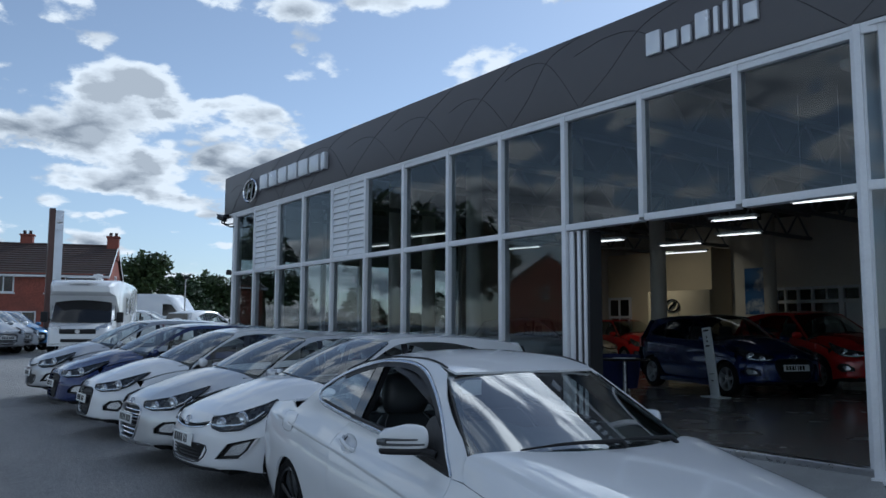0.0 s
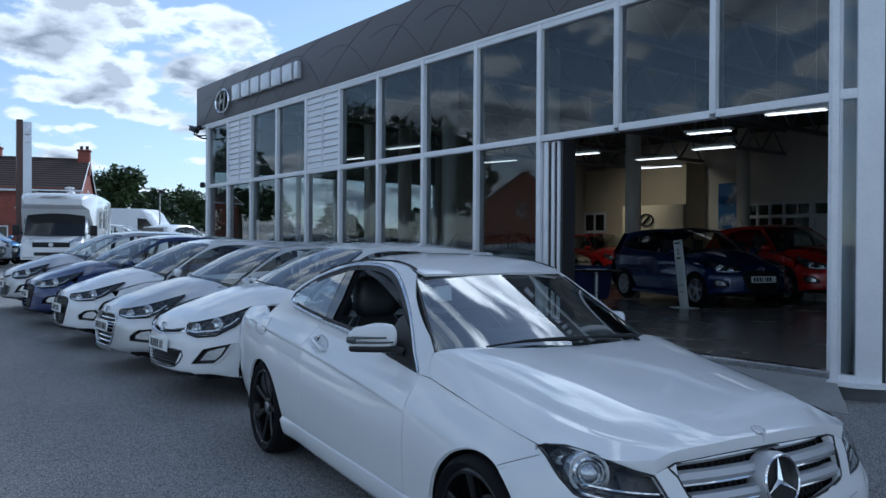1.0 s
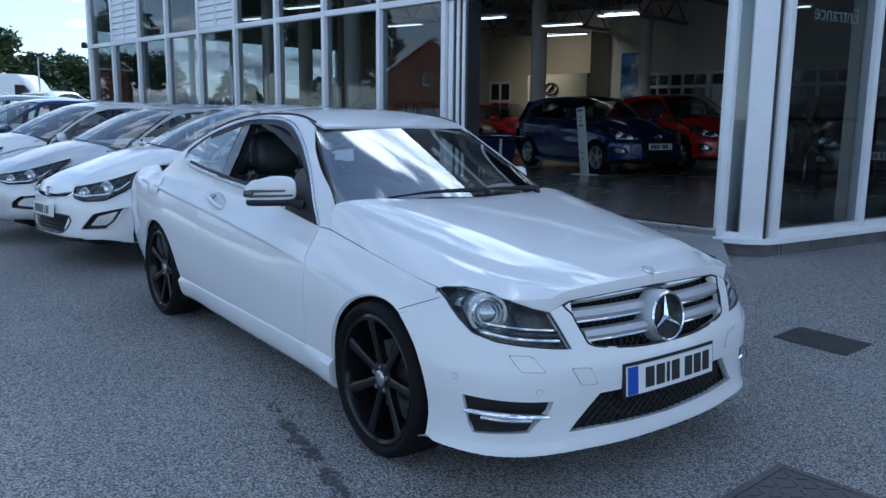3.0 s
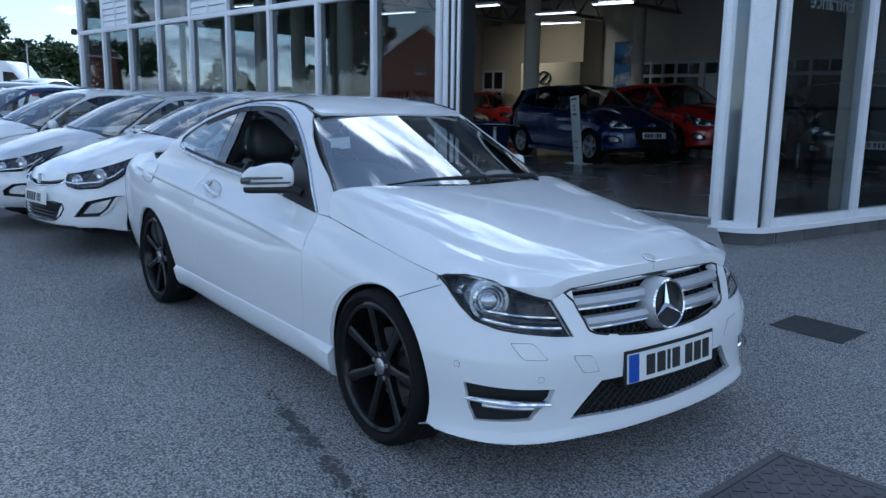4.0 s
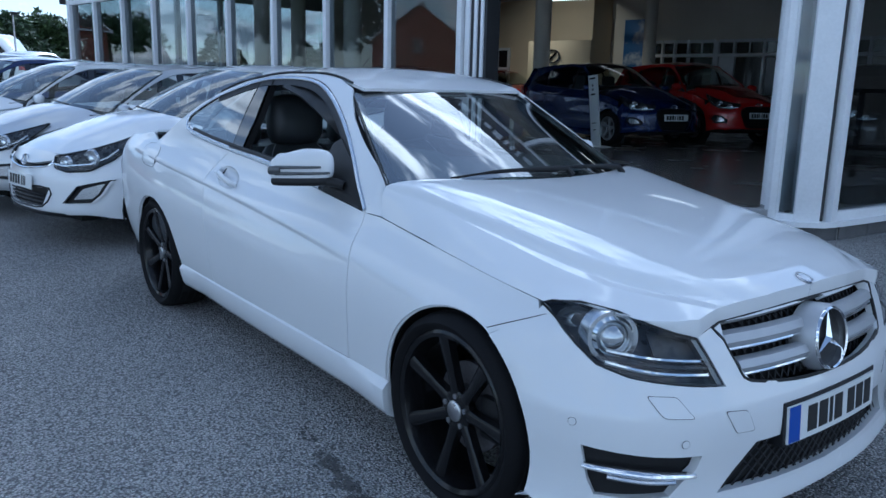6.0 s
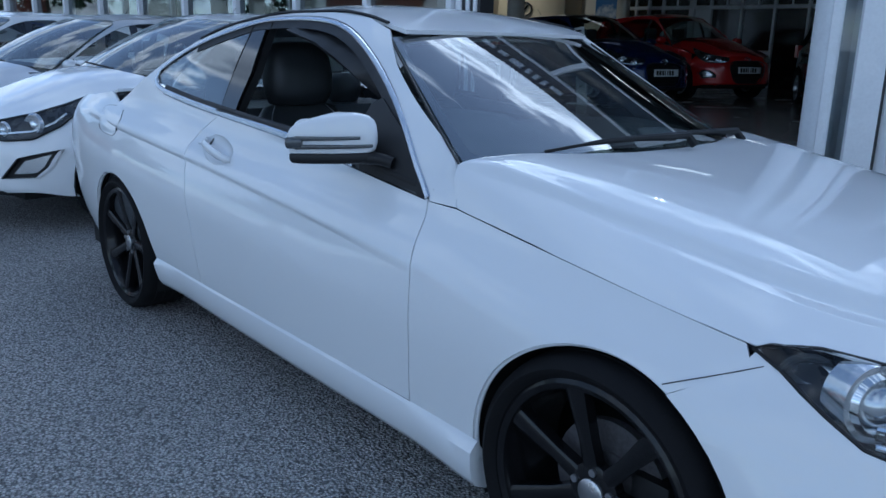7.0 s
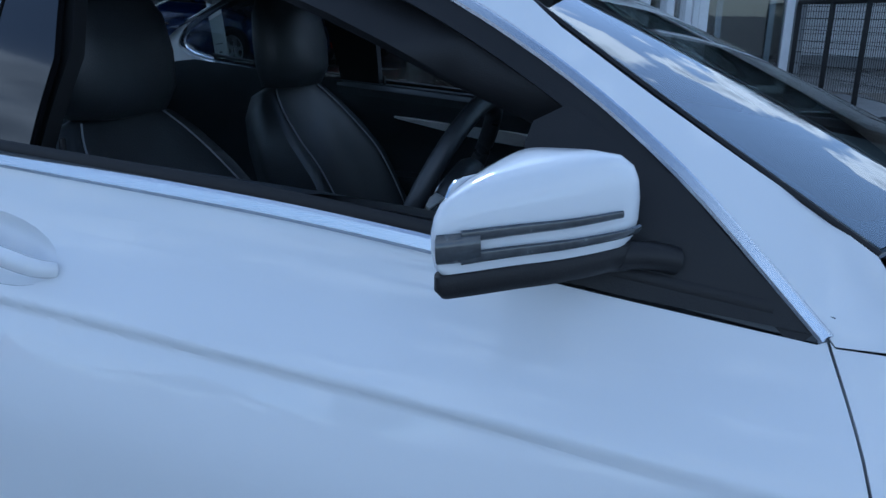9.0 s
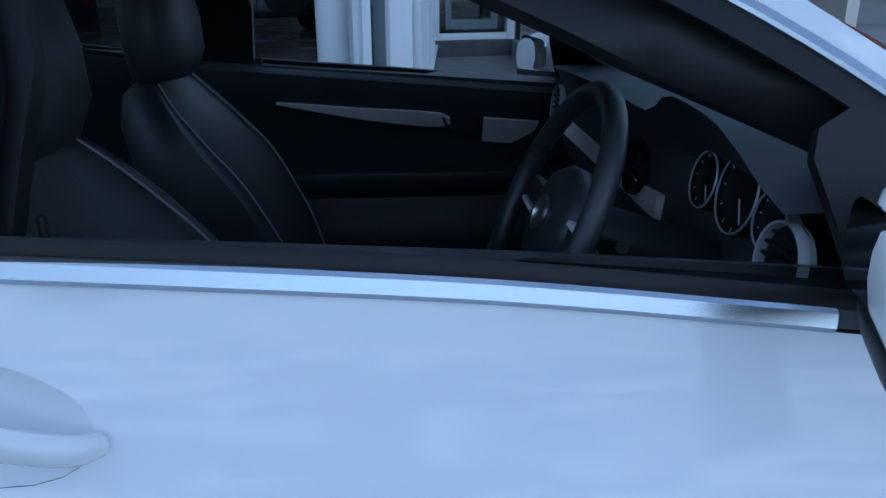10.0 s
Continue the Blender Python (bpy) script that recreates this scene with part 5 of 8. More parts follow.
# headlamps
for sg in (-1, 1):
    lm = thing("headlamp", Matrix.Identity(4), "", "")
    for key in list(lm.keys()):
        del lm[key]
    lm.parent = coupe
    o = lamp if sg > 0 else lamp
    o = [(sg * u, z) for u, z in (lamp if sg > 0 else lamp[::-1])]
    ref = (.75, sg * .6, .3)
    part("lens", panel(o, c_nose, (.05, .04), out=ref, depth=.02, lift=.001), LENS, lm, "clear headlamp lens")
    deep = lambda u, z: tuple(Vector(c_nose(u, z)) - Vector((.062, sg * .045, .034)))
    part("housing", panel(o, deep, (.05, .04), out=ref, depth=-.05), LAMP_DARK, lm)
    pc = Vector(c_nose(sg * .815, .676)) - Vector((.045, sg * .03, .0))
    pm = look(pc, pc - Vector((.86, sg * .50, .10)))
    part("projector_ring", lathe(bmesh.new(), [(.056, -.03), (.060, .0), (.052, .012), (.046, .004), (.043, -.02)], 32, pm), CHROME, lm)
    part("projector_lens", lathe(bmesh.new(), [(.043, -.01), (.036, .010), (.020, .022), (0, .026)], 28, pm), LAMP_IN, lm)
    part("projector_bezel", lathe(bmesh.new(), [(.085, -.045), (.072, .0), (.060, .0)], 32, pm), LAMP_IN, lm)
    q = Vector(c_nose(sg * .96, .715)) - Vector((.05, sg * .045, .008))
    part("side_reflector", lathe(bmesh.new(), [(.05, .0), (.03, -.02), (0, -.03)], 24, look(q, q - Vector((.7, sg * .7, .1))) @ Matrix.Diagonal((1, .6, 1, 1))), LAMP_IN, lm)
    part("inner_bezel", panel([(sg * a, b) for a, b in ((.70, .70), (.57, .672), (.545, .62), (.67, .625))][::sg], lambda u, z: tuple(Vector(c_nose(u, z)) - Vector((.045, sg * .03, .01))), (.05, .04), out=ref, depth=.01), LAMP_DARK, lm)
    for dz in (0, .018, .034):
        pts = [tuple(Vector(c_nose(sg * u, z + dz)) - Vector((.022, sg * .014, 0))) for u, z in spline([(.84, .622 - dz * .2), (.70, .604), (.52, .588)], 4)]
        part("light_strip", tube(bmesh.new(), pts, .006, 6), CHROME if dz != .018 else LAMP_DARK, lm)
    rim = [tuple(Vector(c_nose(u, z)) - Vector((.003, 0, 0))) for u, z in o]
    part("lamp_rim", tube(bmesh.new(), rim, .004, 5, closed=True), BLACK, lm)

# near-black blocks stand in for the shade under the car and behind the wheels
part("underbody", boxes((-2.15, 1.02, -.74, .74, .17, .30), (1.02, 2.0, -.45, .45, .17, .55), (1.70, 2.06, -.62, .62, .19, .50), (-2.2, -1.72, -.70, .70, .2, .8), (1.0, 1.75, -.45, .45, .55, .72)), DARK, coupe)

# ---- the coupe's mirrors and cabin ----
MIR = [(.312, .930), (.335, .917), (.385, .880), (.440, .842), (.490, .795), (.508, .765), (.500, .742), (.45, .738), (.385, .742), (.352, .78), (.322, .855), (.305, .908)]


def mirror(side):
    mi = sub("door_mirror", coupe)
    cx, cy = .39, .825
    plan = spline(MIR, 4, True)
    ring = lambda f, z, dx=0.0: [(cx + (x - cx) * f + dx, side * (cy + (y - cy) * f), (z if z < 1.0 else 1.0 + (z - 1.0) * (1 - .34 * smooth((cy + (y - cy) * f - .78) / .17))) + .10 * (x - cx) * f * .25 + .05 * (cy - y) * f) for x, y in plan]
    lv = [(.90, .960), (.965, .970), (1.0, .99), (1.0, 1.015), (.975, 1.037), (.92, 1.053), (.80, 1.066), (.55, 1.074), (.2, 1.077)]
    part("shell", loops(bmesh.new(), [ring(f, z) for f, z in lv]), PAINT_W, mi, sharp=60)
    part("lower_shell", loops(bmesh.new(), [ring(f, z) for f, z in ((.70, .930), (.90, .934), (.965, .944), (.965, .960), (.90, .963))]), BLACK, mi, "black mirror underside", sharp=60)
    # indicator: an outer block and two prongs
    at = lambda x, y, z: (x + .004, side * (y + .004), z + .10 * (x - cx) * .25 + .05 * (cy - y))
    for z0, z1, pts in ((1.006, 1.006, MIR[1:5]), (.982, .982, MIR[1:6])):
        line = spline([at(x, y, z0) for x, y in pts], 5)
        n = len(line)
        part("indicator_prong", tube(bmesh.new(), line, [.0072 * (1 - .4 * i / n) for i in range(n)], 8, squash=((.7, side * .7, 0), .5)), SMOKE, mi, "smoked indicator strip")
    line = spline([at(x, y, .994) for x, y in MIR[0:2] + [(.352, .904)]], 4)
    part("indicator_block", tube(bmesh.new(), line, .0165, 8, squash=((.7, side * .7, 0), .35)), SMOKE, mi)
    foot = [(.440, .790, .948), (.485, .765, .950), (.525, .745, .948), (.555, .728, .940)]
    part("foot", tube(bmesh.new(), [(x, side * y, z) for x, y, z in spline(foot, 4)], [.020] * 6 + [.018] * 7, 10), BLACK, mi)
    g = [(.316, .945), (.345, .84), (.362, .765)]
    bm = bmesh.new()
    o = rounded([(0, .968), (.185, .966), (.185, 1.050), (.02, 1.056)], .03, 4)
    vs = [bm.verts.new((.312 + .045 * a / .19, side * (.925 - a), z)) for a, z in o]
    bm.faces.new(vs)
    bmesh.ops.recalc_face_normals(bm, faces=bm.faces)
    bmesh.ops.solidify(bm, geom=list(bm.faces), thickness=.003)
    part("mirror_glass", bm, CHROME, mi, "mirror glass")


mirror(-1), mirror(1)


# seats
def seat(side, x=0.0):
    se = sub("front_seat", coupe)
    y0 = side * .365
    def sec(cx, cz, w, th, lean, bol):
        """One cross-section of the backrest: wings stand forward."""
        f, u = Vector((math.cos(lean), 0, math.sin(lean))), Vector((0, 1, 0))
        pts = []
        for yy, d in ((-1, bol), (-.78, bol * 1.05), (-.55, .35 * bol), (-.25, .0), (.25, .0), (.55, .35 * bol), (.78, bol * 1.05), (1, bol), (1.03, -.2 * th), (.85, -th), (0, -th * 1.05), (-.85, -th), (-1.03, -.2 * th)):
            p = Vector((cx + x, y0, cz)) + f * d + u * (yy * w)
            pts.append(tuple(p))
        return pts
    rows = [sec(-.30, .40, .22, .10, .30, .05), sec(-.34, .50, .245, .11, .30, .09), sec(-.39, .62, .25, .11, .30, .10), sec(-.455, .78, .25, .10, .30, .085), sec(-.50, .88, .235, .09, .28, .055), sec(-.535, .96, .20, .08, .25, .028), sec(-.555, 1.01, .155, .06, .25, .012), sec(-.56, 1.025, .10, .04, .25, .0)]
    part("backrest", loops(bmesh.new(), rows), LEATHER, se, sharp=70)
    hr = []
    for cz, w, th, dx in ((1.015, .07, .04, 0), (1.022, .13, .062, .005), (1.07, .155, .075, .01), (1.14, .160, .075, .006), (1.215, .150, .066, -.002), (1.258, .12, .048, -.01), (1.27, .06, .02, -.015)):
        hr.append([(-.565 + x + dx + th * math.cos(a) * (1.0 if math.cos(a) > 0 else .8), y0 + w * math.copysign(abs(math.sin(a)) ** .6, math.sin(a)), cz) for a in [2 * math.pi * k / 20 for k in range(20)]])
    part("headrest", loops(bmesh.new(), hr), LEATHER, se, sharp=70)
    for d in (-.06, .06):
        part("headrest_post", tube(bmesh.new(), [(-.575 + x, y0 + d, .98), (-.575 + x, y0 + d, 1.07)], .007, 8), CHROME, se)
    cu = []
    for cx, w, h in ((-.36, .20, .02), (-.30, .25, .10), (-.1, .265, .11), (.10, .26, .105), (.20, .24, .08), (.235, .2, .03)):
        cu.append([(cx + x, y0 + w * k, .36 + zz * h) for k, zz in ((-1, 0), (-1, .95), (-.85, 1.25), (-.6, .85), (-.2, .7), (.2, .7), (.6, .85), (.85, 1.25), (1, .95), (1, 0))])
    part("cushion", loops(bmesh.new(), cu), LEATHER, se, sharp=60)
    part("seat_base", one_box(-.33 + x, .15 + x, y0 - .2, y0 + .2, .26, .37, .02), BLACK, se)
    # pale stitching along the bolsters
    for k in (-1, 1):
        line = [Vector(r[1 if k < 0 else 6]) + Vector((.003, 0, .002)) for r in rows[1:-1]]
        part("stitching", tube(bmesh.new(), spline([tuple(p) for p in line], 5), .0022, 5), STITCH, se)
    part("seat_lever", tube(bmesh.new(), [(-.648 + x, y0 + .178, 1.045), (-.660 + x, y0 + .178, .995)], .006, 6), STEEL, se, "bright seat release lever")


seat(-1), seat(1)
part("rear_bench", loops(bmesh.new(), [[(-1.05, y, .40), (-.95, y, .55), (-1.05, y, .62), (-1.18, y, .95), (-1.30, y, .97), (-1.35, y, .40)] for y in (-.55, -.5, 0, .5, .55)]), LEATHER, coupe)
for sd in (-1, 1):
    hr = [[(-1.26 + .04 * math.cos(a) * f, sd * .34 + .11 * f * math.sin(a), z) for a in [2 * math.pi * k / 14 for k in range(14)]] for z, f in ((.95, .7), (1.0, 1), (1.08, 1), (1.11, .6))]
    part("rear_headrest", loops(bmesh.new(), hr), LEATHER, coupe, sharp=60)

# door linings
for sd in (-1, 1):
    lin = sub("door_lining", coupe)
    S = lambda x, z: (x, sd * (c_side(x, min(z, .97)) - .055 - .05 * smooth((.62 - z) / .1)), z)
    o = [(.80, .32), (.80, .83), (.60, .93), (.03, .972), (-.55, 1.012), (-.55, .32)]
    part("lining", panel(o, S, (.06, .04), out=(0, -sd, 0), depth=.04), LEATHER, lin)
    so = [(-.37, .902), (-.15, .884), (.069, .866), (.075, .826), (-.11, .847), (-.29, .882)]
    part("trim_strip", panel(spline(so, 3, True), S, (.05, .05), out=(0, -sd, 0), lift=.006, depth=.008), TRIM_AL, lin, "brushed aluminium trim strip")
    so = [(.186, .852), (.34, .838), (.33, .805), (.274, .767), (.19, .775)]
    part("trim_end", panel(so, S, (.05, .05), out=(0, -sd, 0), lift=.006, depth=.008), TRIM_AL, lin, "brushed aluminium trim strip")
    P = lambda x, z, l: tuple(Vector(S(x, z)) + Vector((0, -sd * l, 0)))
    part("pull_handle", tube(bmesh.new(), [P(.075, .856, .004), P(.085, .826, .022), P(.125, .814, .024), P(.157, .809, .004)], .006, 8), CHROME, lin)
    part("arm_rest", loops(bmesh.new(), [[P(x, z, l) for l, z in ((0, .70), (.055, .69), (.065, .67), (.05, .63), (0, .60))] for x in (-.5, -.3, .0, .3, .42)]), LEATHER, lin, sharp=60)
    part("lock_pin", lathe(bmesh.new(), [(.005, 0), (.005, .025), (0, .027)], 8, Matrix.Translation(P(-.40, 1.0, -.012))), BLACK, lin)
    part("ledge", loops(bmesh.new(), [[P(x, z, l) for l, z in ((-.055, zz + .012), (.002, zz + .010), (.012, zz - .004), (.0, zz - .03), (-.05, zz - .02))] for x, zz in ((-.56, 1.0), (-.3, .980), (.0, .956), (.3, .930), (.55, .905), (.74, .88))]), DASH, lin, sharp=60)
    qs = lambda x, z: (x, sd * (c_side(x, z) - .05), z)
    q = [(-.54, .32), (-.54, 1.012), (-.8, 1.03), (-1.1, 1.06), (-1.6, 1.0), (-1.7, .75), (-1.7, .32)]
    part("quarter_lining", panel(q, qs, (.08, .06), out=(0, -sd, 0), depth=0), LEATHER, lin)
    # inner side of pillars and roof rail
    qi = lambda x, z: (x, sd * (c_side(x, z) - .035), z)
    rail_in = [(-1.13, 1.17)] + [(x, z - .012) for x, z in spline(DLO_TOP, 4)] + [(.72, .90), (.60, 1.01), (.44, 1.135), (.25, 1.245)] + [(x, rail_z(x) - .02) for x in (.1, -.1, -.3, -.5, -.7, -.9)] + [(-1.13, rail_z(-1.13) - .02)]
    part("rail_lining", panel(rail_in, qi, (.08, .05), out=(0, -sd, 0), depth=.0), LEATHER, lin)
    # padded trim of the screen pillar, between the door frame and the screen
    rows = []
    for (ox, oz), (ix, iz), v in zip(((-.28, 1.345), (-.02, 1.325), (.125, 1.276), (.245, 1.220), (.36, 1.160), (.455, 1.092), (.56, 1.015), (.66, .925)), ((-.30, 1.308), (-.12, 1.264), (.004, 1.216), (.094, 1.178), (.183, 1.137), (.282, 1.096), (.40, 1.046), (.56, .955)), (1.0, 1.0, 1.0, .88, .70, .54, .36, .16)):
        w = Vector(c_screen(sd * .97, v)) - Vector((.03, 0, .03))
        if ox < .1:
            w = Vector((ox + .02, sd * .46, oz - .02))
        o = Vector((ox, sd * (c_side(ox, oz) - .03), oz))
        i = Vector((ix, sd * .56, iz))
        rows.append([tuple(o), tuple(i.lerp(o, .12) + Vector((0, sd * .012, 0))), tuple(i), tuple(i.lerp(w, .3) + Vector((0, 0, -.004))), tuple(w)])
    part("pillar_trim", loops(bmesh.new(), rows), BLACK, lin, sharp=60)
    bp = [(-.55, 1.0), (-.42, .99), (-.40, 1.15), (-.45, 1.33), (-.57, 1.325)]
    part("pillar_lining", panel(bp, qi, (.08, .05), out=(0, -sd, 0), depth=.03), BLACK, lin)
part("headlining", panel([(.26, 0), (.23, .3), (.14, .44), (-.98, .42), (-.98, -.42), (.14, -.44), (.23, -.3)], lambda x, y: (x, y, c_roof(x, y) - .035), (.1, .1), out=(0, 0, -1), depth=0), LEATHER, coupe)

# dashboard
dash = sub("dashboard", coupe)
bm = bmesh.new()
rows = []
for i in range(23):
    y = -.645 + 1.29 * i / 22
    k = (y / .7) ** 2
    hood = .058 * math.exp(-((y + .37) / .19) ** 4)
    bx = .97 - .20 * k
    rows.append([(bx, y, .968 - .03 * k), (.72 - .10 * k, y, .998 - .02 * k), (.52 - .03 * k, y, 1.016 - .02 * k + hood * .9), (.362 - .02 * k - hood * .3, y, 1.012 - .02 * k + hood), (.360 - hood * .25, y, .997 + hood * .8), (.385 + hood * .9, y, .955), (.380 + hood * .6, y, .90), (.385, y, .82), (.45, y, .68), (.58, y, .55), (.72, y, .38)])
vs = [[bm.verts.new(p) for p in r] for r in rows]
for a, b in zip(vs, vs[1:]):
    for j in range(len(a) - 1):
        bm.faces.new((a[j], b[j], b[j + 1], a[j + 1]))
bmesh.ops.recalc_face_normals(bm, faces=bm.faces)
part("dash_body", bm, DASH, dash, sharp=50)
part("dash_trim", loops(bmesh.new(), [[(.375, y, .875), (.375, y, .835), (.40, y, .83), (.40, y, .88)] for y in (-.17, 0, .35, .66)]), TRIM_AL, dash)
for y, z, r in ((-.293, .939, .043), (-.409, .951, .057), (-.508, .944, .039)):
    m_ = Matrix.Translation((.402, y, z)) @ pose(0, 0, 0, 0, -78, 0)
    dial = part("dial", lathe(bmesh.new(), [(r, -.006), (0, -.005)], 28, m_), INK, dash)
    part("dial_hood", lathe(bmesh.new(), [(r - .001, -.006), (r - .0005, .001), (r + .003, .001), (r + .004, -.03)], 36, m_), BLACK, dial)
    part("dial_ring", lathe(bmesh.new(), [(r - .0012, .001), (r - .0008, .0032), (r + .0008, .0036), (r + .0018, .001)], 36, m_), RING, dial)
    part("dial_hub", lathe(bmesh.new(), [(.009, -.005), (.008, .001), (0, .001)], 14, m_), BLACK, dial)
    part("needle", box(bmesh.new(), -.0012, .0012, 0, r * .8, -.0035, -.002, m=m_ @ Matrix.Rotation(radians(125), 4, "Z")), PLATE_W, dial)
    for k in range(9):
        part("dial_mark", box(bmesh.new(), -.0009, .0009, r * .84, r * .95, -.0045, -.0035, m=m_ @ Matrix.Rotation(radians(130 - 32.5 * k), 4, "Z")), PLATE_W, dial)
for y in (-.622, .62, -.06, .06):
    m_ = Matrix.Translation((.366 if y == -.622 else .375, y, .930 if y == -.622 else .90)) @ pose(0, 0, 0, 0, -82, 0)
    vent = sub("air_vent", dash)
    part("vent_ring", lathe(bmesh.new(), [(.0455, -.01), (.0460, .012), (.0485, .013), (.050, .0)], 32, m_), RING if abs(y) > .1 else BLACK, vent)
    part("vent_bowl", lathe(bmesh.new(), [(.044, .0), (0, -.012)], 28, m_), DARK, vent)
    for k in (-2, -1, 0, 1, 2):
        h = math.sqrt(.043**2 - (k * .0145) ** 2)
        part("vane", box(bmesh.new(), k * .0145 - .0018, k * .0145 + .0018, -h, h, -.006, .008, m=m_), BLACK, vent)
# steering wheel
sw = sub("steering_wheel", coupe)
sm = Matrix.Translation((.144, -.372, .915)) @ pose(0, 0, 0, 0, -66, 0)
part("rim", tube(bmesh.new(), [tuple(sm @ Vector((.183 * math.cos(a), .183 * math.sin(a), 0))) for a in [2 * math.pi * k / 48 for k in range(48)]], .0165, 12, closed=True), WHEEL_GRIP, sw)
bos = [[tuple(sm @ Vector((r * math.cos(a) * (1.0 if math.cos(a) > 0 else 1.1), r * 1.15 * math.sin(a), h))) for a in [2 * math.pi * k / 24 for k in range(24)]] for r, h in ((.05, -.06), (.078, -.035), (.080, -.015), (.07, -.002), (.04, .006), (.01, .008))]
part("boss", loops(bmesh.new(), bos), WHEEL_GRIP, sw, sharp=60)
for a, w in ((math.pi / 2, .02), (-math.pi / 2, .02), (math.pi, .028)):
    m2 = sm @ Matrix.Rotation(a, 4, "Z")
    part("spoke", box(bmesh.new(), .07, .178, -w, w, -.028, -.010, .006, m=m2), WHEEL_GRIP, sw)
    part("spoke_trim", box(bmesh.new(), .085, .165, w - .004, w + .004, -.022, -.004, .002, m=m2), TRIM_AL, sw)
part("wheel_badge", lathe(bmesh.new(), [(.027, .004), (.027, .011), (.022, .012), (.021, .009), (0, .009)], 24, sm), STEEL, sw)
part("column", tube(bmesh.new(), [tuple(sm @ Vector((0, 0, -.05))), tuple(sm @ Vector((.02, 0, -.25)))], .045, 12), WHEEL_GRIP, sw)
for s_ in (-1, 1):
    part("stalk", tube(bmesh.new(), [tuple(sm @ Vector((0, s_ * .04, -.07))), tuple(sm @ Vector((.03, s_ * .15, -.06)))], .009, 8), BLACK, sw)
# centre console and floor
part("console", loops(bmesh.new(), [[(x, -w, z0), (x, -w, z1 - .02), (x, -w + .02, z1), (x, w - .02, z1), (x, w, z1 - .02), (x, w, z0)] for x, w, z0, z1 in ((-.75, .09, .3, .52), (-.35, .10, .3, .60), (-.1, .11, .3, .56), (.2, .12, .3, .60), (.44, .14, .3, .78))]), DASH, coupe)
part("cabin_floor", one_box(-1.4, .85, -.72, .72, .29, .31), LEATHER, coupe)
part("rear_shelf", one_box(-1.62, -1.25, -.6, .6, .93, .96, .01), LEATHER, coupe)
part("inner_mirror", loops(bmesh.new(), [[(.20 + dx, y, 1.245 + .03 * s) for dx, s in ((0, -1), (.03, -.8), (.035, .8), (0, 1), (-.006, 0))] for y in (-.12, -.11, 0, .11, .12)]), BLACK, coupe)

# ---- other cars ----
def frame_curve(pts):
    us = [0.0]
    for a, b in zip(pts, pts[1:]):
        us.append(us[-1] + math.hypot(b[0] - a[0], b[1] - a[1]))
    return curve(list(zip(us, [p[0] for p in pts]))), curve(list(zip(us, [p[1] for p in pts]))), us[-1]


def plate_part(parent, m, seed, blue=False):
    pl = sub("number_plate", parent)
    pl.matrix_local = m
    part("plate_board", one_box(0, .008, -.26, .26, -.056, .056, .003), PLATE_W, pl)
    rp = random.Random(seed)
    y = -.215
    for i in range(7):
        w = rp.choice((.042, .045, .045, .020))
        part("plate_bar", one_box(.008, .0095, y, y + w, -.037, .037), INK, pl)
        y += w + (.016 if i != 3 else .035)


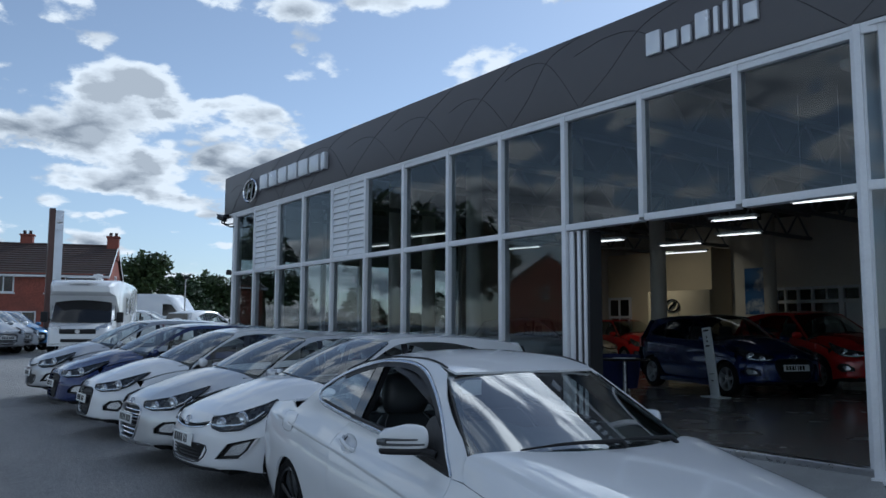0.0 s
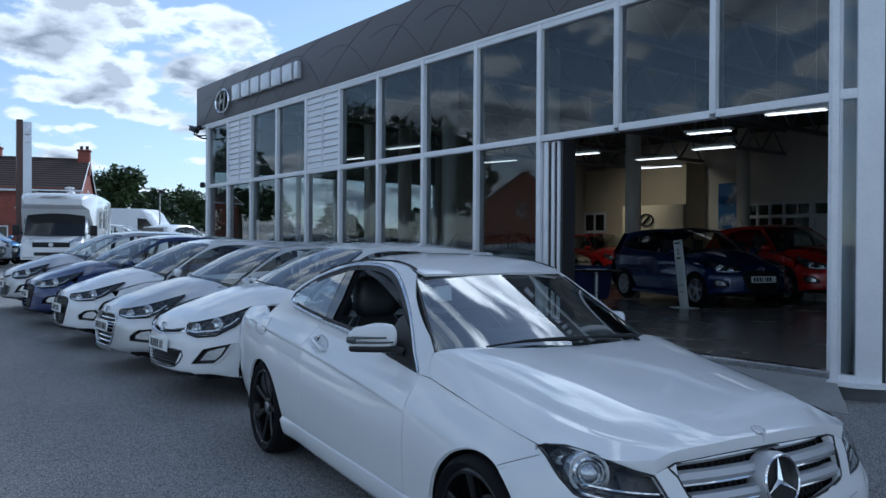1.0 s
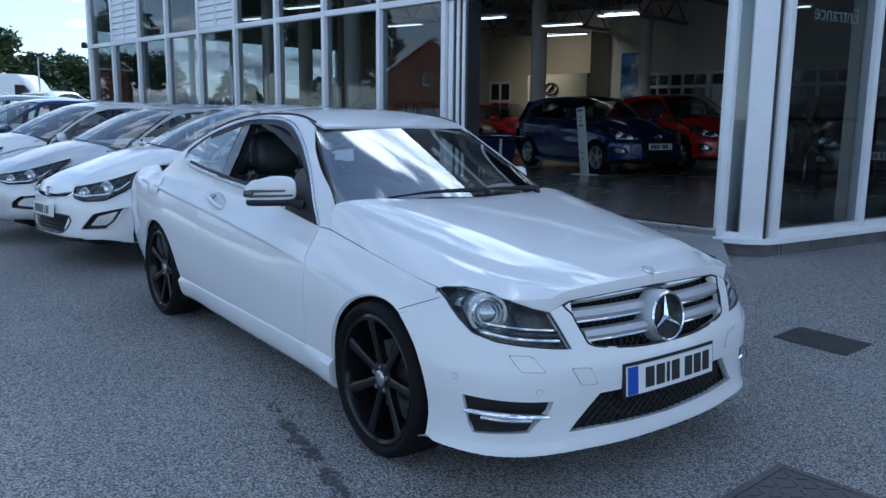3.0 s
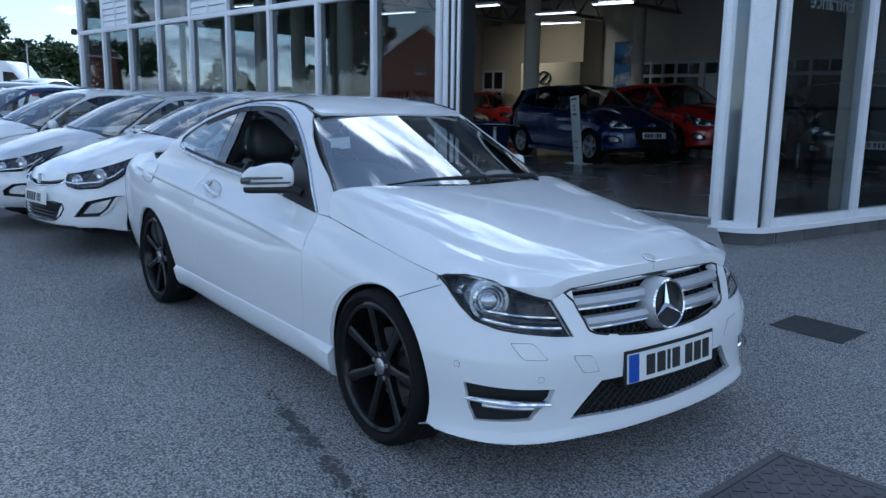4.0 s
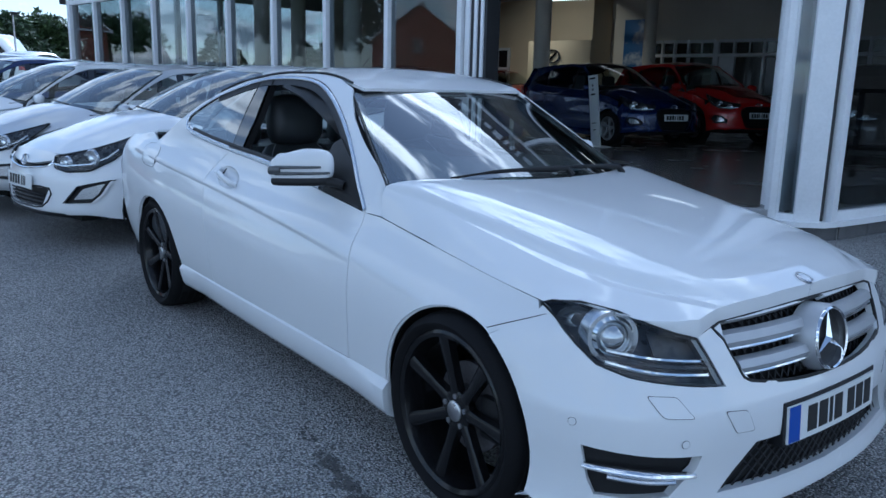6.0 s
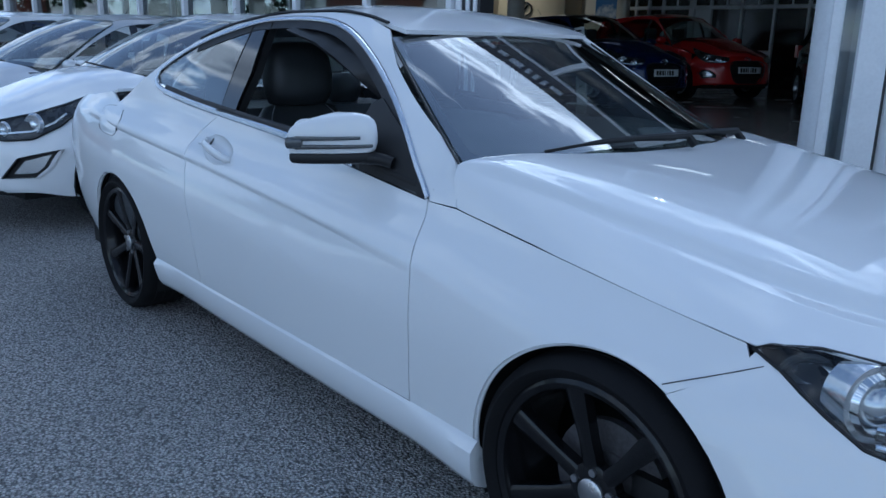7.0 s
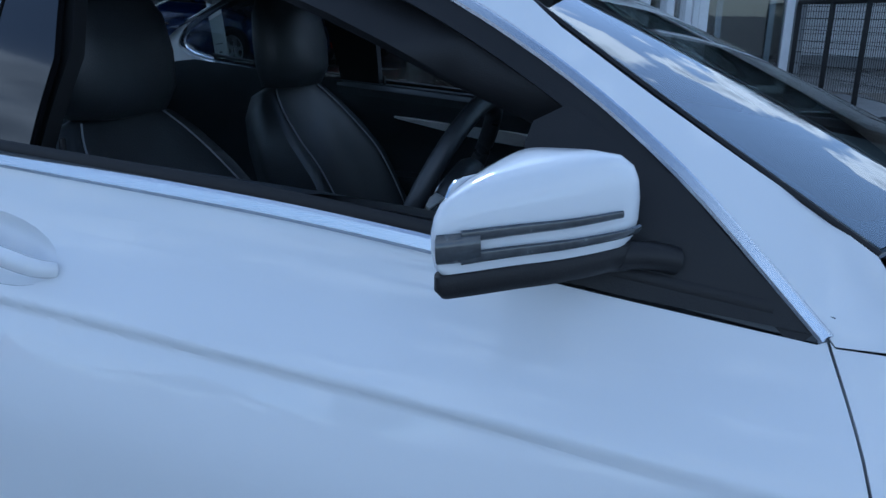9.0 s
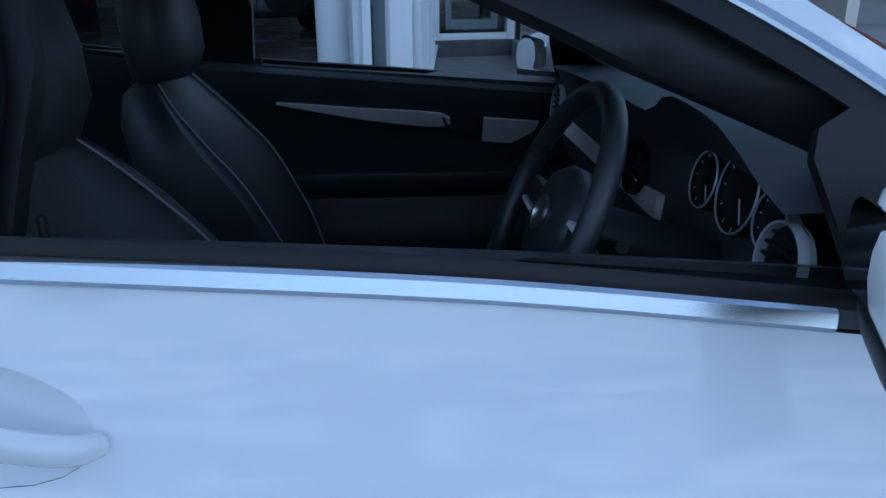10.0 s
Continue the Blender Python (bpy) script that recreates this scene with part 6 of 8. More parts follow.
def hatch(m, paint, label, style="hex", seed=1, group="", roof=None, cat="car", lift=1.0, wide_k=1.0, plate=True, detail=True, clad=False):
    """A five-door hatchback. lift stretches its height; style sets the face."""
    car = thing("hatchback" if lift < 1.03 else "crossover", m, label, cat, group)
    K = lift
    wide = curve([(-1.98, .55), (-1.88, .70), (-1.65, .80), (-1.26, .845), (-.6, .850), (0, .85), (.6, .85), (1.26, .85), (1.5, .835), (1.7, .78), (1.85, .69)])
    should = curve([(-1.9, 1.02), (-1.2, .985), (-.5, .945), (0, .925), (.5, .905), (.9, .885), (1.26, .845), (1.6, .79), (1.9, .72)])
    off = curve([(-.75, .08), (-.6, .035), (-.45, .012), (-.3, 0), (-.18, .012), (-.1, .010), (-.05, .04), (0, .085), (.05, .115), (.13, .14), (.25, .185), (.35, .232), (.45, .285), (.5, .32), (.55, .365), (.6, .43)])
    S0 = lambda x, z: wide(x) - off(z - should(x)) - .012 * smooth((.70 + .03 * x - z) / .02) * smooth((z - .45) / .2) * smooth((1.1 - x) / .5) * smooth((x + 1.6) / .4)
    PX, PY, PU = frame_curve([(2.06, 0), (2.055, .15), (2.035, .33), (1.985, .50), (1.90, .63), (1.76, .745), (1.62, .81), (1.50, .838), (1.4, .845)])
    noff = curve([(.14, -.05), (.18, -.01), (.22, .0), (.32, .008), (.45, .006), (.55, .0), (.62, -.015), (.70, -.05), (.76, -.09), (.82, -.15), (.88, -.24)])

    def nose(u, z):
        e, w = .01, abs(u)
        tx, ty = (PX(w + e) - PX(w - e), PY(w + e) - PY(w - e)) if w > e else (0.0, 1.0)
        k = math.hypot(tx, ty)
        o = noff(z)
        return (PX(w) + o * ty / k, math.copysign((PY(w) - o * tx / k) * wide_k, u), (z + .03) * K)

    hm = curve([(.75, 1.06), (1.0, 1.035), (1.4, .965), (1.7, .885), (1.88, .815), (1.98, .755)])
    he = curve([(.70, .905), (1.0, .875), (1.3, .83), (1.6, .765), (1.85, .70), (2.0, .65)])

    def hood(x, y):
        a = abs(y) / .745
        rd = .62 - .22 * smooth((x - .8) / 1.1)
        return (x, y * wide_k, (hm(x) + .012 + (he(x) - hm(x)) * min(a, 1.1) ** 2.6 + .014 * smooth((rd - abs(y)) / .05) * smooth((1.95 - x) / .2)) * K)

    rm = curve([(-1.95, 1.05), (-1.85, 1.25), (-1.72, 1.375), (-1.45, 1.435), (-.9, 1.478), (-.3, 1.488), (.0, 1.470), (.22, 1.425), (.6, 1.26), (1.06, 1.03)])
    roof_ = lambda x, y: (x, y * wide_k, (rm(x) - .055 * (abs(y) / .58) ** 2.4) * K)

    def rz(x):
        z = 1.3
        for _ in range(40):
            z += .5 * (roof_(x, max(S0(x, z), 0))[2] / K - z)
        return z

    def screen(s, v):
        k = s * s
        b = (1.08 - .30 * k, .700 * s, 1.028 - .06 * k)
        t = (.26 - .17 * k, .548 * s, 1.425 - .03 * k)
        w = .03 * 4 * v * (1 - v) * (1 - .5 * k)
        p = [b[i] + (t[i] - b[i]) * v for i in range(3)]
        return ((p[0] + w * .5), p[1] * wide_k, (p[2] + w * .85) * K)

    AR, AX, AZ = .345, 1.262, .305
    low = [(.80, .905), (.45, .945), (0, .968), (-.5, .990), (-1.0, 1.020), (-1.42, 1.085)]
    top = [(-1.46, 1.12), (-1.40, 1.17), (-1.1, 1.29), (-.7, 1.372), (-.3, 1.392), (0, 1.365), (.25, 1.27), (.5, 1.13), (.74, .955)]
    for sd in (-1, 1):
        S = lambda x, z: (x, sd * S0(x, z) * wide_k, z * K)
        out = (0, sd, .2)
        body = [(.83, .893)] + [(x, he(x) + .0) for x in (1.0, 1.2, 1.45)] + [(1.53, .70), (1.50, .60)] + arc(AX, AZ, AR, 48, 186, 20) + [(.90, .19), (-.90, .19)] + arc(-AX, AZ, AR, -6, 186, 20) + [(-1.75, .30), (-1.93, .5), (-1.96, .8), (-1.92, 1.0), (-1.80, 1.22)] + [(-1.70, rz(-1.70) - .01)] + [(x, rz(x) - .004) for x in (-1.5, -1.2, -.8, -.4, 0, .12)]
        body += [(screen(sd, v)[0] - .004, screen(sd, v)[2] / K) for v in (.95, .75, .5, .25, .02)]
        hole = spline(low, 3) + spline(top, 3)
        # the windows' opening is cut by splitting the skin at the belt
        belt = spline(low, 3)
        skin_low = [(.83, .893)] + body[1:body.index((-1.92, 1.0)) + 1] + [(-1.80, 1.16), (-1.50, 1.13), (-1.45, 1.085)] + [(x, z) for x, z in belt[::-1]]
        part("flank", panel(skin_low, S, (.07, .05), out=out), paint, car)
        up = [(-1.80, 1.163), (-1.80, 1.22), (-1.70, rz(-1.70) - .01)] + [(x, rz(x) - .004) for x in (-1.5, -1.2, -.8, -.4, 0, .12)] + [(screen(sd, v)[0] - .004, screen(sd, v)[2] / K) for v in (.95, .75, .5, .25, .02)] + [(.83, .897)] + spline(top, 3)[::-1] + [(-1.50, 1.133)]
        part("roof_rail", panel(up, S, (.07, .05), out=out), paint, car)
        part("side_glass", panel(hole, S, (.09, .07), out=out, lift=-.008, depth=0), GLASS_C, car, "dark side windows")
        for pil in ([(.02, .968), (-.06, .972), (-.10, 1.375), (-.02, 1.37)], [(-.86, 1.01), (-.95, 1.018), (-1.0, 1.315), (-.93, 1.33)]):
            part("pillar", panel(pil, S, (.1, .1), out=out, lift=-.003, depth=0), GLOSS_K, car)
        pts = [S(x, z + .004) for x, z in belt]
        part("belt_seal", tube(bmesh.new(), pts, .008, 5), BLACK, car)
        for seam in ([(.80, .89), (.86, .70), (.86, .35), (.80, .26)], [(-.04, .96), (-.05, .7), (-.05, .4), (-.02, .26)], [(-.90, 1.0), (-.95, .8), (-.80, .5), (-.74, .28)]):
            part("door_seam", tube(bmesh.new(), [tuple(Vector(S(x, z)) - Vector((0, sd * .001, 0))) for x, z in spline(seam, 4)], .003, 4), JOINT, car)
        for hx in (.10, -.78):
            part("door_handle", tube(bmesh.new(), [tuple(Vector(S(x, z)) + Vector((0, sd * l, 0))) for x, z, l in ((hx, .845, .002), (hx - .03, .847, .022), (hx - .15, .853, .022), (hx - .18, .855, .002))], .011, 6), paint, car)
        part("sill", loops(bmesh.new(), [[(x, sd * (.83 + d) * wide_k, z * K) for d, z in ((0, .25), (.015, .22), (.0, .16), (-.1, .15))] for x in (-.92, -.5, 0, .5, .92)]), BLACK if clad else paint, car)
        for x in (AX, -AX):
            wm = Matrix.Translation((x, sd * .84 * wide_k, AZ)) @ pose(0, 0, 0, -90 * sd, 0, 0)
            bm = lathe(bmesh.new(), [(.352, -.5), (.352, 0)], 24, wm)
            lathe(bm, [(0, -.5), (.36, -.5)], 24, wm)
            bmesh.ops.delete(bm, geom=[v for v in bm.verts if v.co.z < .15], context="VERTS")
            part("wheel_well", bm, DARK, car)
            wheel(car, x, sd * .745 * wide_k, .302 * (1.03 if K > 1.03 else 1), sd, .302 * (1.06 if K > 1.03 else 1), .20, .205, 5, RIM_S, True, .2)
            if clad:
                part("arch_cladding", tube(bmesh.new(), [(px, sd * (S0(px, pz) * wide_k + .002), pz * K) for px, pz in arc(x, AZ, AR + .02, 0 if x > 0 else -4, 184, 18) if px < 1.55], .03, 6, squash=((0, 1, 0), .5)), BLACK, car)
        # door mirror
        mi = sub("door_mirror", car)
        rings = [[(.70 + .055 * f * math.cos(a) + .02 * (y - .82), sd * y * wide_k, (1.005 + .065 * f * math.sin(a)) * K) for a in [2 * math.pi * k / 14 for k in range(14)]] for y, f in ((.79, .6), (.82, .95), (.90, 1.0), (.96, .85), (.985, .45))]
        part("shell", loops(bmesh.new(), rings), paint, mi, sharp=60)
        part("foot", tube(bmesh.new(), [(.70, sd * .72 * wide_k, .945 * K), (.70, sd * .80 * wide_k, .975 * K)], .022, 8), BLACK, mi)
    # bonnet, roof, screens
    hs = [(.845, .742), (1.0, .745), (1.2, .745), (1.4, .742), (1.47, .735), (1.60, .70), (1.72, .65), (1.82, .57), (1.90, .46), (1.945, .30), (1.965, .15)]
    bon = hs + [(1.97, 0)] + [(x, -a) for x, a in hs[::-1]] + [(.82, -.69), (.90, -.58), (1.0, -.42), (1.06, -.22), (1.08, 0), (1.06, .22), (1.0, .42), (.90, .58), (.82, .69)]
    part("bonnet", panel(bon, hood, (.06, .05), out=(.2, 0, 1)), paint, car)
    ra = lambda x: S0(x, rz(x)) - .003
    xs = [.10, 0, -.4, -.8, -1.2, -1.5, -1.70]
    front = [(.255 - .17 * (s / 6) ** 2, .548 * s / 6) for s in range(-6, 7)]
    ro = [(x, ra(x)) for x in xs] + [(-1.76, .3), (-1.78, 0), (-1.76, -.3)] + [(x, -ra(x)) for x in xs[::-1]] + front[1:-1]
    part("roof_panel", panel(ro, roof_, (.1, .08), out=(0, 0, 1)), roof or paint, car)
    part("windscreen", panel(scr_out(.98, .02, .985), screen, (.14, .14), out=(.6, 0, 1), depth=.004), GLASS_S, car)
    sin = lambda s, v: tuple(Vector(screen(s, v)) - Vector((.008, 0, .010)))
    part("screen_band", panel(scr_out(.985, .0, 1.0), sin, (.14, .14), holes=[[(-.94, .09), (.94, .09), (.94, .94), (-.94, .94)]], out=(.6, 0, 1), depth=0), GLOSS_K, car)
    for b0, t0 in (((-.15, .02), (-.75, .06)), ((.45, .02), (-.1, .07))):
        pts = [tuple(Vector(screen(b0[0] + (t0[0] - b0[0]) * i / 6, b0[1] + (t0[1] - b0[1]) * i / 6)) + Vector((.012, 0, .016))) for i in range(7)]
        part("wiper", tube(bmesh.new(), pts, .008, 5), BLACK, car)
    part("scuttle", loops(bmesh.new(), [[(1.05 - .30 * k * k, .70 * k * wide_k, (1.0 - .06 * k * k) * K), (1.15 - .30 * k * k, .70 * k * wide_k, (.985 - .06 * k * k) * K), (1.1 - .30 * k * k, .70 * k * wide_k, (.93 - .06 * k * k) * K)] for k in (-1, -.8, -.5, -.2, .2, .5, .8, 1)]), BLACK, car)
    # tail
    bm = bmesh.new()
    rows = []
    for i in range(15):
        y = -.80 + 1.6 * i / 14
        x = -1.965 + .12 * (abs(y) / .8) ** 3
        rows.append([(x + .21, y * .78, 1.37), (x + .10, y * .86, 1.15), (x, y * .93, .98), (x - .02, y, .60), (x + .03, y, .35), (x + .2, y, .22)])
    vs = [[bm.verts.new((a, b * wide_k, c * K)) for a, b, c in r] for r in rows]
    for p, q in zip(vs, vs[1:]):
        for j in range(5):
            bm.faces.new((p[j], q[j], q[j + 1], p[j + 1]))
    bmesh.ops.recalc_face_normals(bm, faces=bm.faces)
    part("tailgate", bm, paint, car, sharp=60)
    bm = bmesh.new()
    vs = [[bm.verts.new((x, y * wide_k, z * K)) for x, y, z in ((-1.80, -.52 * k, 1.33), (-1.90, -.60 * k, 1.05))] for k in (1, .5, 0, -.5, -1)]
    for p, q in zip(vs, vs[1:]):
        bm.faces.new((p[0], q[0], q[1], p[1]))
    part("rear_window", bm, GLOSS_K, car)
    for sd in (-1, 1):
        part("tail_lamp", loops(bmesh.new(), [[(x, sd * y * wide_k, z * K) for x, y in ((-1.75, .83), (-1.88, .76), (-1.97, .58), (-1.94, .56), (-1.74, .79))] for z in (.80, .84, .98, 1.01)]), RED_LENS, car)
    # cabin
    part("cabin", boxes((-1.6, .7, -.66 * wide_k, .66 * wide_k, .3, .80 * K), (.55, .95, -.64 * wide_k, .64 * wide_k, .7, .955 * K)), DASH, car)
    for yy in (-.35, .35):
        part("front_seat", loops(bmesh.new(), [[(xx, yy - w, z), (xx + .1, yy - w, z), (xx + .1, yy + w, z), (xx, yy + w, z)] for xx, w, z in ((-.25, .22, .5), (-.38, .23, .9 * K), (-.42, .2, 1.04 * K), (-.42, .11, 1.06 * K), (-.43, .12, 1.20 * K), (-.43, .08, 1.23 * K))]), DASH, car)
    # face
    bo = [(0, .770), (.30, .765), (.50, .745), (.72, .735), (.95, .745), (1.06, .76), (1.12, .68)]
    for i in range(8):
        a = radians(44 - 62 * i / 7)
        x, z = AX + AR * math.cos(a), AZ + AR * math.sin(a)
        lo_, hi_ = .2, PU
        for _ in range(40):
            mid = (lo_ + hi_) / 2
            lo_, hi_ = (mid, hi_) if PX(mid) > x else (lo_, mid)
        bo.append((lo_, z))
    bo += [(1.04, .205), (.6, .185), (.3, .18), (0, .18)]
    bo = bo + [(-u, z) for u, z in bo[::-1][1:-1]]
    if style == "thin":
        gr = [(.46, .705), (.40, .655), (.14, .625), (0, .62), (-.14, .625), (-.40, .655), (-.46, .705), (-.2, .668), (0, .66), (.2, .668)]
        mouth = [(.45, .445), (.35, .295), (0, .275), (-.35, .295), (-.45, .445), (0, .435)]
        fogo = [(.95, .540), (.69, .470), (.57, .335), (.79, .345), (.87, .41)]
        lampo = [(1.20, .850), (1.02, .822), (.80, .776), (.60, .740), (.47, .722), (.50, .640), (.62, .612), (.80, .625), (.98, .705), (1.10, .780)]
    else:
        gr = [(.30, .680), (.385, .60), (.34, .40), (.24, .285), (0, .278), (-.24, .285), (-.34, .40), (-.385, .60), (-.30, .680), (0, .688)]
        mouth = [(.44, .235), (.42, .205), (0, .195), (-.42, .205), (-.44, .235), (0, .228)]
        fogo = [(.86, .500), (.72, .485), (.62, .420), (.62, .365), (.84, .345), (.92, .43)]
        lampo = [(1.26, .850), (1.02, .822), (.74, .765), (.52, .735), (.39, .722), (.42, .668), (.58, .640), (.80, .650), (.98, .715), (1.12, .785)]
    part("front_bumper", panel(bo, nose, (.06, .05), holes=[gr, mouth, fogo, mirrored(fogo)], out=(1, 0, .1), depth=.03), paint, car)
    inb = lambda d: (lambda u, z: tuple(Vector(nose(u, z)) - Vector((d, 0, 0))))
    part("grille_backing", panel([(-.50, .24), (.50, .24), (.50, .72), (-.50, .72)], inb(.05), (.08, .08), out=(1, 0, 0), depth=0), BLACK, car)
    if style == "hex":
        for i in range(7):
            z = .33 + i * .05
            w = .36 if z > .4 else .27
            part("grille_bar", tube(bmesh.new(), [tuple(Vector(nose(-w + 2 * w * k / 8, z)) - Vector((.02, 0, 0))) for k in range(9)], .008, 5), BLACK if clad else (CHROME if seed % 3 == 2 else BLACK), car)
        part("grille_rim", tube(bmesh.new(), [nose(u, z) for u, z in spline(gr, 3, True)], .012, 6, closed=True), STEEL if seed % 3 == 2 else BLACK, car)
    else:
        part("grille_rim", tube(bmesh.new(), [nose(u, z) for u, z in spline(gr[:7], 3)], .009, 6), CHROME, car)
        for i in range(4):
            z = .295 + i * .03
            part("mouth_bar", tube(bmesh.new(), [tuple(Vector(nose(-.36 + .72 * k / 8, z)) - Vector((.018, 0, 0))) for k in range(9)], .007, 5), BLACK, car)
        part("mouth_rim", tube(bmesh.new(), [nose(u, z) for u, z in spline(mouth, 3, True)], .008, 6, closed=True), BLACK, car)
    part("bumper_lip", panel([(-.62, .172), (.62, .172), (.56, .21), (-.56, .21)], nose, (.08, .05), out=(1, 0, 0), lift=.012, depth=.02), STEEL if style == "hex" and seed % 3 == 2 else BLACK, car)
    bz = .715 if style == "hex" else .682
    bp = Vector(nose(0, bz))
    bmx = Matrix.Translation(bp + Vector((.004, 0, 0))) @ pose(0, 0, 0, 0, 70, 0) @ Matrix.Diagonal((.62, 1, 1, 1))
    bg = part("badge_ring", lathe(bmesh.new(), [(.058, -.004), (.070, .004), (.076, .0), (.072, -.008)], 28, bmx), CHROME, car)
    part("badge_bar", tube(bmesh.new(), [tuple(bmx @ Vector(p)) for p in ((-.05, -.035, .004), (.0, -.012, .008), (.0, .012, .008), (.05, .035, .004))], .009, 6), CHROME, car)
    if plate:
        pz = .495 if style == "hex" else .475
        plate_part(car, Matrix.Translation(Vector(nose(0, pz)) + Vector((.006, 0, 0))) @ pose(0, 0, 0, 0, -5, 0), seed)
    for sg in (-1, 1):
        lm = sub("headlamp", car)
        o = [(sg * u, z) for u, z in (lampo if sg > 0 else lampo[::-1])]
        o = rounded(o, .02, 2)
        ref = (.8, sg * .5, .35)
        lens_s = lambda u, z: tuple(Vector(nose(u, z)) + Vector((-.02 * smooth((abs(u) - .9) / .3), 0, .012)))
        part("lens", panel(o, lens_s, (.06, .05), out=ref, depth=.003, lift=.022), LENS, lm, "clear headlamp lens")
        part("housing", panel(o, lens_s, (.06, .05), out=ref, depth=.003, lift=.004), LAMP_DARK, lm)
        for uu, zz, rr in ((.80, .712, .064), (.60, .680, .046)):
            pc = Vector(lens_s(sg * uu, zz)) + Vector((.004, sg * .002, .0))
            pm = look(pc, pc - Vector((.88, sg * .42, .08)))
            part("projector", lathe(bmesh.new(), [(rr * 1.2, -.006), (rr, .012), (rr * .86, .010), (rr * .5, .003), (0, .002)], 22, pm), LAMP_IN, lm)
            part("bulb_lens", lathe(bmesh.new(), [(rr * .42, .002), (rr * .36, .009), (rr * .2, .013), (0, .014)], 16, pm), CHROME, lm)
        part("light_strip", tube(bmesh.new(), [tuple(Vector(lens_s(sg * u, z)) + Vector((.006, sg * .005, .004))) for u, z in ((1.02, .768), (.93, .715), (.80, .668), (.60, .652), (.46, .665))], .011, 6), LAMP_IN, lm)
        part("lamp_rim", tube(bmesh.new(), [tuple(Vector(lens_s(u, z)) + Vector(ref) * .008) for u, z in o], .009, 5, closed=True), BLACK, lm)
        fo = [(sg * u, z) for u, z in (fogo if sg > 0 else fogo[::-1])]
        part("fog_bezel", panel(fo, inb(.03), (.06, .05), out=ref, depth=-.03), BLACK, car)
        cu, cz = sum(u for u, z in fo) / len(fo), sum(z for u, z in fo) / len(fo)
        part("fog_lamp", panel([(cu + (u - cu) * .62, cz + (z - cz) * .62) for u, z in fo], inb(.016), (.06, .05), out=ref, depth=.012), LAMP_IN, car, "clear fog lamp")
    # blocks below the body, near-black in place of the shade there
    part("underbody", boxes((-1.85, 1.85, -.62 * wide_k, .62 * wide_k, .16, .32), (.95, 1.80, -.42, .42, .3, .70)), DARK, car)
    part("aerial", tube(bmesh.new(), [(-1.45, 0, 1.43 * K), (-1.62, 0, 1.60 * K)], .004, 5), BLACK, car)
    # the nose droops a little and its chin sits higher
    for ob in car.children_recursive:
        if ob.type != "MESH" or ob.parent.name.startswith(("wheel", "number_plate")):
            continue
        for v in ob.data.vertices:
            x, z = v.co.x, v.co.z
            v.co.z = z - .045 * K * smooth((x - 1.1) / .6) * smooth((z - .50 * K) / .16) + .06 * smooth((x - 1.55) / .3) * smooth((.32 * K - z) / .12)
    return car


def stand(front, heading, z=None):
    """Pose of a car whose nose middle is at front, heading in degrees."""
    h = Vector((math.cos(radians(heading)), math.sin(radians(heading))))
    c = Vector(front[:2]) - h * 2.06
    return pose(c.x, c.y, ground_z(c.x, c.y) if z is None else z, 0, 0, heading)


ROW = "row of parked hatchbacks"
hatch(stand((-3.85, -1.11), -82), PAINT_W2, "white hatchback parked nose out, swept headlamps", "thin", 1, ROW)
hatch(stand((-5.64, -1.42), -82), PAINT_G, "pale silver hatchback with bright framed grille", "hex", 2, ROW)
hatch(stand((-8.0, -1.73), -82), PAINT_W2, "white hatchback with black mesh grille", "hex", 3, ROW)
hatch(stand((-10.2, -2.05), -82), PAINT_B, "deep blue hatchback in the parked row", "hex", 4, ROW)
hatch(stand((-12.3, -2.36), -82), PAINT_S, "silver hatchback at the end of the row", "thin", 6, ROW)


def in_hall(x, y):
    return (FA @ Vector((x, y, 0))).to_2d()


HALL = "cars shown in the showroom"
hatch(stand(in_hall(-4.02, 5.87), -21 + 8, FLOOR), PAINT_B, "blue hatchback with a black roof in the showroom", "hex", 4, HALL, roof=PAINT_K)
hatch(stand(in_hall(-3.50, 8.15), -26 + 8, FLOOR), PAINT_R, "red crossover with black wheel arch cladding in the showroom", "hex", 4, HALL, lift=1.06, wide_k=1.05, clad=True)
hatch(stand(in_hall(-.32, 5.55), -62 + 8, FLOOR), PAINT_K, "black car behind the side glazing", "hex", 7, HALL, wide_k=1.03)
hatch(stand(in_hall(-11.2, 9.4), 20 + 8, FLOOR), PAINT_S, "silver hatchback deep in the showroom", "thin", 9, HALL)
hatch(stand(in_hall(-11.6, 12.0), -20 + 8, FLOOR), PAINT_R, "red hatchback deep in the showroom", "hex", 9, HALL)

# ---- beyond the forecourt ----
def leaves(rnd, n, size, where):
    """Many small leaf cards, each a bent pair of triangles."""
    vs, fs = [], []
    for _ in range(n):
        c = where(rnd)
        if c is None:
            continue
        a, b = Vector((rnd.gauss(0, 1), rnd.gauss(0, 1), rnd.gauss(0, .7))).normalized(), Vector((rnd.gauss(0, 1), rnd.gauss(0, 1), rnd.gauss(0, 1))).normalized()
        b = (b - a * b.dot(a)).normalized()
        s = size * rnd.uniform(.6, 1.4)
        k = len(vs)
        for p in (c - a * s, c + b * s * .45, c + a * s, c - b * s * .45):
            vs.append(tuple(p))
        fs.append((k, k + 1, k + 2, k + 3))
    me = bpy.data.meshes.new("crown")
    me.from_pydata(vs, [], fs)
    return me


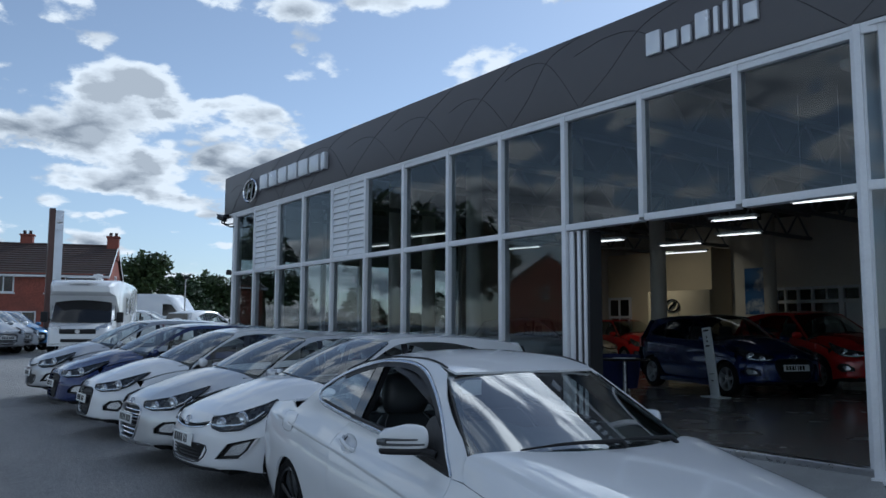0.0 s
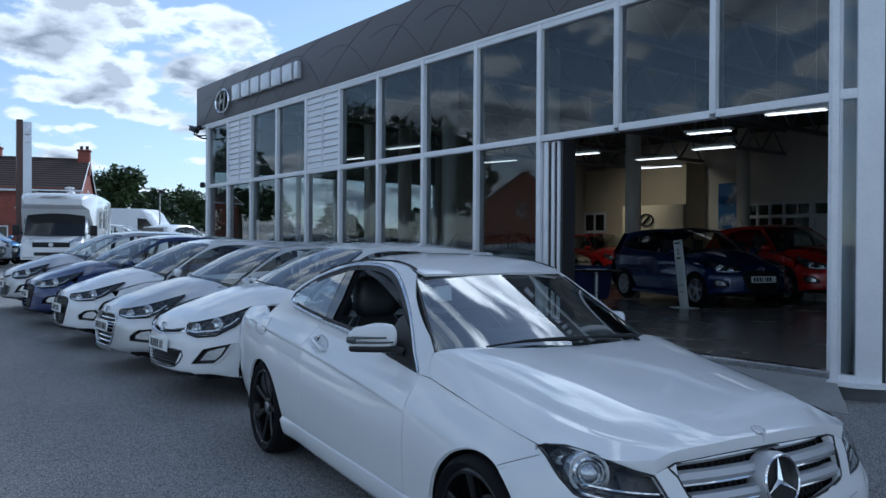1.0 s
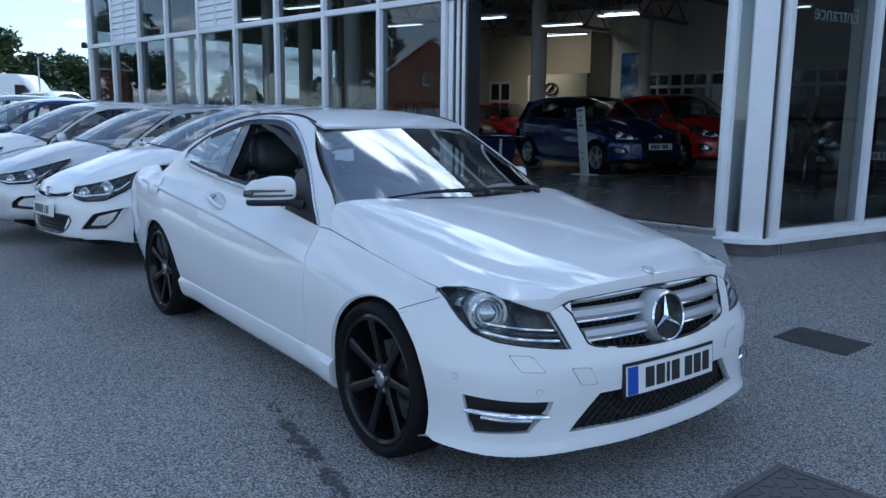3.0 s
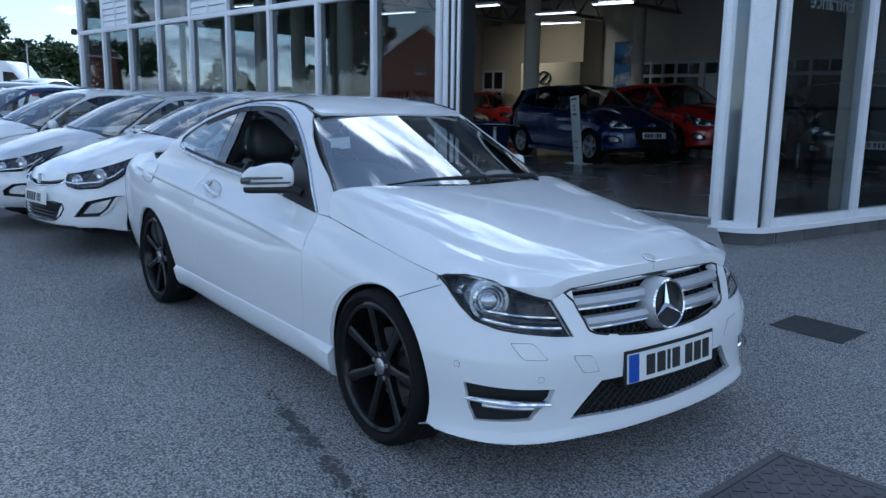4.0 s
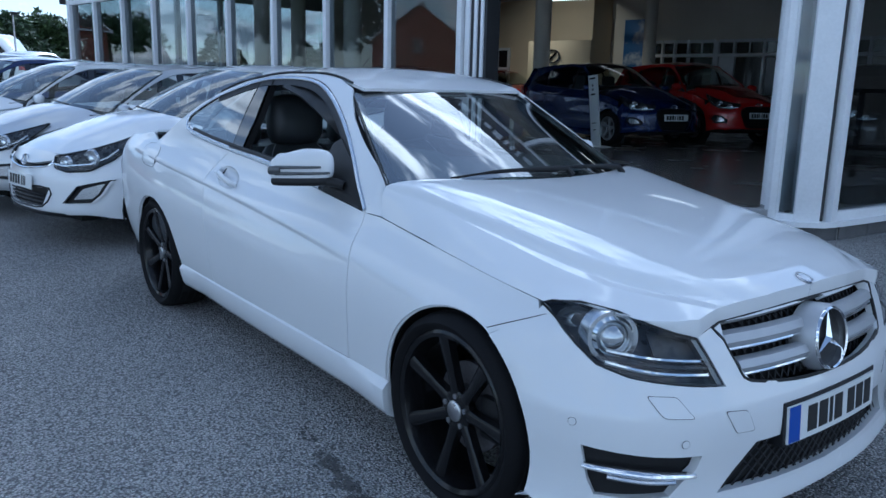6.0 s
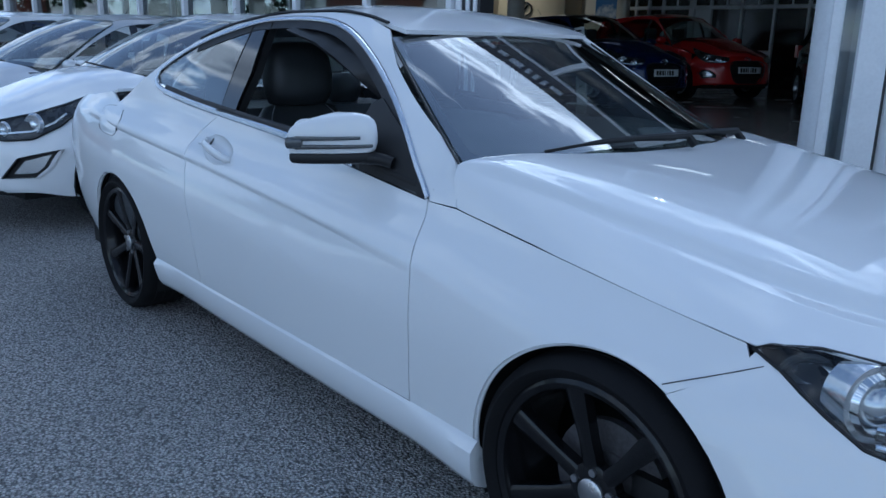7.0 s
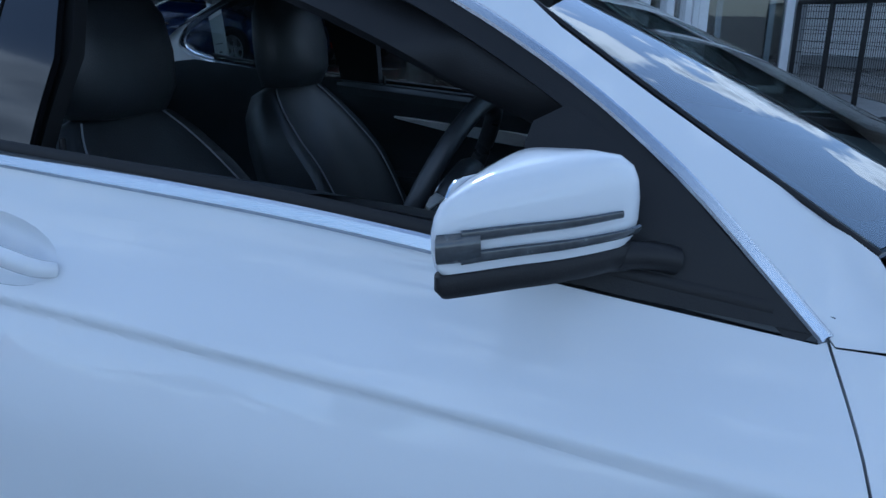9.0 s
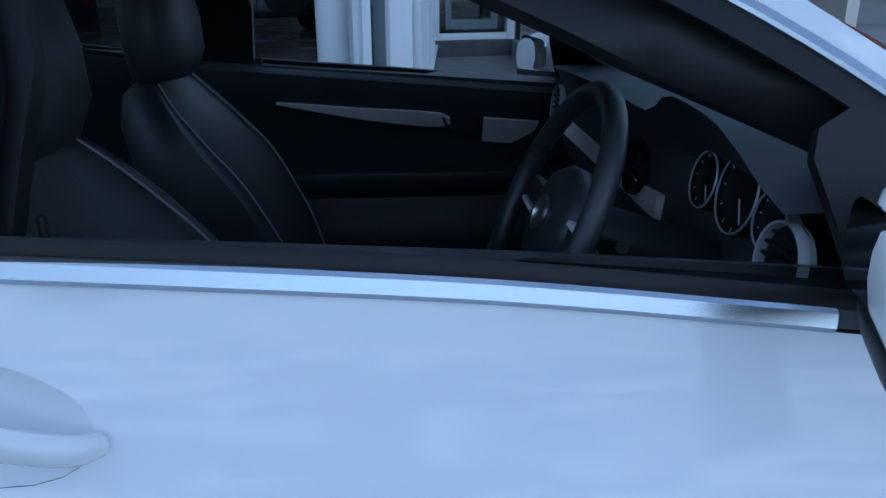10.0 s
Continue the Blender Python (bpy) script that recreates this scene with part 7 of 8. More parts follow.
def tree(x, y, height, spread, seed, leaf=LEAF, n=5200, size=.20, label="broad leafy tree with a dense dark green crown"):
    rnd = random.Random(seed)
    t = thing("tree", pose(x, y, ground_z(x, y)), label, "tree")
    bm = bmesh.new()
    hub = height * .38
    tube(bm, [(0, 0, -.2), (.05, .02, hub * .5), (.0, .1, hub), (.1, .1, height * .7)], [height * .035, height * .028, height * .022, height * .008], 9)
    blobs = []
    for i in range(13):
        a = i * 2.4 + rnd.uniform(-.4, .4)
        r = spread * rnd.uniform(.25, .78)
        z = height * rnd.uniform(.38, .86)
        r *= 1.1 - .55 * max(0, (z / height - .5) / .5)
        e = Vector((r * math.cos(a), r * math.sin(a), z))
        blobs.append((e, spread * rnd.uniform(.28, .46)))
        tube(bm, [(0, 0, hub * rnd.uniform(.6, 1)), tuple(e * .55 + Vector((0, 0, hub * .3))), tuple(e)], [height * .013, height * .008, height * .003], 6)
    blobs.append((Vector((0, 0, height * .88)), spread * .38))
    part("trunk", bm, BARK, t)

    def where(r):
        c, s = r.choice(blobs)
        d = Vector((r.gauss(0, 1), r.gauss(0, 1), r.gauss(0, .85))).normalized()
        return c + d * s * (r.random() ** .4) * r.uniform(.75, 1.12)

    part("crown", leaves(rnd, n, size, where), leaf, t)
    return t


def hedge(name, x0, y0, x1, y1, h, deep, seed, leaf, n, size, label):
    rnd = random.Random(seed)
    A, B = Vector((x0, y0, 0)), Vector((x1, y1, 0))
    side = (B - A).cross(Vector((0, 0, 1))).normalized()
    bumps = [(rnd.random(), rnd.uniform(.6, 1.0)) for _ in range(max(4, int((B - A).length / 2)))]

    def where(r):
        f = r.random()
        top = max(k * math.exp(-((f - g) * (B - A).length / 1.8) ** 2) for g, k in bumps)
        hh = h * max(.5, top) * r.uniform(.0, 1.0) ** .7
        return A.lerp(B, f) + side * r.gauss(0, deep * .45) + Vector((0, 0, hh))

    me = leaves(rnd, n, size, where)
    ob = part(name, me, leaf, None)
    return tagged(ob, label, "hedge", kind="stuff")


tree(-55.5, 5.2, 6.3, 2.1, 3, n=5200, size=.20)
tree(-60, 8.6, 4.9, 2.4, 5, LEAF2, n=4200, size=.2)
tree(-64.5, 11.4, 5.2, 3.0, 8, n=5200, size=.22)
tree(-62.5, 15.5, 5.2, 3.0, 11, LEAF2, n=4500, size=.22)
tree(-66, 19.0, 5.5, 3.2, 12, n=4500, size=.22)
hedge("shrubs", -52, 4.2, -60, 22, 3.6, 1.2, 21, LEAF2, 7000, .18, "dense green shrubs behind the parked cars")
hedge("far_shrubs", -58, 20, -40, 52, 5.2, 1.6, 27, LEAF2, 11000, .26, "tall dark green shrubs beyond the yard")
hedge("garden_hedge", -44.0, -9, -43.4, 1.0, 1.2, .5, 22, LEAF, 4500, .10, "clipped green garden hedge")
# trees and a house across the road, seen only in the glazing
for i, (x, y, h, s) in enumerate(((-57, -38, 14.5, 6.0), (-49, -41, 12.0, 5.5), (-66, -30, 11.5, 5.0), (-75, -24, 11.0, 5.5), (-84, -16, 10.5, 5.0), (-30, -54, 10.5, 4.5), (-20, -58, 9.0, 4.5))):
    tree(x, y, h, s, 40 + i, LEAF2 if i % 2 else LEAF, n=4200, size=.42)
tree(-37, -58, 9, 4.0, 61, LEAF2, n=2600, size=.4)


def window_unit(parent, w, h, m, panes=2):
    wi = sub("window", parent)
    wi.matrix_local = m
    f = .07
    part("window_frame", boxes((-w / 2, w / 2, -.03, .06, 0, f), (-w / 2, w / 2, -.03, .06, h - f, h), (-w / 2, -w / 2 + f, -.03, .06, f, h - f), (w / 2 - f, w / 2, -.03, .06, f, h - f)), RENDER_W, wi)
    for i in range(panes):
        a = -w / 2 + f + (w - 2 * f) * i / panes
        b = -w / 2 + f + (w - 2 * f) * (i + 1) / panes
        part("pane", one_box(a + .02, b - .02, .0, .02, f, h - f), GLOSS_K, wi)
        if i:
            part("glazing_bar", one_box(a - .03, a + .03, -.03, .05, f, h - f), RENDER_W, wi)
    part("window_sill", one_box(-w / 2 - .06, w / 2 + .06, -.10, .02, -.07, 0), RENDER_W, wi)


def house(m, length, depth, eave, ridge, label, wins, chims, gable_wins=()):
    """Gabled brick house: x along the ridge, front towards -y."""
    h = thing("house", m, label, "house")
    L, D = length / 2, depth / 2
    for sy in (-1, 1):
        part("wall", one_box(-L, L, sy * D - .12, sy * D + .12, -.3, eave), BRICK, h)
    for sx in (-1, 1):
        bm = bmesh.new()
        pr = [(-D + .12, -.3), (D - .12, -.3), (D - .12, eave), (0, ridge - .1), (-D + .12, eave)]
        a = [bm.verts.new((sx * L - .12, y, z)) for y, z in pr]
        b = [bm.verts.new((sx * L + .12, y, z)) for y, z in pr]
        bm.faces.new(a), bm.faces.new(b)
        for i in range(5):
            bm.faces.new((a[i - 1], a[i], b[i], b[i - 1]))
        bmesh.ops.recalc_face_normals(bm, faces=bm.faces)
        part("gable", bm, BRICK, h)
    slope = (ridge - eave) / D
    for sy in (-1, 1):
        bm = bmesh.new()
        n = 14
        rows = []
        for i in range(n + 1):
            f = i / n
            y = sy * (D + .35) * (1 - f)
            z = eave - .35 * slope + (ridge - eave + .35 * slope) * f
            rows.append((y, z))
        prof = [p for (y0, z0), (y1, z1) in zip(rows, rows[1:]) for p in ((y0, z0 + .06), (y1, z1))]
        prof = [(rows[0][0], rows[0][1] - .04)] + prof
        vs = [[bm.verts.new((x, y, z)) for y, z in prof] for x in (-L - .25, L + .25)]
        for k in range(len(prof) - 1):
            bm.faces.new((vs[0][k], vs[1][k], vs[1][k + 1], vs[0][k + 1]))
        bmesh.ops.recalc_face_normals(bm, faces=bm.faces)
        part("roof_slope", bm, TILE, h)
        part("gutter", tube(bmesh.new(), [(-L - .25, sy * (D + .38), eave - .35 * slope + .0), (L + .25, sy * (D + .38), eave - .35 * slope + .0)], .07, 6), RENDER_W, h)
    for sx in (-1, 1):
        for sy in (-1, 1):
            part("bargeboard", tube(bmesh.new(), [(sx * (L + .27), sy * (D + .35), eave - .35 * slope - .03), (sx * (L + .27), 0, ridge - .02)], .09, 4, squash=((1, 0, 0), .35)), RENDER_W, h)
    part("ridge_tiles", tube(bmesh.new(), [(-L - .25, 0, ridge + .02), (L + .25, 0, ridge + .02)], .10, 8), TILE, h)
    for cx, cy in chims:
        ch = sub("chimney", h)
        part("stack", one_box(cx - .34, cx + .34, cy - .28, cy + .28, ridge - .9, ridge + .55, .02), BRICK, ch)
        part("cap", one_box(cx - .40, cx + .40, cy - .34, cy + .34, ridge + .55, ridge + .65, .02), BRICK, ch)
        for d in (-.16, .16):
            part("chimney_pot", lathe(bmesh.new(), [(.10, 0), (.09, .2), (.11, .23), (.08, .23), (.08, 0)], 12, Matrix.Translation((cx + d, cy, ridge + .65))), TILE, ch)
    for x, z, w, hh in wins:
        window_unit(h, w, hh, pose(x, -D - .12, z))
    for y, z, w, hh, sx in gable_wins:
        window_unit(h, w, hh, pose(sx * (L + .12), y, z, 0, 0, 90 * sx))
    return h


house(pose(-51.5, -8.6, .55, 0, 0, 78), 22.6, 7.0, 4.0, 5.95, "red brick house with a dark tiled roof and chimneys",
      [(6.0, 2.85, 1.1, 1.0), (8.7, 2.85, 1.1, 1.0), (1.4, 2.85, 1.6, 1.15), (3.4, .6, 1.6, 1.2), (7.0, .6, 1.5, 1.2)], [(6.3, .2), (11.25, 0)], [(.3, 3.0, .9, 1.1, 1)])
house(pose(-41.5, -44.5, 0, 0, 0, 54), 10.0, 7.4, 5.0, 7.7, "red brick house with a white bargeboard gable", [(-2, 3, 1.4, 1.1), (2, 3, 1.4, 1.1)], [(-3, 0)], [(.2, 3.9, .8, 1.0, 1)])


def street_lamp(x, y, h, arm=1.2, a=0.0):
    t = thing("street_lamp", pose(x, y, ground_z(x, y), 0, 0, a), "slim grey street lamp post", "street lamp")
    part("pole", tube(bmesh.new(), [(0, 0, -.1), (0, 0, h * .92), (.1, 0, h * .985), (arm * .5, 0, h)], [.045, .032, .028, .025], 8), STEEL, t)
    part("lantern", box(bmesh.new(), arm * .5, arm, -.12, .12, h - .07, h + .06, .03), BLACK, t)


street_lamp(-36.2, 4.6, 3.3, .4)
street_lamp(-38.5, -23.2, 8.0, 1.6, 60)

# pylon sign
tot = thing("pylon_sign", pose(-30.0, -1.50, .5, 0, 0, 6), "tall slim silver pylon sign with a brown edge", "sign")
part("silver_face", one_box(-.12, .13, -.03, .27, 0, 5.55, .01), SIGN, tot)
part("brown_edge", one_box(-.13, .14, -.24, -.032, 0, 5.62, .01), mat("brown_metal", (.10, .055, .045), .4, .3, vary=.1, scale=2), tot)
part("badge", lathe(bmesh.new(), [(.0, .01), (.10, .01), (.12, .0)], 24, Matrix.Translation((.13, .12, 5.1)) @ pose(0, 0, 0, 0, 90, 0) @ Matrix.Diagonal((.7, 1, 1, 1))), STEEL, tot)
part("sign_bar", one_box(.13, .14, .02, .24, 4.75, 4.80), STEEL, tot)


# motorhome
def motorhome(m):
    t = thing("motorhome", m, "white motorhome with a low over-cab roof", "motorhome")
    P = PAINT_W2
    sect = lambda x, w, z0, z1, r=.10: [(x, -w, z0), (x, -w, z1 - r), (x, -w + r * .3, z1 - r * .3), (x, -w + r, z1), (x, w - r, z1), (x, w - r * .3, z1 - r * .3), (x, w, z1 - r), (x, w, z0)]
    part("living_body", loops(bmesh.new(), [sect(-5.9, 1.12, .45, 2.80), sect(-4, 1.15, .40, 2.85), sect(-2.0, 1.15, .40, 2.85), sect(-1.35, 1.12, 1.35, 2.84), sect(-.75, 1.02, 2.22, 2.78, .14), sect(-.45, .92, 2.30, 2.66, .12), sect(-.36, .86, 2.36, 2.56, .06)]), P, t, sharp=40)
    part("body_stripe", loops(bmesh.new(), [[(x, 1.153, z0), (x - .12, 1.153, z1), (x - .12, 1.157, z1), (x, 1.157, z0)] for x, z0, z1 in ((-5.3, .6, 2.7), (-5.0, .6, 2.7))]), STEEL, t)
    cab = [sect(-2.0, .98, .40, 2.1), sect(-1.2, .98, .40, 2.2, .15), sect(-.62, .95, .40, 1.22, .08), sect(-.3, .94, .40, 1.12, .12), sect(-.08, .88, .42, 1.02, .14), sect(0, .78, .45, .86, .1)]
    part("cab", loops(bmesh.new(), cab), P, t, sharp=40)
    bm = bmesh.new()
    rows = []
    for i in range(9):
        k = -1 + 2 * i / 8
        d = .10 * k * k
        rows.append([(-.50 - d, .92 * k, 1.20), (-.74 - d, .90 * k, 1.75), (-1.0 - d, .84 * k, 2.24)])
    vs = [[bm.verts.new(p) for p in r] for r in rows]
    for a, b in zip(vs, vs[1:]):
        for j in range(2):
            bm.faces.new((a[j], b[j], b[j + 1], a[j + 1]))
    bmesh.ops.recalc_face_normals(bm, faces=bm.faces)
    bmesh.ops.translate(bm, verts=bm.verts, vec=(.03, 0, .02))
    part("windscreen", bm, GLOSS_K, t, "dark windscreen")
    part("grille", box(bmesh.new(), -.06, .015, -.55, .55, .80, .98, .02), BLACK, t)
    part("lower_grille", box(bmesh.new(), -.05, .02, -.50, .50, .50, .62, .02), BLACK, t)
    part("badge", lathe(bmesh.new(), [(0, .02), (.07, .02), (.08, 0)], 16, Matrix.Translation((.02, 0, .89)) @ pose(0, 0, 0, 0, 90, 0)), STEEL, t)
    part("bumper", loops(bmesh.new(), [[(.02 - .16 * k * k, .92 * k, z) for z in (.36, .40)] + [(-.2, .92 * k, .75), (-.3, .92 * k, .36)] for k in (-1, -.7, -.3, 0, .3, .7, 1)]), P, t)
    part("skylight", box(bmesh.new(), -.95, -.5, -.45, .45, 2.72, 2.80, .03, m=pose(0, 0, .0, 0, 8, 0)), GLOSS_K, t)
    for x, w in ((-2.2, .35), (-4.0, .35)):
        part("roof_vent", box(bmesh.new(), x - .3, x + .3, -w, w, 2.84, 2.98, .05), RENDER_W, t)
    part("aerial_dome", lathe(bmesh.new(), [(.16, 0), (.15, .06), (0, .09)], 16, Matrix.Translation((-1.55, .3, 3.02))), RENDER_W, t)
    part("aerial_mast", tube(bmesh.new(), [(-1.55, .3, 2.8), (-1.55, .3, 3.03)], .03, 8), RENDER_W, t)
    for sd in (-1, 1):
        part("headlamp", loops(bmesh.new(), [[(-.02 - .10 * a, sd * (.52 + .36 * a), z0), (-.06 - .12 * a, sd * (.52 + .36 * a), z1), (-.2, sd * (.52 + .34 * a), z1)] for a, z0, z1 in ((0, .94, 1.03), (.5, .98, 1.12), (1, 1.04, 1.20))]), LAMP_IN, t)
        part("cab_window", box(bmesh.new(), -1.75, -1.0, sd * .975, sd * .985, 1.28, 1.9, .003), GLOSS_K, t)
        part("mirror", box(bmesh.new(), -.85, -.70, sd * 1.06, sd * 1.28, 1.22, 1.62, .04), BLACK, t)
        part("mirror_arm", tube(bmesh.new(), [(-.9, sd * .95, 1.3), (-.8, sd * 1.1, 1.35)], .03, 6), BLACK, t)
        for x in (-2.6, -3.6):
            part("side_window", box(bmesh.new(), x - .3, x + .3, sd * 1.15, sd * 1.165, 1.55, 2.2, .004), GLOSS_K, t)
        for x in (-.75, -4.4):
            wheel(t, x, sd * .86, .34, sd, .34, .22, .21, 6, RIM_S)
    return t


motorhome(pose(-22.95, -.95, ground_z(-23, -1), 0, 0, -13) @ Matrix.Diagonal((1, .96, .86, 1)))
# more parked cars
FARROW = "cars parked across the yard"
hatch(stand((-28.5, -1.95), 32), PAINT_LB, "light blue hatchback parked across the yard", "hex", 3, FARROW)
hatch(stand((-26.6, -2.40), 32), PAINT_W2, "white hatchback parked across the yard", "hex", 5, FARROW)
hatch(stand((-24.8, -2.85), 32), PAINT_S, "silver hatchback parked across the yard", "hex", 8, FARROW)
hatch(pose(-33.6, 2.5, ground_z(-33.6, 2.5), 0, 0, 62), PAINT_W2, "white crossover parked by the showroom", "hex", 10, FARROW, lift=1.10, wide_k=1.05)
hatch(pose(-32.6, 4.9, ground_z(-32.6, 4.9), 0, 0, 128), PAINT_W2, "white crossover parked with its tail outward", "hex", 10, FARROW, lift=1.10, wide_k=1.05)
van = thing("panel_van", pose(-44.5, 4.9, ground_z(-44.5, 5), 0, 0, 48), "long white panel van behind the parked cars", "van")
sect = lambda x, w, z0, z1: [(x, -w, z0), (x, -w, z1 - .15), (x, -w + .12, z1), (x, w - .12, z1), (x, w, z1 - .15), (x, w, z0)]
part("body", loops(bmesh.new(), [sect(-4.2, .95, .4, 2.72), sect(-1.2, 1.0, .4, 2.78), sect(.6, .98, .4, 2.75), sect(1.0, .96, .4, 2.55), sect(1.75, .93, .4, 1.55), sect(2.5, .85, .4, 1.25), sect(2.65, .75, .45, .9)]), PAINT_W2, van, sharp=40)
for sd in (-1, 1):
    part("cab_window", loops(bmesh.new(), [[(x, sd * .985, z0), (x, sd * .985, z1), (x, sd * .96, z1)] for x, z0, z1 in ((.55, 1.5, 2.2), (1.1, 1.5, 2.15), (1.6, 1.48, 1.6))]), GLOSS_K, van)
    for x in (1.6, -2.3):
        wheel(van, x, sd * .85, .34, sd, .34, .22, .21, 6, RIM_S)

# ---- beside the showroom: porch glazing, railing and back building ----
K0, K1 = Vector((.47, 8.60)), Vector((1.52, 8.78))
kang = math.degrees(math.atan2(K1.y - K0.y, K1.x - K0.x))
porch = thing("porch_glazing", pose(K0.x, K0.y, 0, 0, 0, kang), "white framed glazed side door panel", "door", kind="structure")
kl = (K1 - K0).length
for a, b in ((-.07, .09), (kl - .10, kl)):
    bar(a, b, -.07, .07, SILL - .02, HEAD, porch)
bar(.09, kl - .10, -.06, .06, SILL - .02, SILL + .06, porch, "sill_rail")
bar(.09, kl - .10, -.05, .05, 2.5, 2.6, porch, "transom")
pane(.09, kl - .10, SILL + .06, 2.5, 0, porch)
for a, b, z0, z1 in ((.20, .27, SILL + .10, 2.45), (kl - .26, kl - .19, SILL + .10, 2.45), (.27, kl - .26, SILL + .10, SILL + .22), (.27, kl - .26, 2.36, 2.45)):
    part("inner_frame", one_box(a, b, .05, .09, z0, z1), WHITE_FRAME, porch)
solo("porch_plinth", one_box(-.05, kl, -.08, .15, -.1, SILL - .025), BLOCK, "grey block plinth under the porch glazing", "wall", kind="structure", m=pose(K0.x, K0.y, 0, 0, 0, kang))
solo("wall_porch_side", one_box(-.1, .1, 0, 5.5, -.1, 4.6), WALL_GREY, "grey side wall of the showroom's back part", "wall", kind="structure", m=pose(1.58, 8.85, 0, 0, 0, -6))
rail_pts = [(1.58, 8.74), (1.86, 8.15), (2.10, 7.45), (2.45, 5.95)]
solo("landing", one_box(1.5, 2.5, 5.85, 9.6, .0, SILL - .03, .01), CONCRETE, "raised concrete landing behind the railing", "landing", kind="structure")
fence = thing("ramp_railing", Matrix.Identity(4), "black steel railing with mesh infill beside a ramp", "railing")
RT = 1.39
for (x, y) in rail_pts:
    part("post", one_box(x - .025, x + .025, y - .025, y + .025, .33, RT, .004), BLACK, fence)
for (x0, y0), (x1, y1) in zip(rail_pts, rail_pts[1:]):
    part("top_rail", tube(bmesh.new(), [(x0, y0, RT), (x1, y1, RT)], .028, 6), BLACK, fence)
    bm = bmesh.new()
    L_ = math.hypot(x1 - x0, y1 - y0)
    n = int(L_ / .05)
    for i in range(1, n):
        f = i / n
        tube(bm, [(x0 + (x1 - x0) * f, y0 + (y1 - y0) * f, .45), (x0 + (x1 - x0) * f, y0 + (y1 - y0) * f, RT)], .003, 4)
    for i in range(8):
        z = .45 + i * (RT - .5) / 7
        tube(bm, [(x0, y0, z), (x1, y1, z)], .003, 4)
    tagged(part("mesh_infill", bm, BLACK, fence), kind="stuff")
back_b = thing("back_building", pose(1.9, 14.6, 0, 0, 0, -4), "white ribbed clad outbuilding with a white door", "building")
part("base_wall", one_box(0, 9, 0, .3, -.1, .55), WALL_GREY, back_b)
for i in range(26):
    part("cladding_board", box(bmesh.new(), .0, 4.2, -.03, .0, .55 + i * .13, .55 + i * .13 + .118, .004, m=pose(0, 0, 0, 0, 0, 0)), RENDER_W, back_b)
part("cladding_back", one_box(0, 9, 0, .3, .55, 4.0), WALL_GREY, back_b)
part("dark_wall", one_box(5.4, 9, -.05, .0, .55, 4.0), BRICK, back_b)
dr = sub("door", back_b)
part("door_frame", boxes((4.25, 4.37, -.08, .02, .12, 2.4), (5.18, 5.30, -.08, .02, .12, 2.4), (4.37, 5.18, -.08, .02, 2.28, 2.4), (4.37, 5.18, -.08, .02, .12, .5)), RENDER_W, dr)
part("door_pane", one_box(4.37, 5.18, -.04, -.02, .5, 2.28), GLOSS_K, dr)
ext = thing("fire_extinguisher", pose(7.6, 14.0, .35), "red fire extinguisher by the outbuilding", "extinguisher")
part("cylinder", lathe(bmesh.new(), [(0, 0), (.09, 0), (.09, .55), (.05, .62), (.03, .66), (0, .66)], 18), PAINT_R, ext)
part("nozzle", tube(bmesh.new(), [(0, 0, .66), (.08, 0, .68), (.11, 0, .5)], .015, 6), BLACK, ext)

# ---- forecourt details ----
solo("tar_patch", on_ground([(1.427, 2.061), (1.44, 2.36), (1.90, 2.36), (1.89, 2.06)], .005), PATCH, "dark square tar patch in the asphalt", "patch", kind="structure")
# a broken, oily streak: scattered flecks of tar
rc = random.Random(9)
bm = bmesh.new()
for i in range(420):
    f = rc.random()
    f = f if not .10 < f < .17 and not .56 < f < .62 else f + .12
    x, y = .62 + 1.25 * f, -.97 - .20 * f + rc.gauss(0, .019)
    r_ = rc.uniform(.002, .0085) * (1.3 - abs(f - .5))
    vs = []
    for k in range(7):
        a, q = 2 * math.pi * k / 7, r_ * rc.uniform(.6, 1.4)
        px, py = x + q * 1.5 * math.cos(a), y + q * math.sin(a)
        vs.append(bm.verts.new((px, py, ground_z(px, py) + .0035 + i * 2e-6)))
    bm.faces.new(vs)
for f in bm.faces:
    if f.normal.z < 0:
        f.normal_flip()
solo("oily_streak", bm, OIL, "dark broken oily streak across the asphalt", "stain", kind="stuff")
cover = thing("access_cover", pose(2.79, .105, .0, 0, 0, 4), "worn cast iron access cover with a raised tread pattern", "manhole cover")
part("frame", boxes((-.34, .34, -.34, -.31, -.05, .008), (-.34, .34, .31, .34, -.05, .008), (-.34, -.31, -.31, .31, -.05, .008), (.31, .34, -.31, .31, -.05, .008)), IRON, cover)
part("lid", one_box(-.306, .306, -.306, .306, -.05, .006), IRON, cover)
for i in range(11):
    for j in range(11):
        if 3 < i < 7 and 1 < j < 9:
            continue
        x, y = -.27 + i * .054, -.27 + j * .054
        a = 45 if (i + j) % 2 else -45
        part("tread_bar", box(bmesh.new(), -.022, .022, -.005, .005, .006, .0105, m=pose(x, y, 0, 0, 0, a)), IRON, cover)
for k in range(3):
    for j in range(7):
        part("raised_bar", box(bmesh.new(), -.012, .012, -.016, .016, .006, .010, m=pose(-.054 + k * .054, -.16 + j * .054, 0)), IRON, cover)

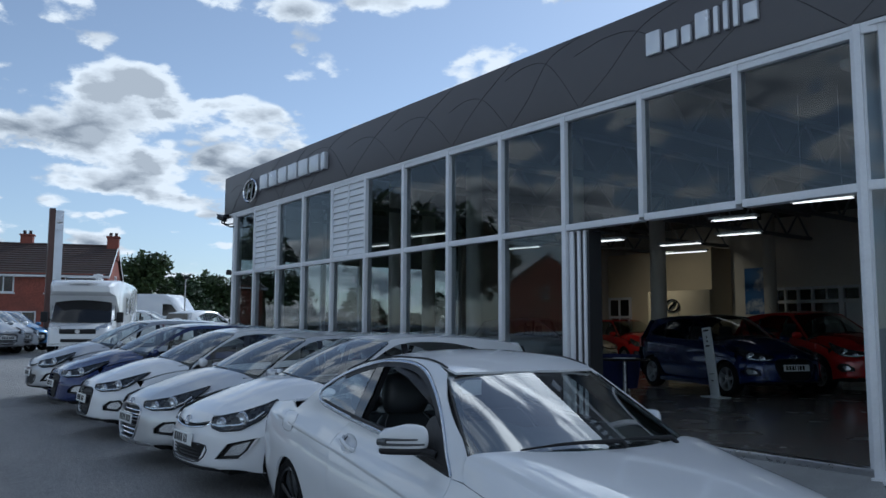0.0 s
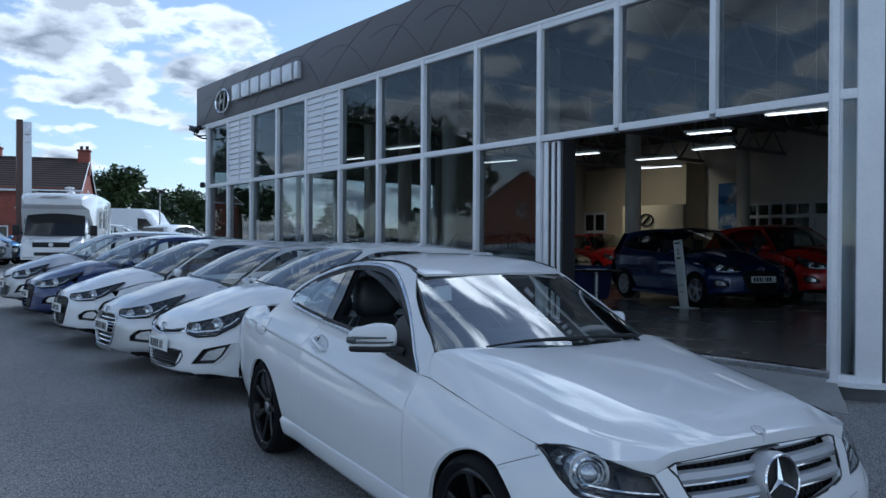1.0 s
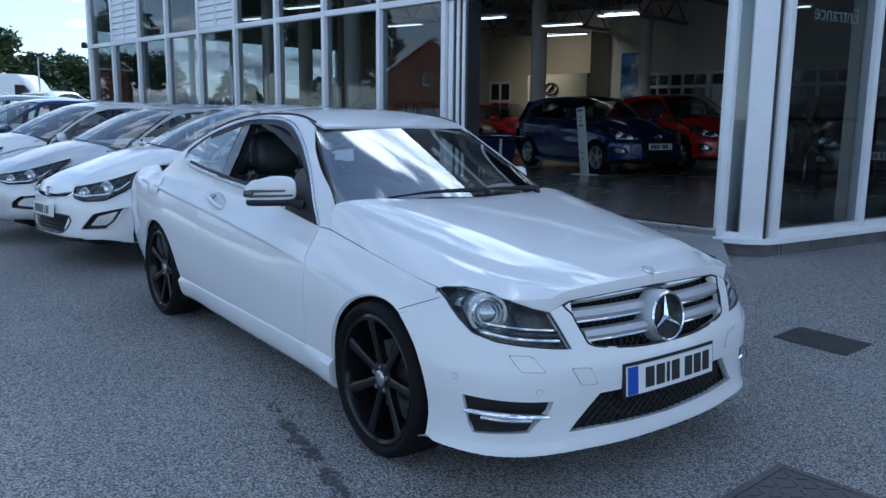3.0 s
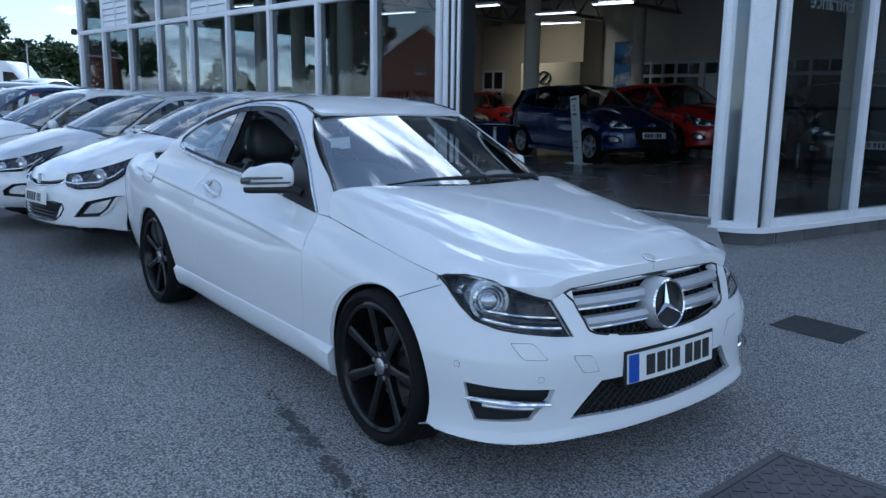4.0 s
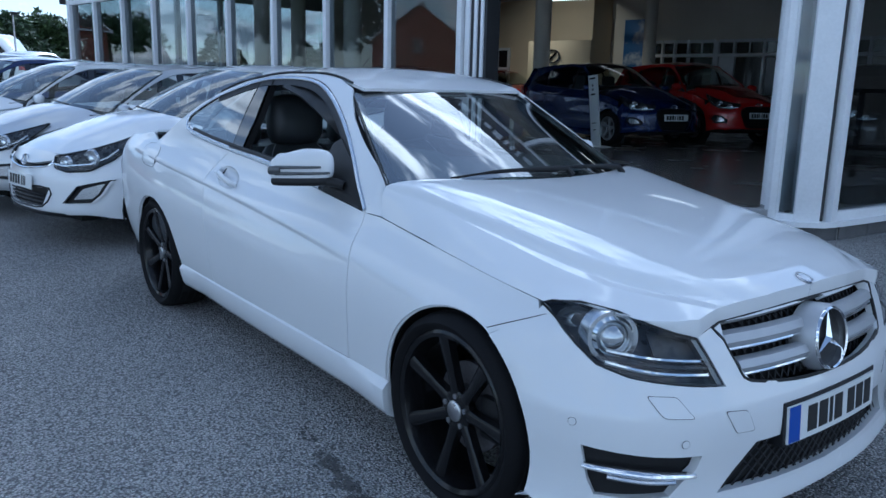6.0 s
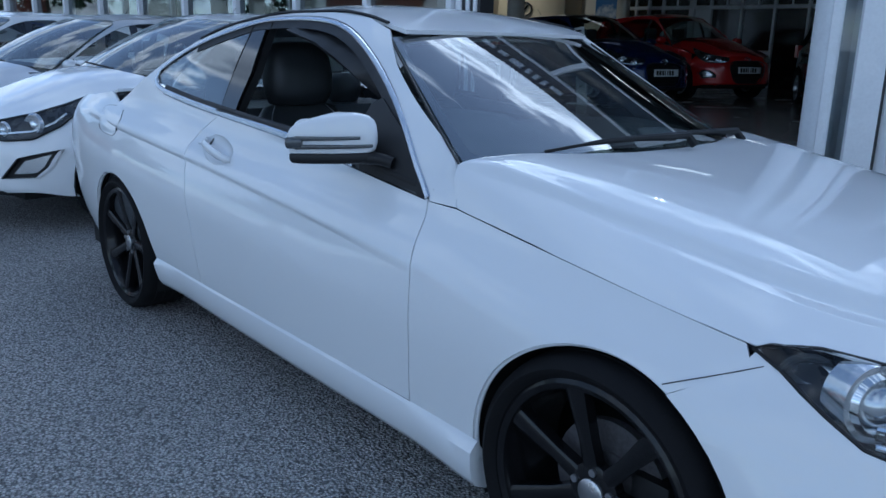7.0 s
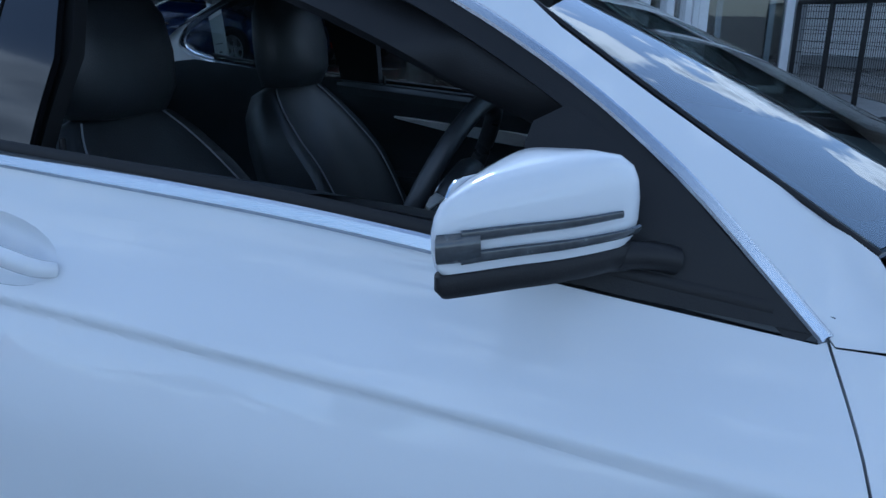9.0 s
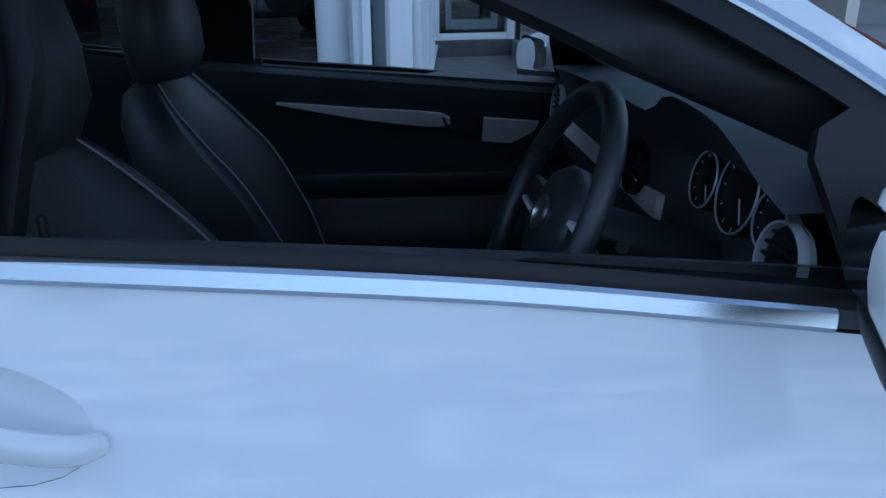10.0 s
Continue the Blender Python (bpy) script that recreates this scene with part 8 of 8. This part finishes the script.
# security cameras on the end post
def cctv(m, seed):
    t = thing("security_camera", m, "dark security camera on a wall bracket", "camera", "security cameras")
    part("housing", box(bmesh.new(), -.22, .10, -.055, .055, -.05, .05, .015, m=pose(0, 0, 0, 0, 18, 0)), BLACK, t)
    part("sun_shield", box(bmesh.new(), -.26, .12, -.065, .065, .052, .062, .003, m=pose(0, 0, 0, 0, 18, 0)), BLACK, t)
    part("bracket", tube(bmesh.new(), [(.05, 0, -.05), (.08, .0, -.14), (.05, .16, -.18), (0, .34, -.16)], .018, 8), BLACK, t)


cctv(FA @ pose(-12 * BAY + .02, -.30, 4.10, 0, 0, 8), 1)
cctv(FA @ pose(-12 * BAY - .32, -.15, 4.18, 0, 0, -60), 2)
solo("end_lamp", lathe(bmesh.new(), [(0, 0), (.06, .0), (.07, .06), (.05, .12), (0, .13)], 16, FA @ pose(-12 * BAY - .16, -.05, TRANSOM - .02)), BLACK, "small dark wall lamp on the end post", "lamp")

# ---- inside the showroom ----
solo("round_column", lathe(bmesh.new(), [(.125, FLOOR), (.125, 4.72)], 32, FA @ pose(-.15, .455, 0)), WHITE_FRAME, "white round steel column at the entrance", "column", kind="structure")
for i, (x, y, r) in enumerate(((-8.94, 8.5, .19), (-8.7, 13.0, .17), (-13.0, 4.5, .17), (-11.0, 2.2, .15), (-8.0, 2.0, .15), (-5.6, 2.2, .13))):
    solo("round_column", lathe(bmesh.new(), [(r, FLOOR), (r, 4.72)], 28, FA @ pose(x, y, 0)), WALL_IN, "grey round steel column inside the showroom", "column", "round columns", kind="structure")
for i, x in enumerate((-13.2, -10.6, -8.0, -5.4, -2.8, -.2)):
    tr = thing("roof_truss", FA, "dark lattice roof beam under the ceiling", "beam", "roof beams", "structure")
    part("chord", boxes((x - .06, x + .06, .2, 13.9, 3.98, 4.06), (x - .06, x + .06, .2, 13.9, 4.62, 4.70)), WALL_GREY, tr)
    for j in range(12):
        y = .3 + j * 1.13
        part("web", tube(bmesh.new(), [(x, y, 4.04), (x, y + .56, 4.64), (x, y + 1.12, 4.04)], .03, 6), WALL_GREY, tr)
TUBES = [(-7.7, 5.0, 3.30, 1.15), (-4.55, 5.0, 3.42, .75), (-5.05, 6.0, 3.28, .62), (-1.95, 3.0, 3.22, .75), (-7.9, 8.0, 3.45, .95), (-6.4, 8.0, 3.55, .9), (-11.2, 6.0, 3.5, 1.2), (-12.6, 3.0, 3.5, 1.2), (-10.2, 2.6, 3.5, 1.2), (-3.6, 9.5, 3.6, 1.2), (-10.0, 11.0, 3.6, 1.2)]
for x, y, z, w in TUBES:
    li = thing("strip_light", FA @ pose(x, y, z, 0, 0, 12), "white fluorescent strip light hung from the ceiling", "ceiling light", "strip lights")
    part("tray", box(bmesh.new(), -w / 2 - .04, w / 2 + .04, -.10, .10, .03, .07, .006), RENDER_W, li)
    for d in (-.05, .05):
        part("tube", tube(bmesh.new(), [(-w / 2, d, .01), (w / 2, d, .01)], .008, 8), TUBE, li)
    for d in (-w / 3, w / 3):
        part("hanger", tube(bmesh.new(), [(d, 0, .07), (d, 0, 4.72 - z)], .004, 4), STEEL, li)
spot = thing("spotlight", FA @ pose(-10.9, 8.7, 4.30), "small black ceiling spotlight with a warm beam", "spotlight")
part("housing", lathe(bmesh.new(), [(0, .10), (.05, .10), (.06, 0), (.07, -.12), (.055, -.12), (.05, -.05), (0, -.05)], 18, look((0, 0, 0), (-.3, 3.1, -2.1))), BLACK, spot)
part("stem", tube(bmesh.new(), [(0, 0, .05), (0, 0, .42)], .015, 8), BLACK, spot)
beam = new("spot_beam", bpy.data.lights.new("spot_beam", "SPOT"))
beam.data.energy, beam.data.color, beam.data.spot_size, beam.data.spot_blend, beam.data.shadow_soft_size = 110, (1.0, .86, .62), radians(84), 1.0, .08
beam.matrix_world = FA @ look((-10.97, 8.92, 4.20), (-11.2, 11.8, 2.2))
solo("poster", one_box(-10.07, -9.36, 13.93, 13.98, 1.95, 3.31, .004), POSTER, "tall blue sky poster on the back wall", "poster", m=FA)
fp = thing("feature_panel", FA, "cream free-standing panel with an oval badge", "partition")
part("panel", one_box(-11.3, -9.25, 11.0, 11.15, FLOOR, 2.57, .01), PANEL_Y, fp)
part("badge_ring", lathe(bmesh.new(), [(.17, 0), (.21, 0), (.21, .04), (.17, .04), (.17, 0)], 30, Matrix.Translation((-10.43, 10.99, 2.16)) @ pose(0, 0, 0, 90, 0, 0) @ Matrix.Diagonal((1.15, .86, 1, 1))), GLOSS_K, fp)
part("badge_bar", tube(bmesh.new(), [(-10.53, 10.96, 2.06), (-10.46, 10.96, 2.14), (-10.40, 10.96, 2.18), (-10.33, 10.96, 2.26)], .028, 6), GLOSS_K, fp)
solo("wall_recess", one_box(-14.55, -10.55, 13.0, 13.98, FLOOR, 3.93), PANEL_Y, "cream wall beside the recess", "wall", kind="structure", m=FA)
# office front at the back
off_ = thing("office_front", FA, "white framed office windows and doors at the back", "office front", kind="structure")
def office_bay(x0, x1, fan, door):
    """One bay between posts: fanlights over a rail, glazing or a door below."""
    n = fan
    w = (x1 - x0) / n
    for i in range(n):
        a, b = x0 + i * w + .02, x0 + (i + 1) * w - .02
        part("fanlight", one_box(a, b, 13.93, 13.96, 2.34, 2.62), GLOSS_K, off_)
        if i:
            part("glazing_bar", one_box(a - .04, a, 13.90, 13.985, 2.34, 2.62), RENDER_W, off_)
    if door:
        part("door_leaf", one_box(x0 + .02, x1 - .02, 13.93, 13.965, FLOOR, 2.24), GLOSS_K if door == "dark" else RENDER_W, off_)
    else:
        part("pane", one_box(x0 + .02, x1 - .02, 13.93, 13.96, 1.25, 2.24), GLOSS_K, off_)
        part("sill_panel", one_box(x0 + .02, x1 - .02, 13.94, 13.975, FLOOR, 1.22), RENDER_W, off_)


OFFICE = [(-9.06, 0, ""), (-8.78, 1, ""), (-8.41, 1, ""), (-8.00, 1, ""), (-7.20, 2, "dark"), (-6.70, 1, "white"), (-5.9, 2, ""), (-5.1, 2, ""), (-4.3, 2, "dark"), (-3.4, 2, ""), (-2.5, 2, "")]
for k, (x, fan, door) in enumerate(OFFICE):
    wide = .07 if x == -7.20 else .03
    part("post", one_box(x - wide, x + wide, 13.86, 13.99, FLOOR, 2.66), RENDER_W, off_)
    if k:
        x0 = OFFICE[k - 1][0]
        g0 = .07 if x0 == -7.20 else .03
        for z in (2.29, 2.66):
            part("rail", one_box(x0 + g0, x - wide, 13.87, 13.985, z - .04, z + .04), RENDER_W, off_)
        office_bay(x0 + g0, x - wide, fan, door)
lowwin = thing("back_window", FA, "low white framed windows in the back wall", "window", kind="structure")
part("window_frame", boxes((-14.5, -13.55, 12.93, 12.99, 1.85, 1.93), (-14.5, -13.55, 12.93, 12.99, 2.45, 2.53), (-14.5, -14.42, 12.93, 12.99, 1.0, 2.5), (-14.07, -13.99, 12.93, 12.99, 1.0, 2.5), (-13.63, -13.55, 12.93, 12.99, 1.0, 2.5)), RENDER_W, lowwin)
part("pane", one_box(-14.42, -13.63, 12.95, 12.97, 1.0, 2.45), GLOSS_K, lowwin)
# price stand
st = thing("price_stand", FA @ pose(-5.02, 5.0, FLOOR, 0, 0, -20), "slim white leaning price stand beside the blue car", "display stand")
part("board", box(bmesh.new(), -.12, .12, -.015, .015, 0, 1.22, .006, m=pose(0, 0, 0, 3, -6, 0)), PLATE_W, st)
part("foot", box(bmesh.new(), -.22, .22, -.16, .16, 0, .015, .004), PLATE_W, st)
for z, w, h in ((1.15, .08, .03), (1.03, .018, .035), (.96, .018, .035), (.88, .06, .03), (.40, .06, .012), (.28, .03, .02)):
    part("print_bar", box(bmesh.new(), -w, w, -.0185, -.0155, z, z + h, m=pose(0, 0, 0, 3, -6, 0)), MAT_GREY, st)
# blue tub chair and low table near the doors
ch = thing("tub_chair", FA @ pose(-5.6, 3.1, FLOOR, 0, 0, 30), "dark blue upholstered tub chair on steel legs", "chair")
fab = mat("blue_fabric", (.012, .018, .085), .8, vary=.15, scale=8, bump=.2, bump_scale=300)
part("shell", loops(bmesh.new(), [[(r * math.cos(a), r * math.sin(a), z) for a in [math.pi * (.05 + 1.9 * k / 16) for k in range(17)]] + [(r2 * math.cos(a), r2 * math.sin(a), z) for a in [math.pi * (1.95 - 1.9 * k / 16) for k in range(17)]] for r, r2, z in ((.34, .28, .22), (.38, .30, .45), (.40, .33, .74), (.385, .345, .76))]), fab, ch)
part("cushion", lathe(bmesh.new(), [(0, .22), (.30, .22), (.32, .30), (.30, .42), (.25, .44), (0, .44)], 24), fab, ch)
for a in (45, 135, 225, 315):
    part("leg", tube(bmesh.new(), [(.24 * math.cos(radians(a)), .24 * math.sin(radians(a)), .22), (.28 * math.cos(radians(a)), .28 * math.sin(radians(a)), 0)], .014, 8), STEEL, ch)
tb = thing("low_table", FA @ pose(-4.9, 2.5, FLOOR), "low dark table with papers near the entrance", "table")
part("tabletop", lathe(bmesh.new(), [(0, .70), (.38, .70), (.40, .715), (.38, .73), (0, .73)], 30), GLOSS_K, tb)
part("pedestal", lathe(bmesh.new(), [(.22, 0), (.22, .015), (.03, .03), (.03, .70)], 20), STEEL, tb)
part("papers", box(bmesh.new(), -.15, .15, -.1, .1, .731, .74, m=pose(0, 0, 0, 0, 0, 25)), PLATE_W, tb)
# lettering on the side glazing, read from within
cu = bpy.data.curves.new("word", "FONT")
cu.body, cu.size, cu.align_x, cu.extrude = "Entrance", .20, "CENTER", .001
tmp = new("tmp_word", cu)
me = bpy.data.meshes.new_from_object(tmp.evaluated_get(bpy.context.evaluated_depsgraph_get()))
bpy.data.objects.remove(tmp)
me.materials.append(PLATE_W)
word = new("lettering", me)
word.matrix_world = pose(B0.x, B0.y, 0, 0, 0, bang) @ Matrix.Translation((.80, .012, 2.28)) @ pose(0, 0, 0, 90, 0, 0) @ Matrix.Diagonal((-1, 1, 1, 1))
tagged(word, "pale lettering on the inner face of the side glazing", "lettering")
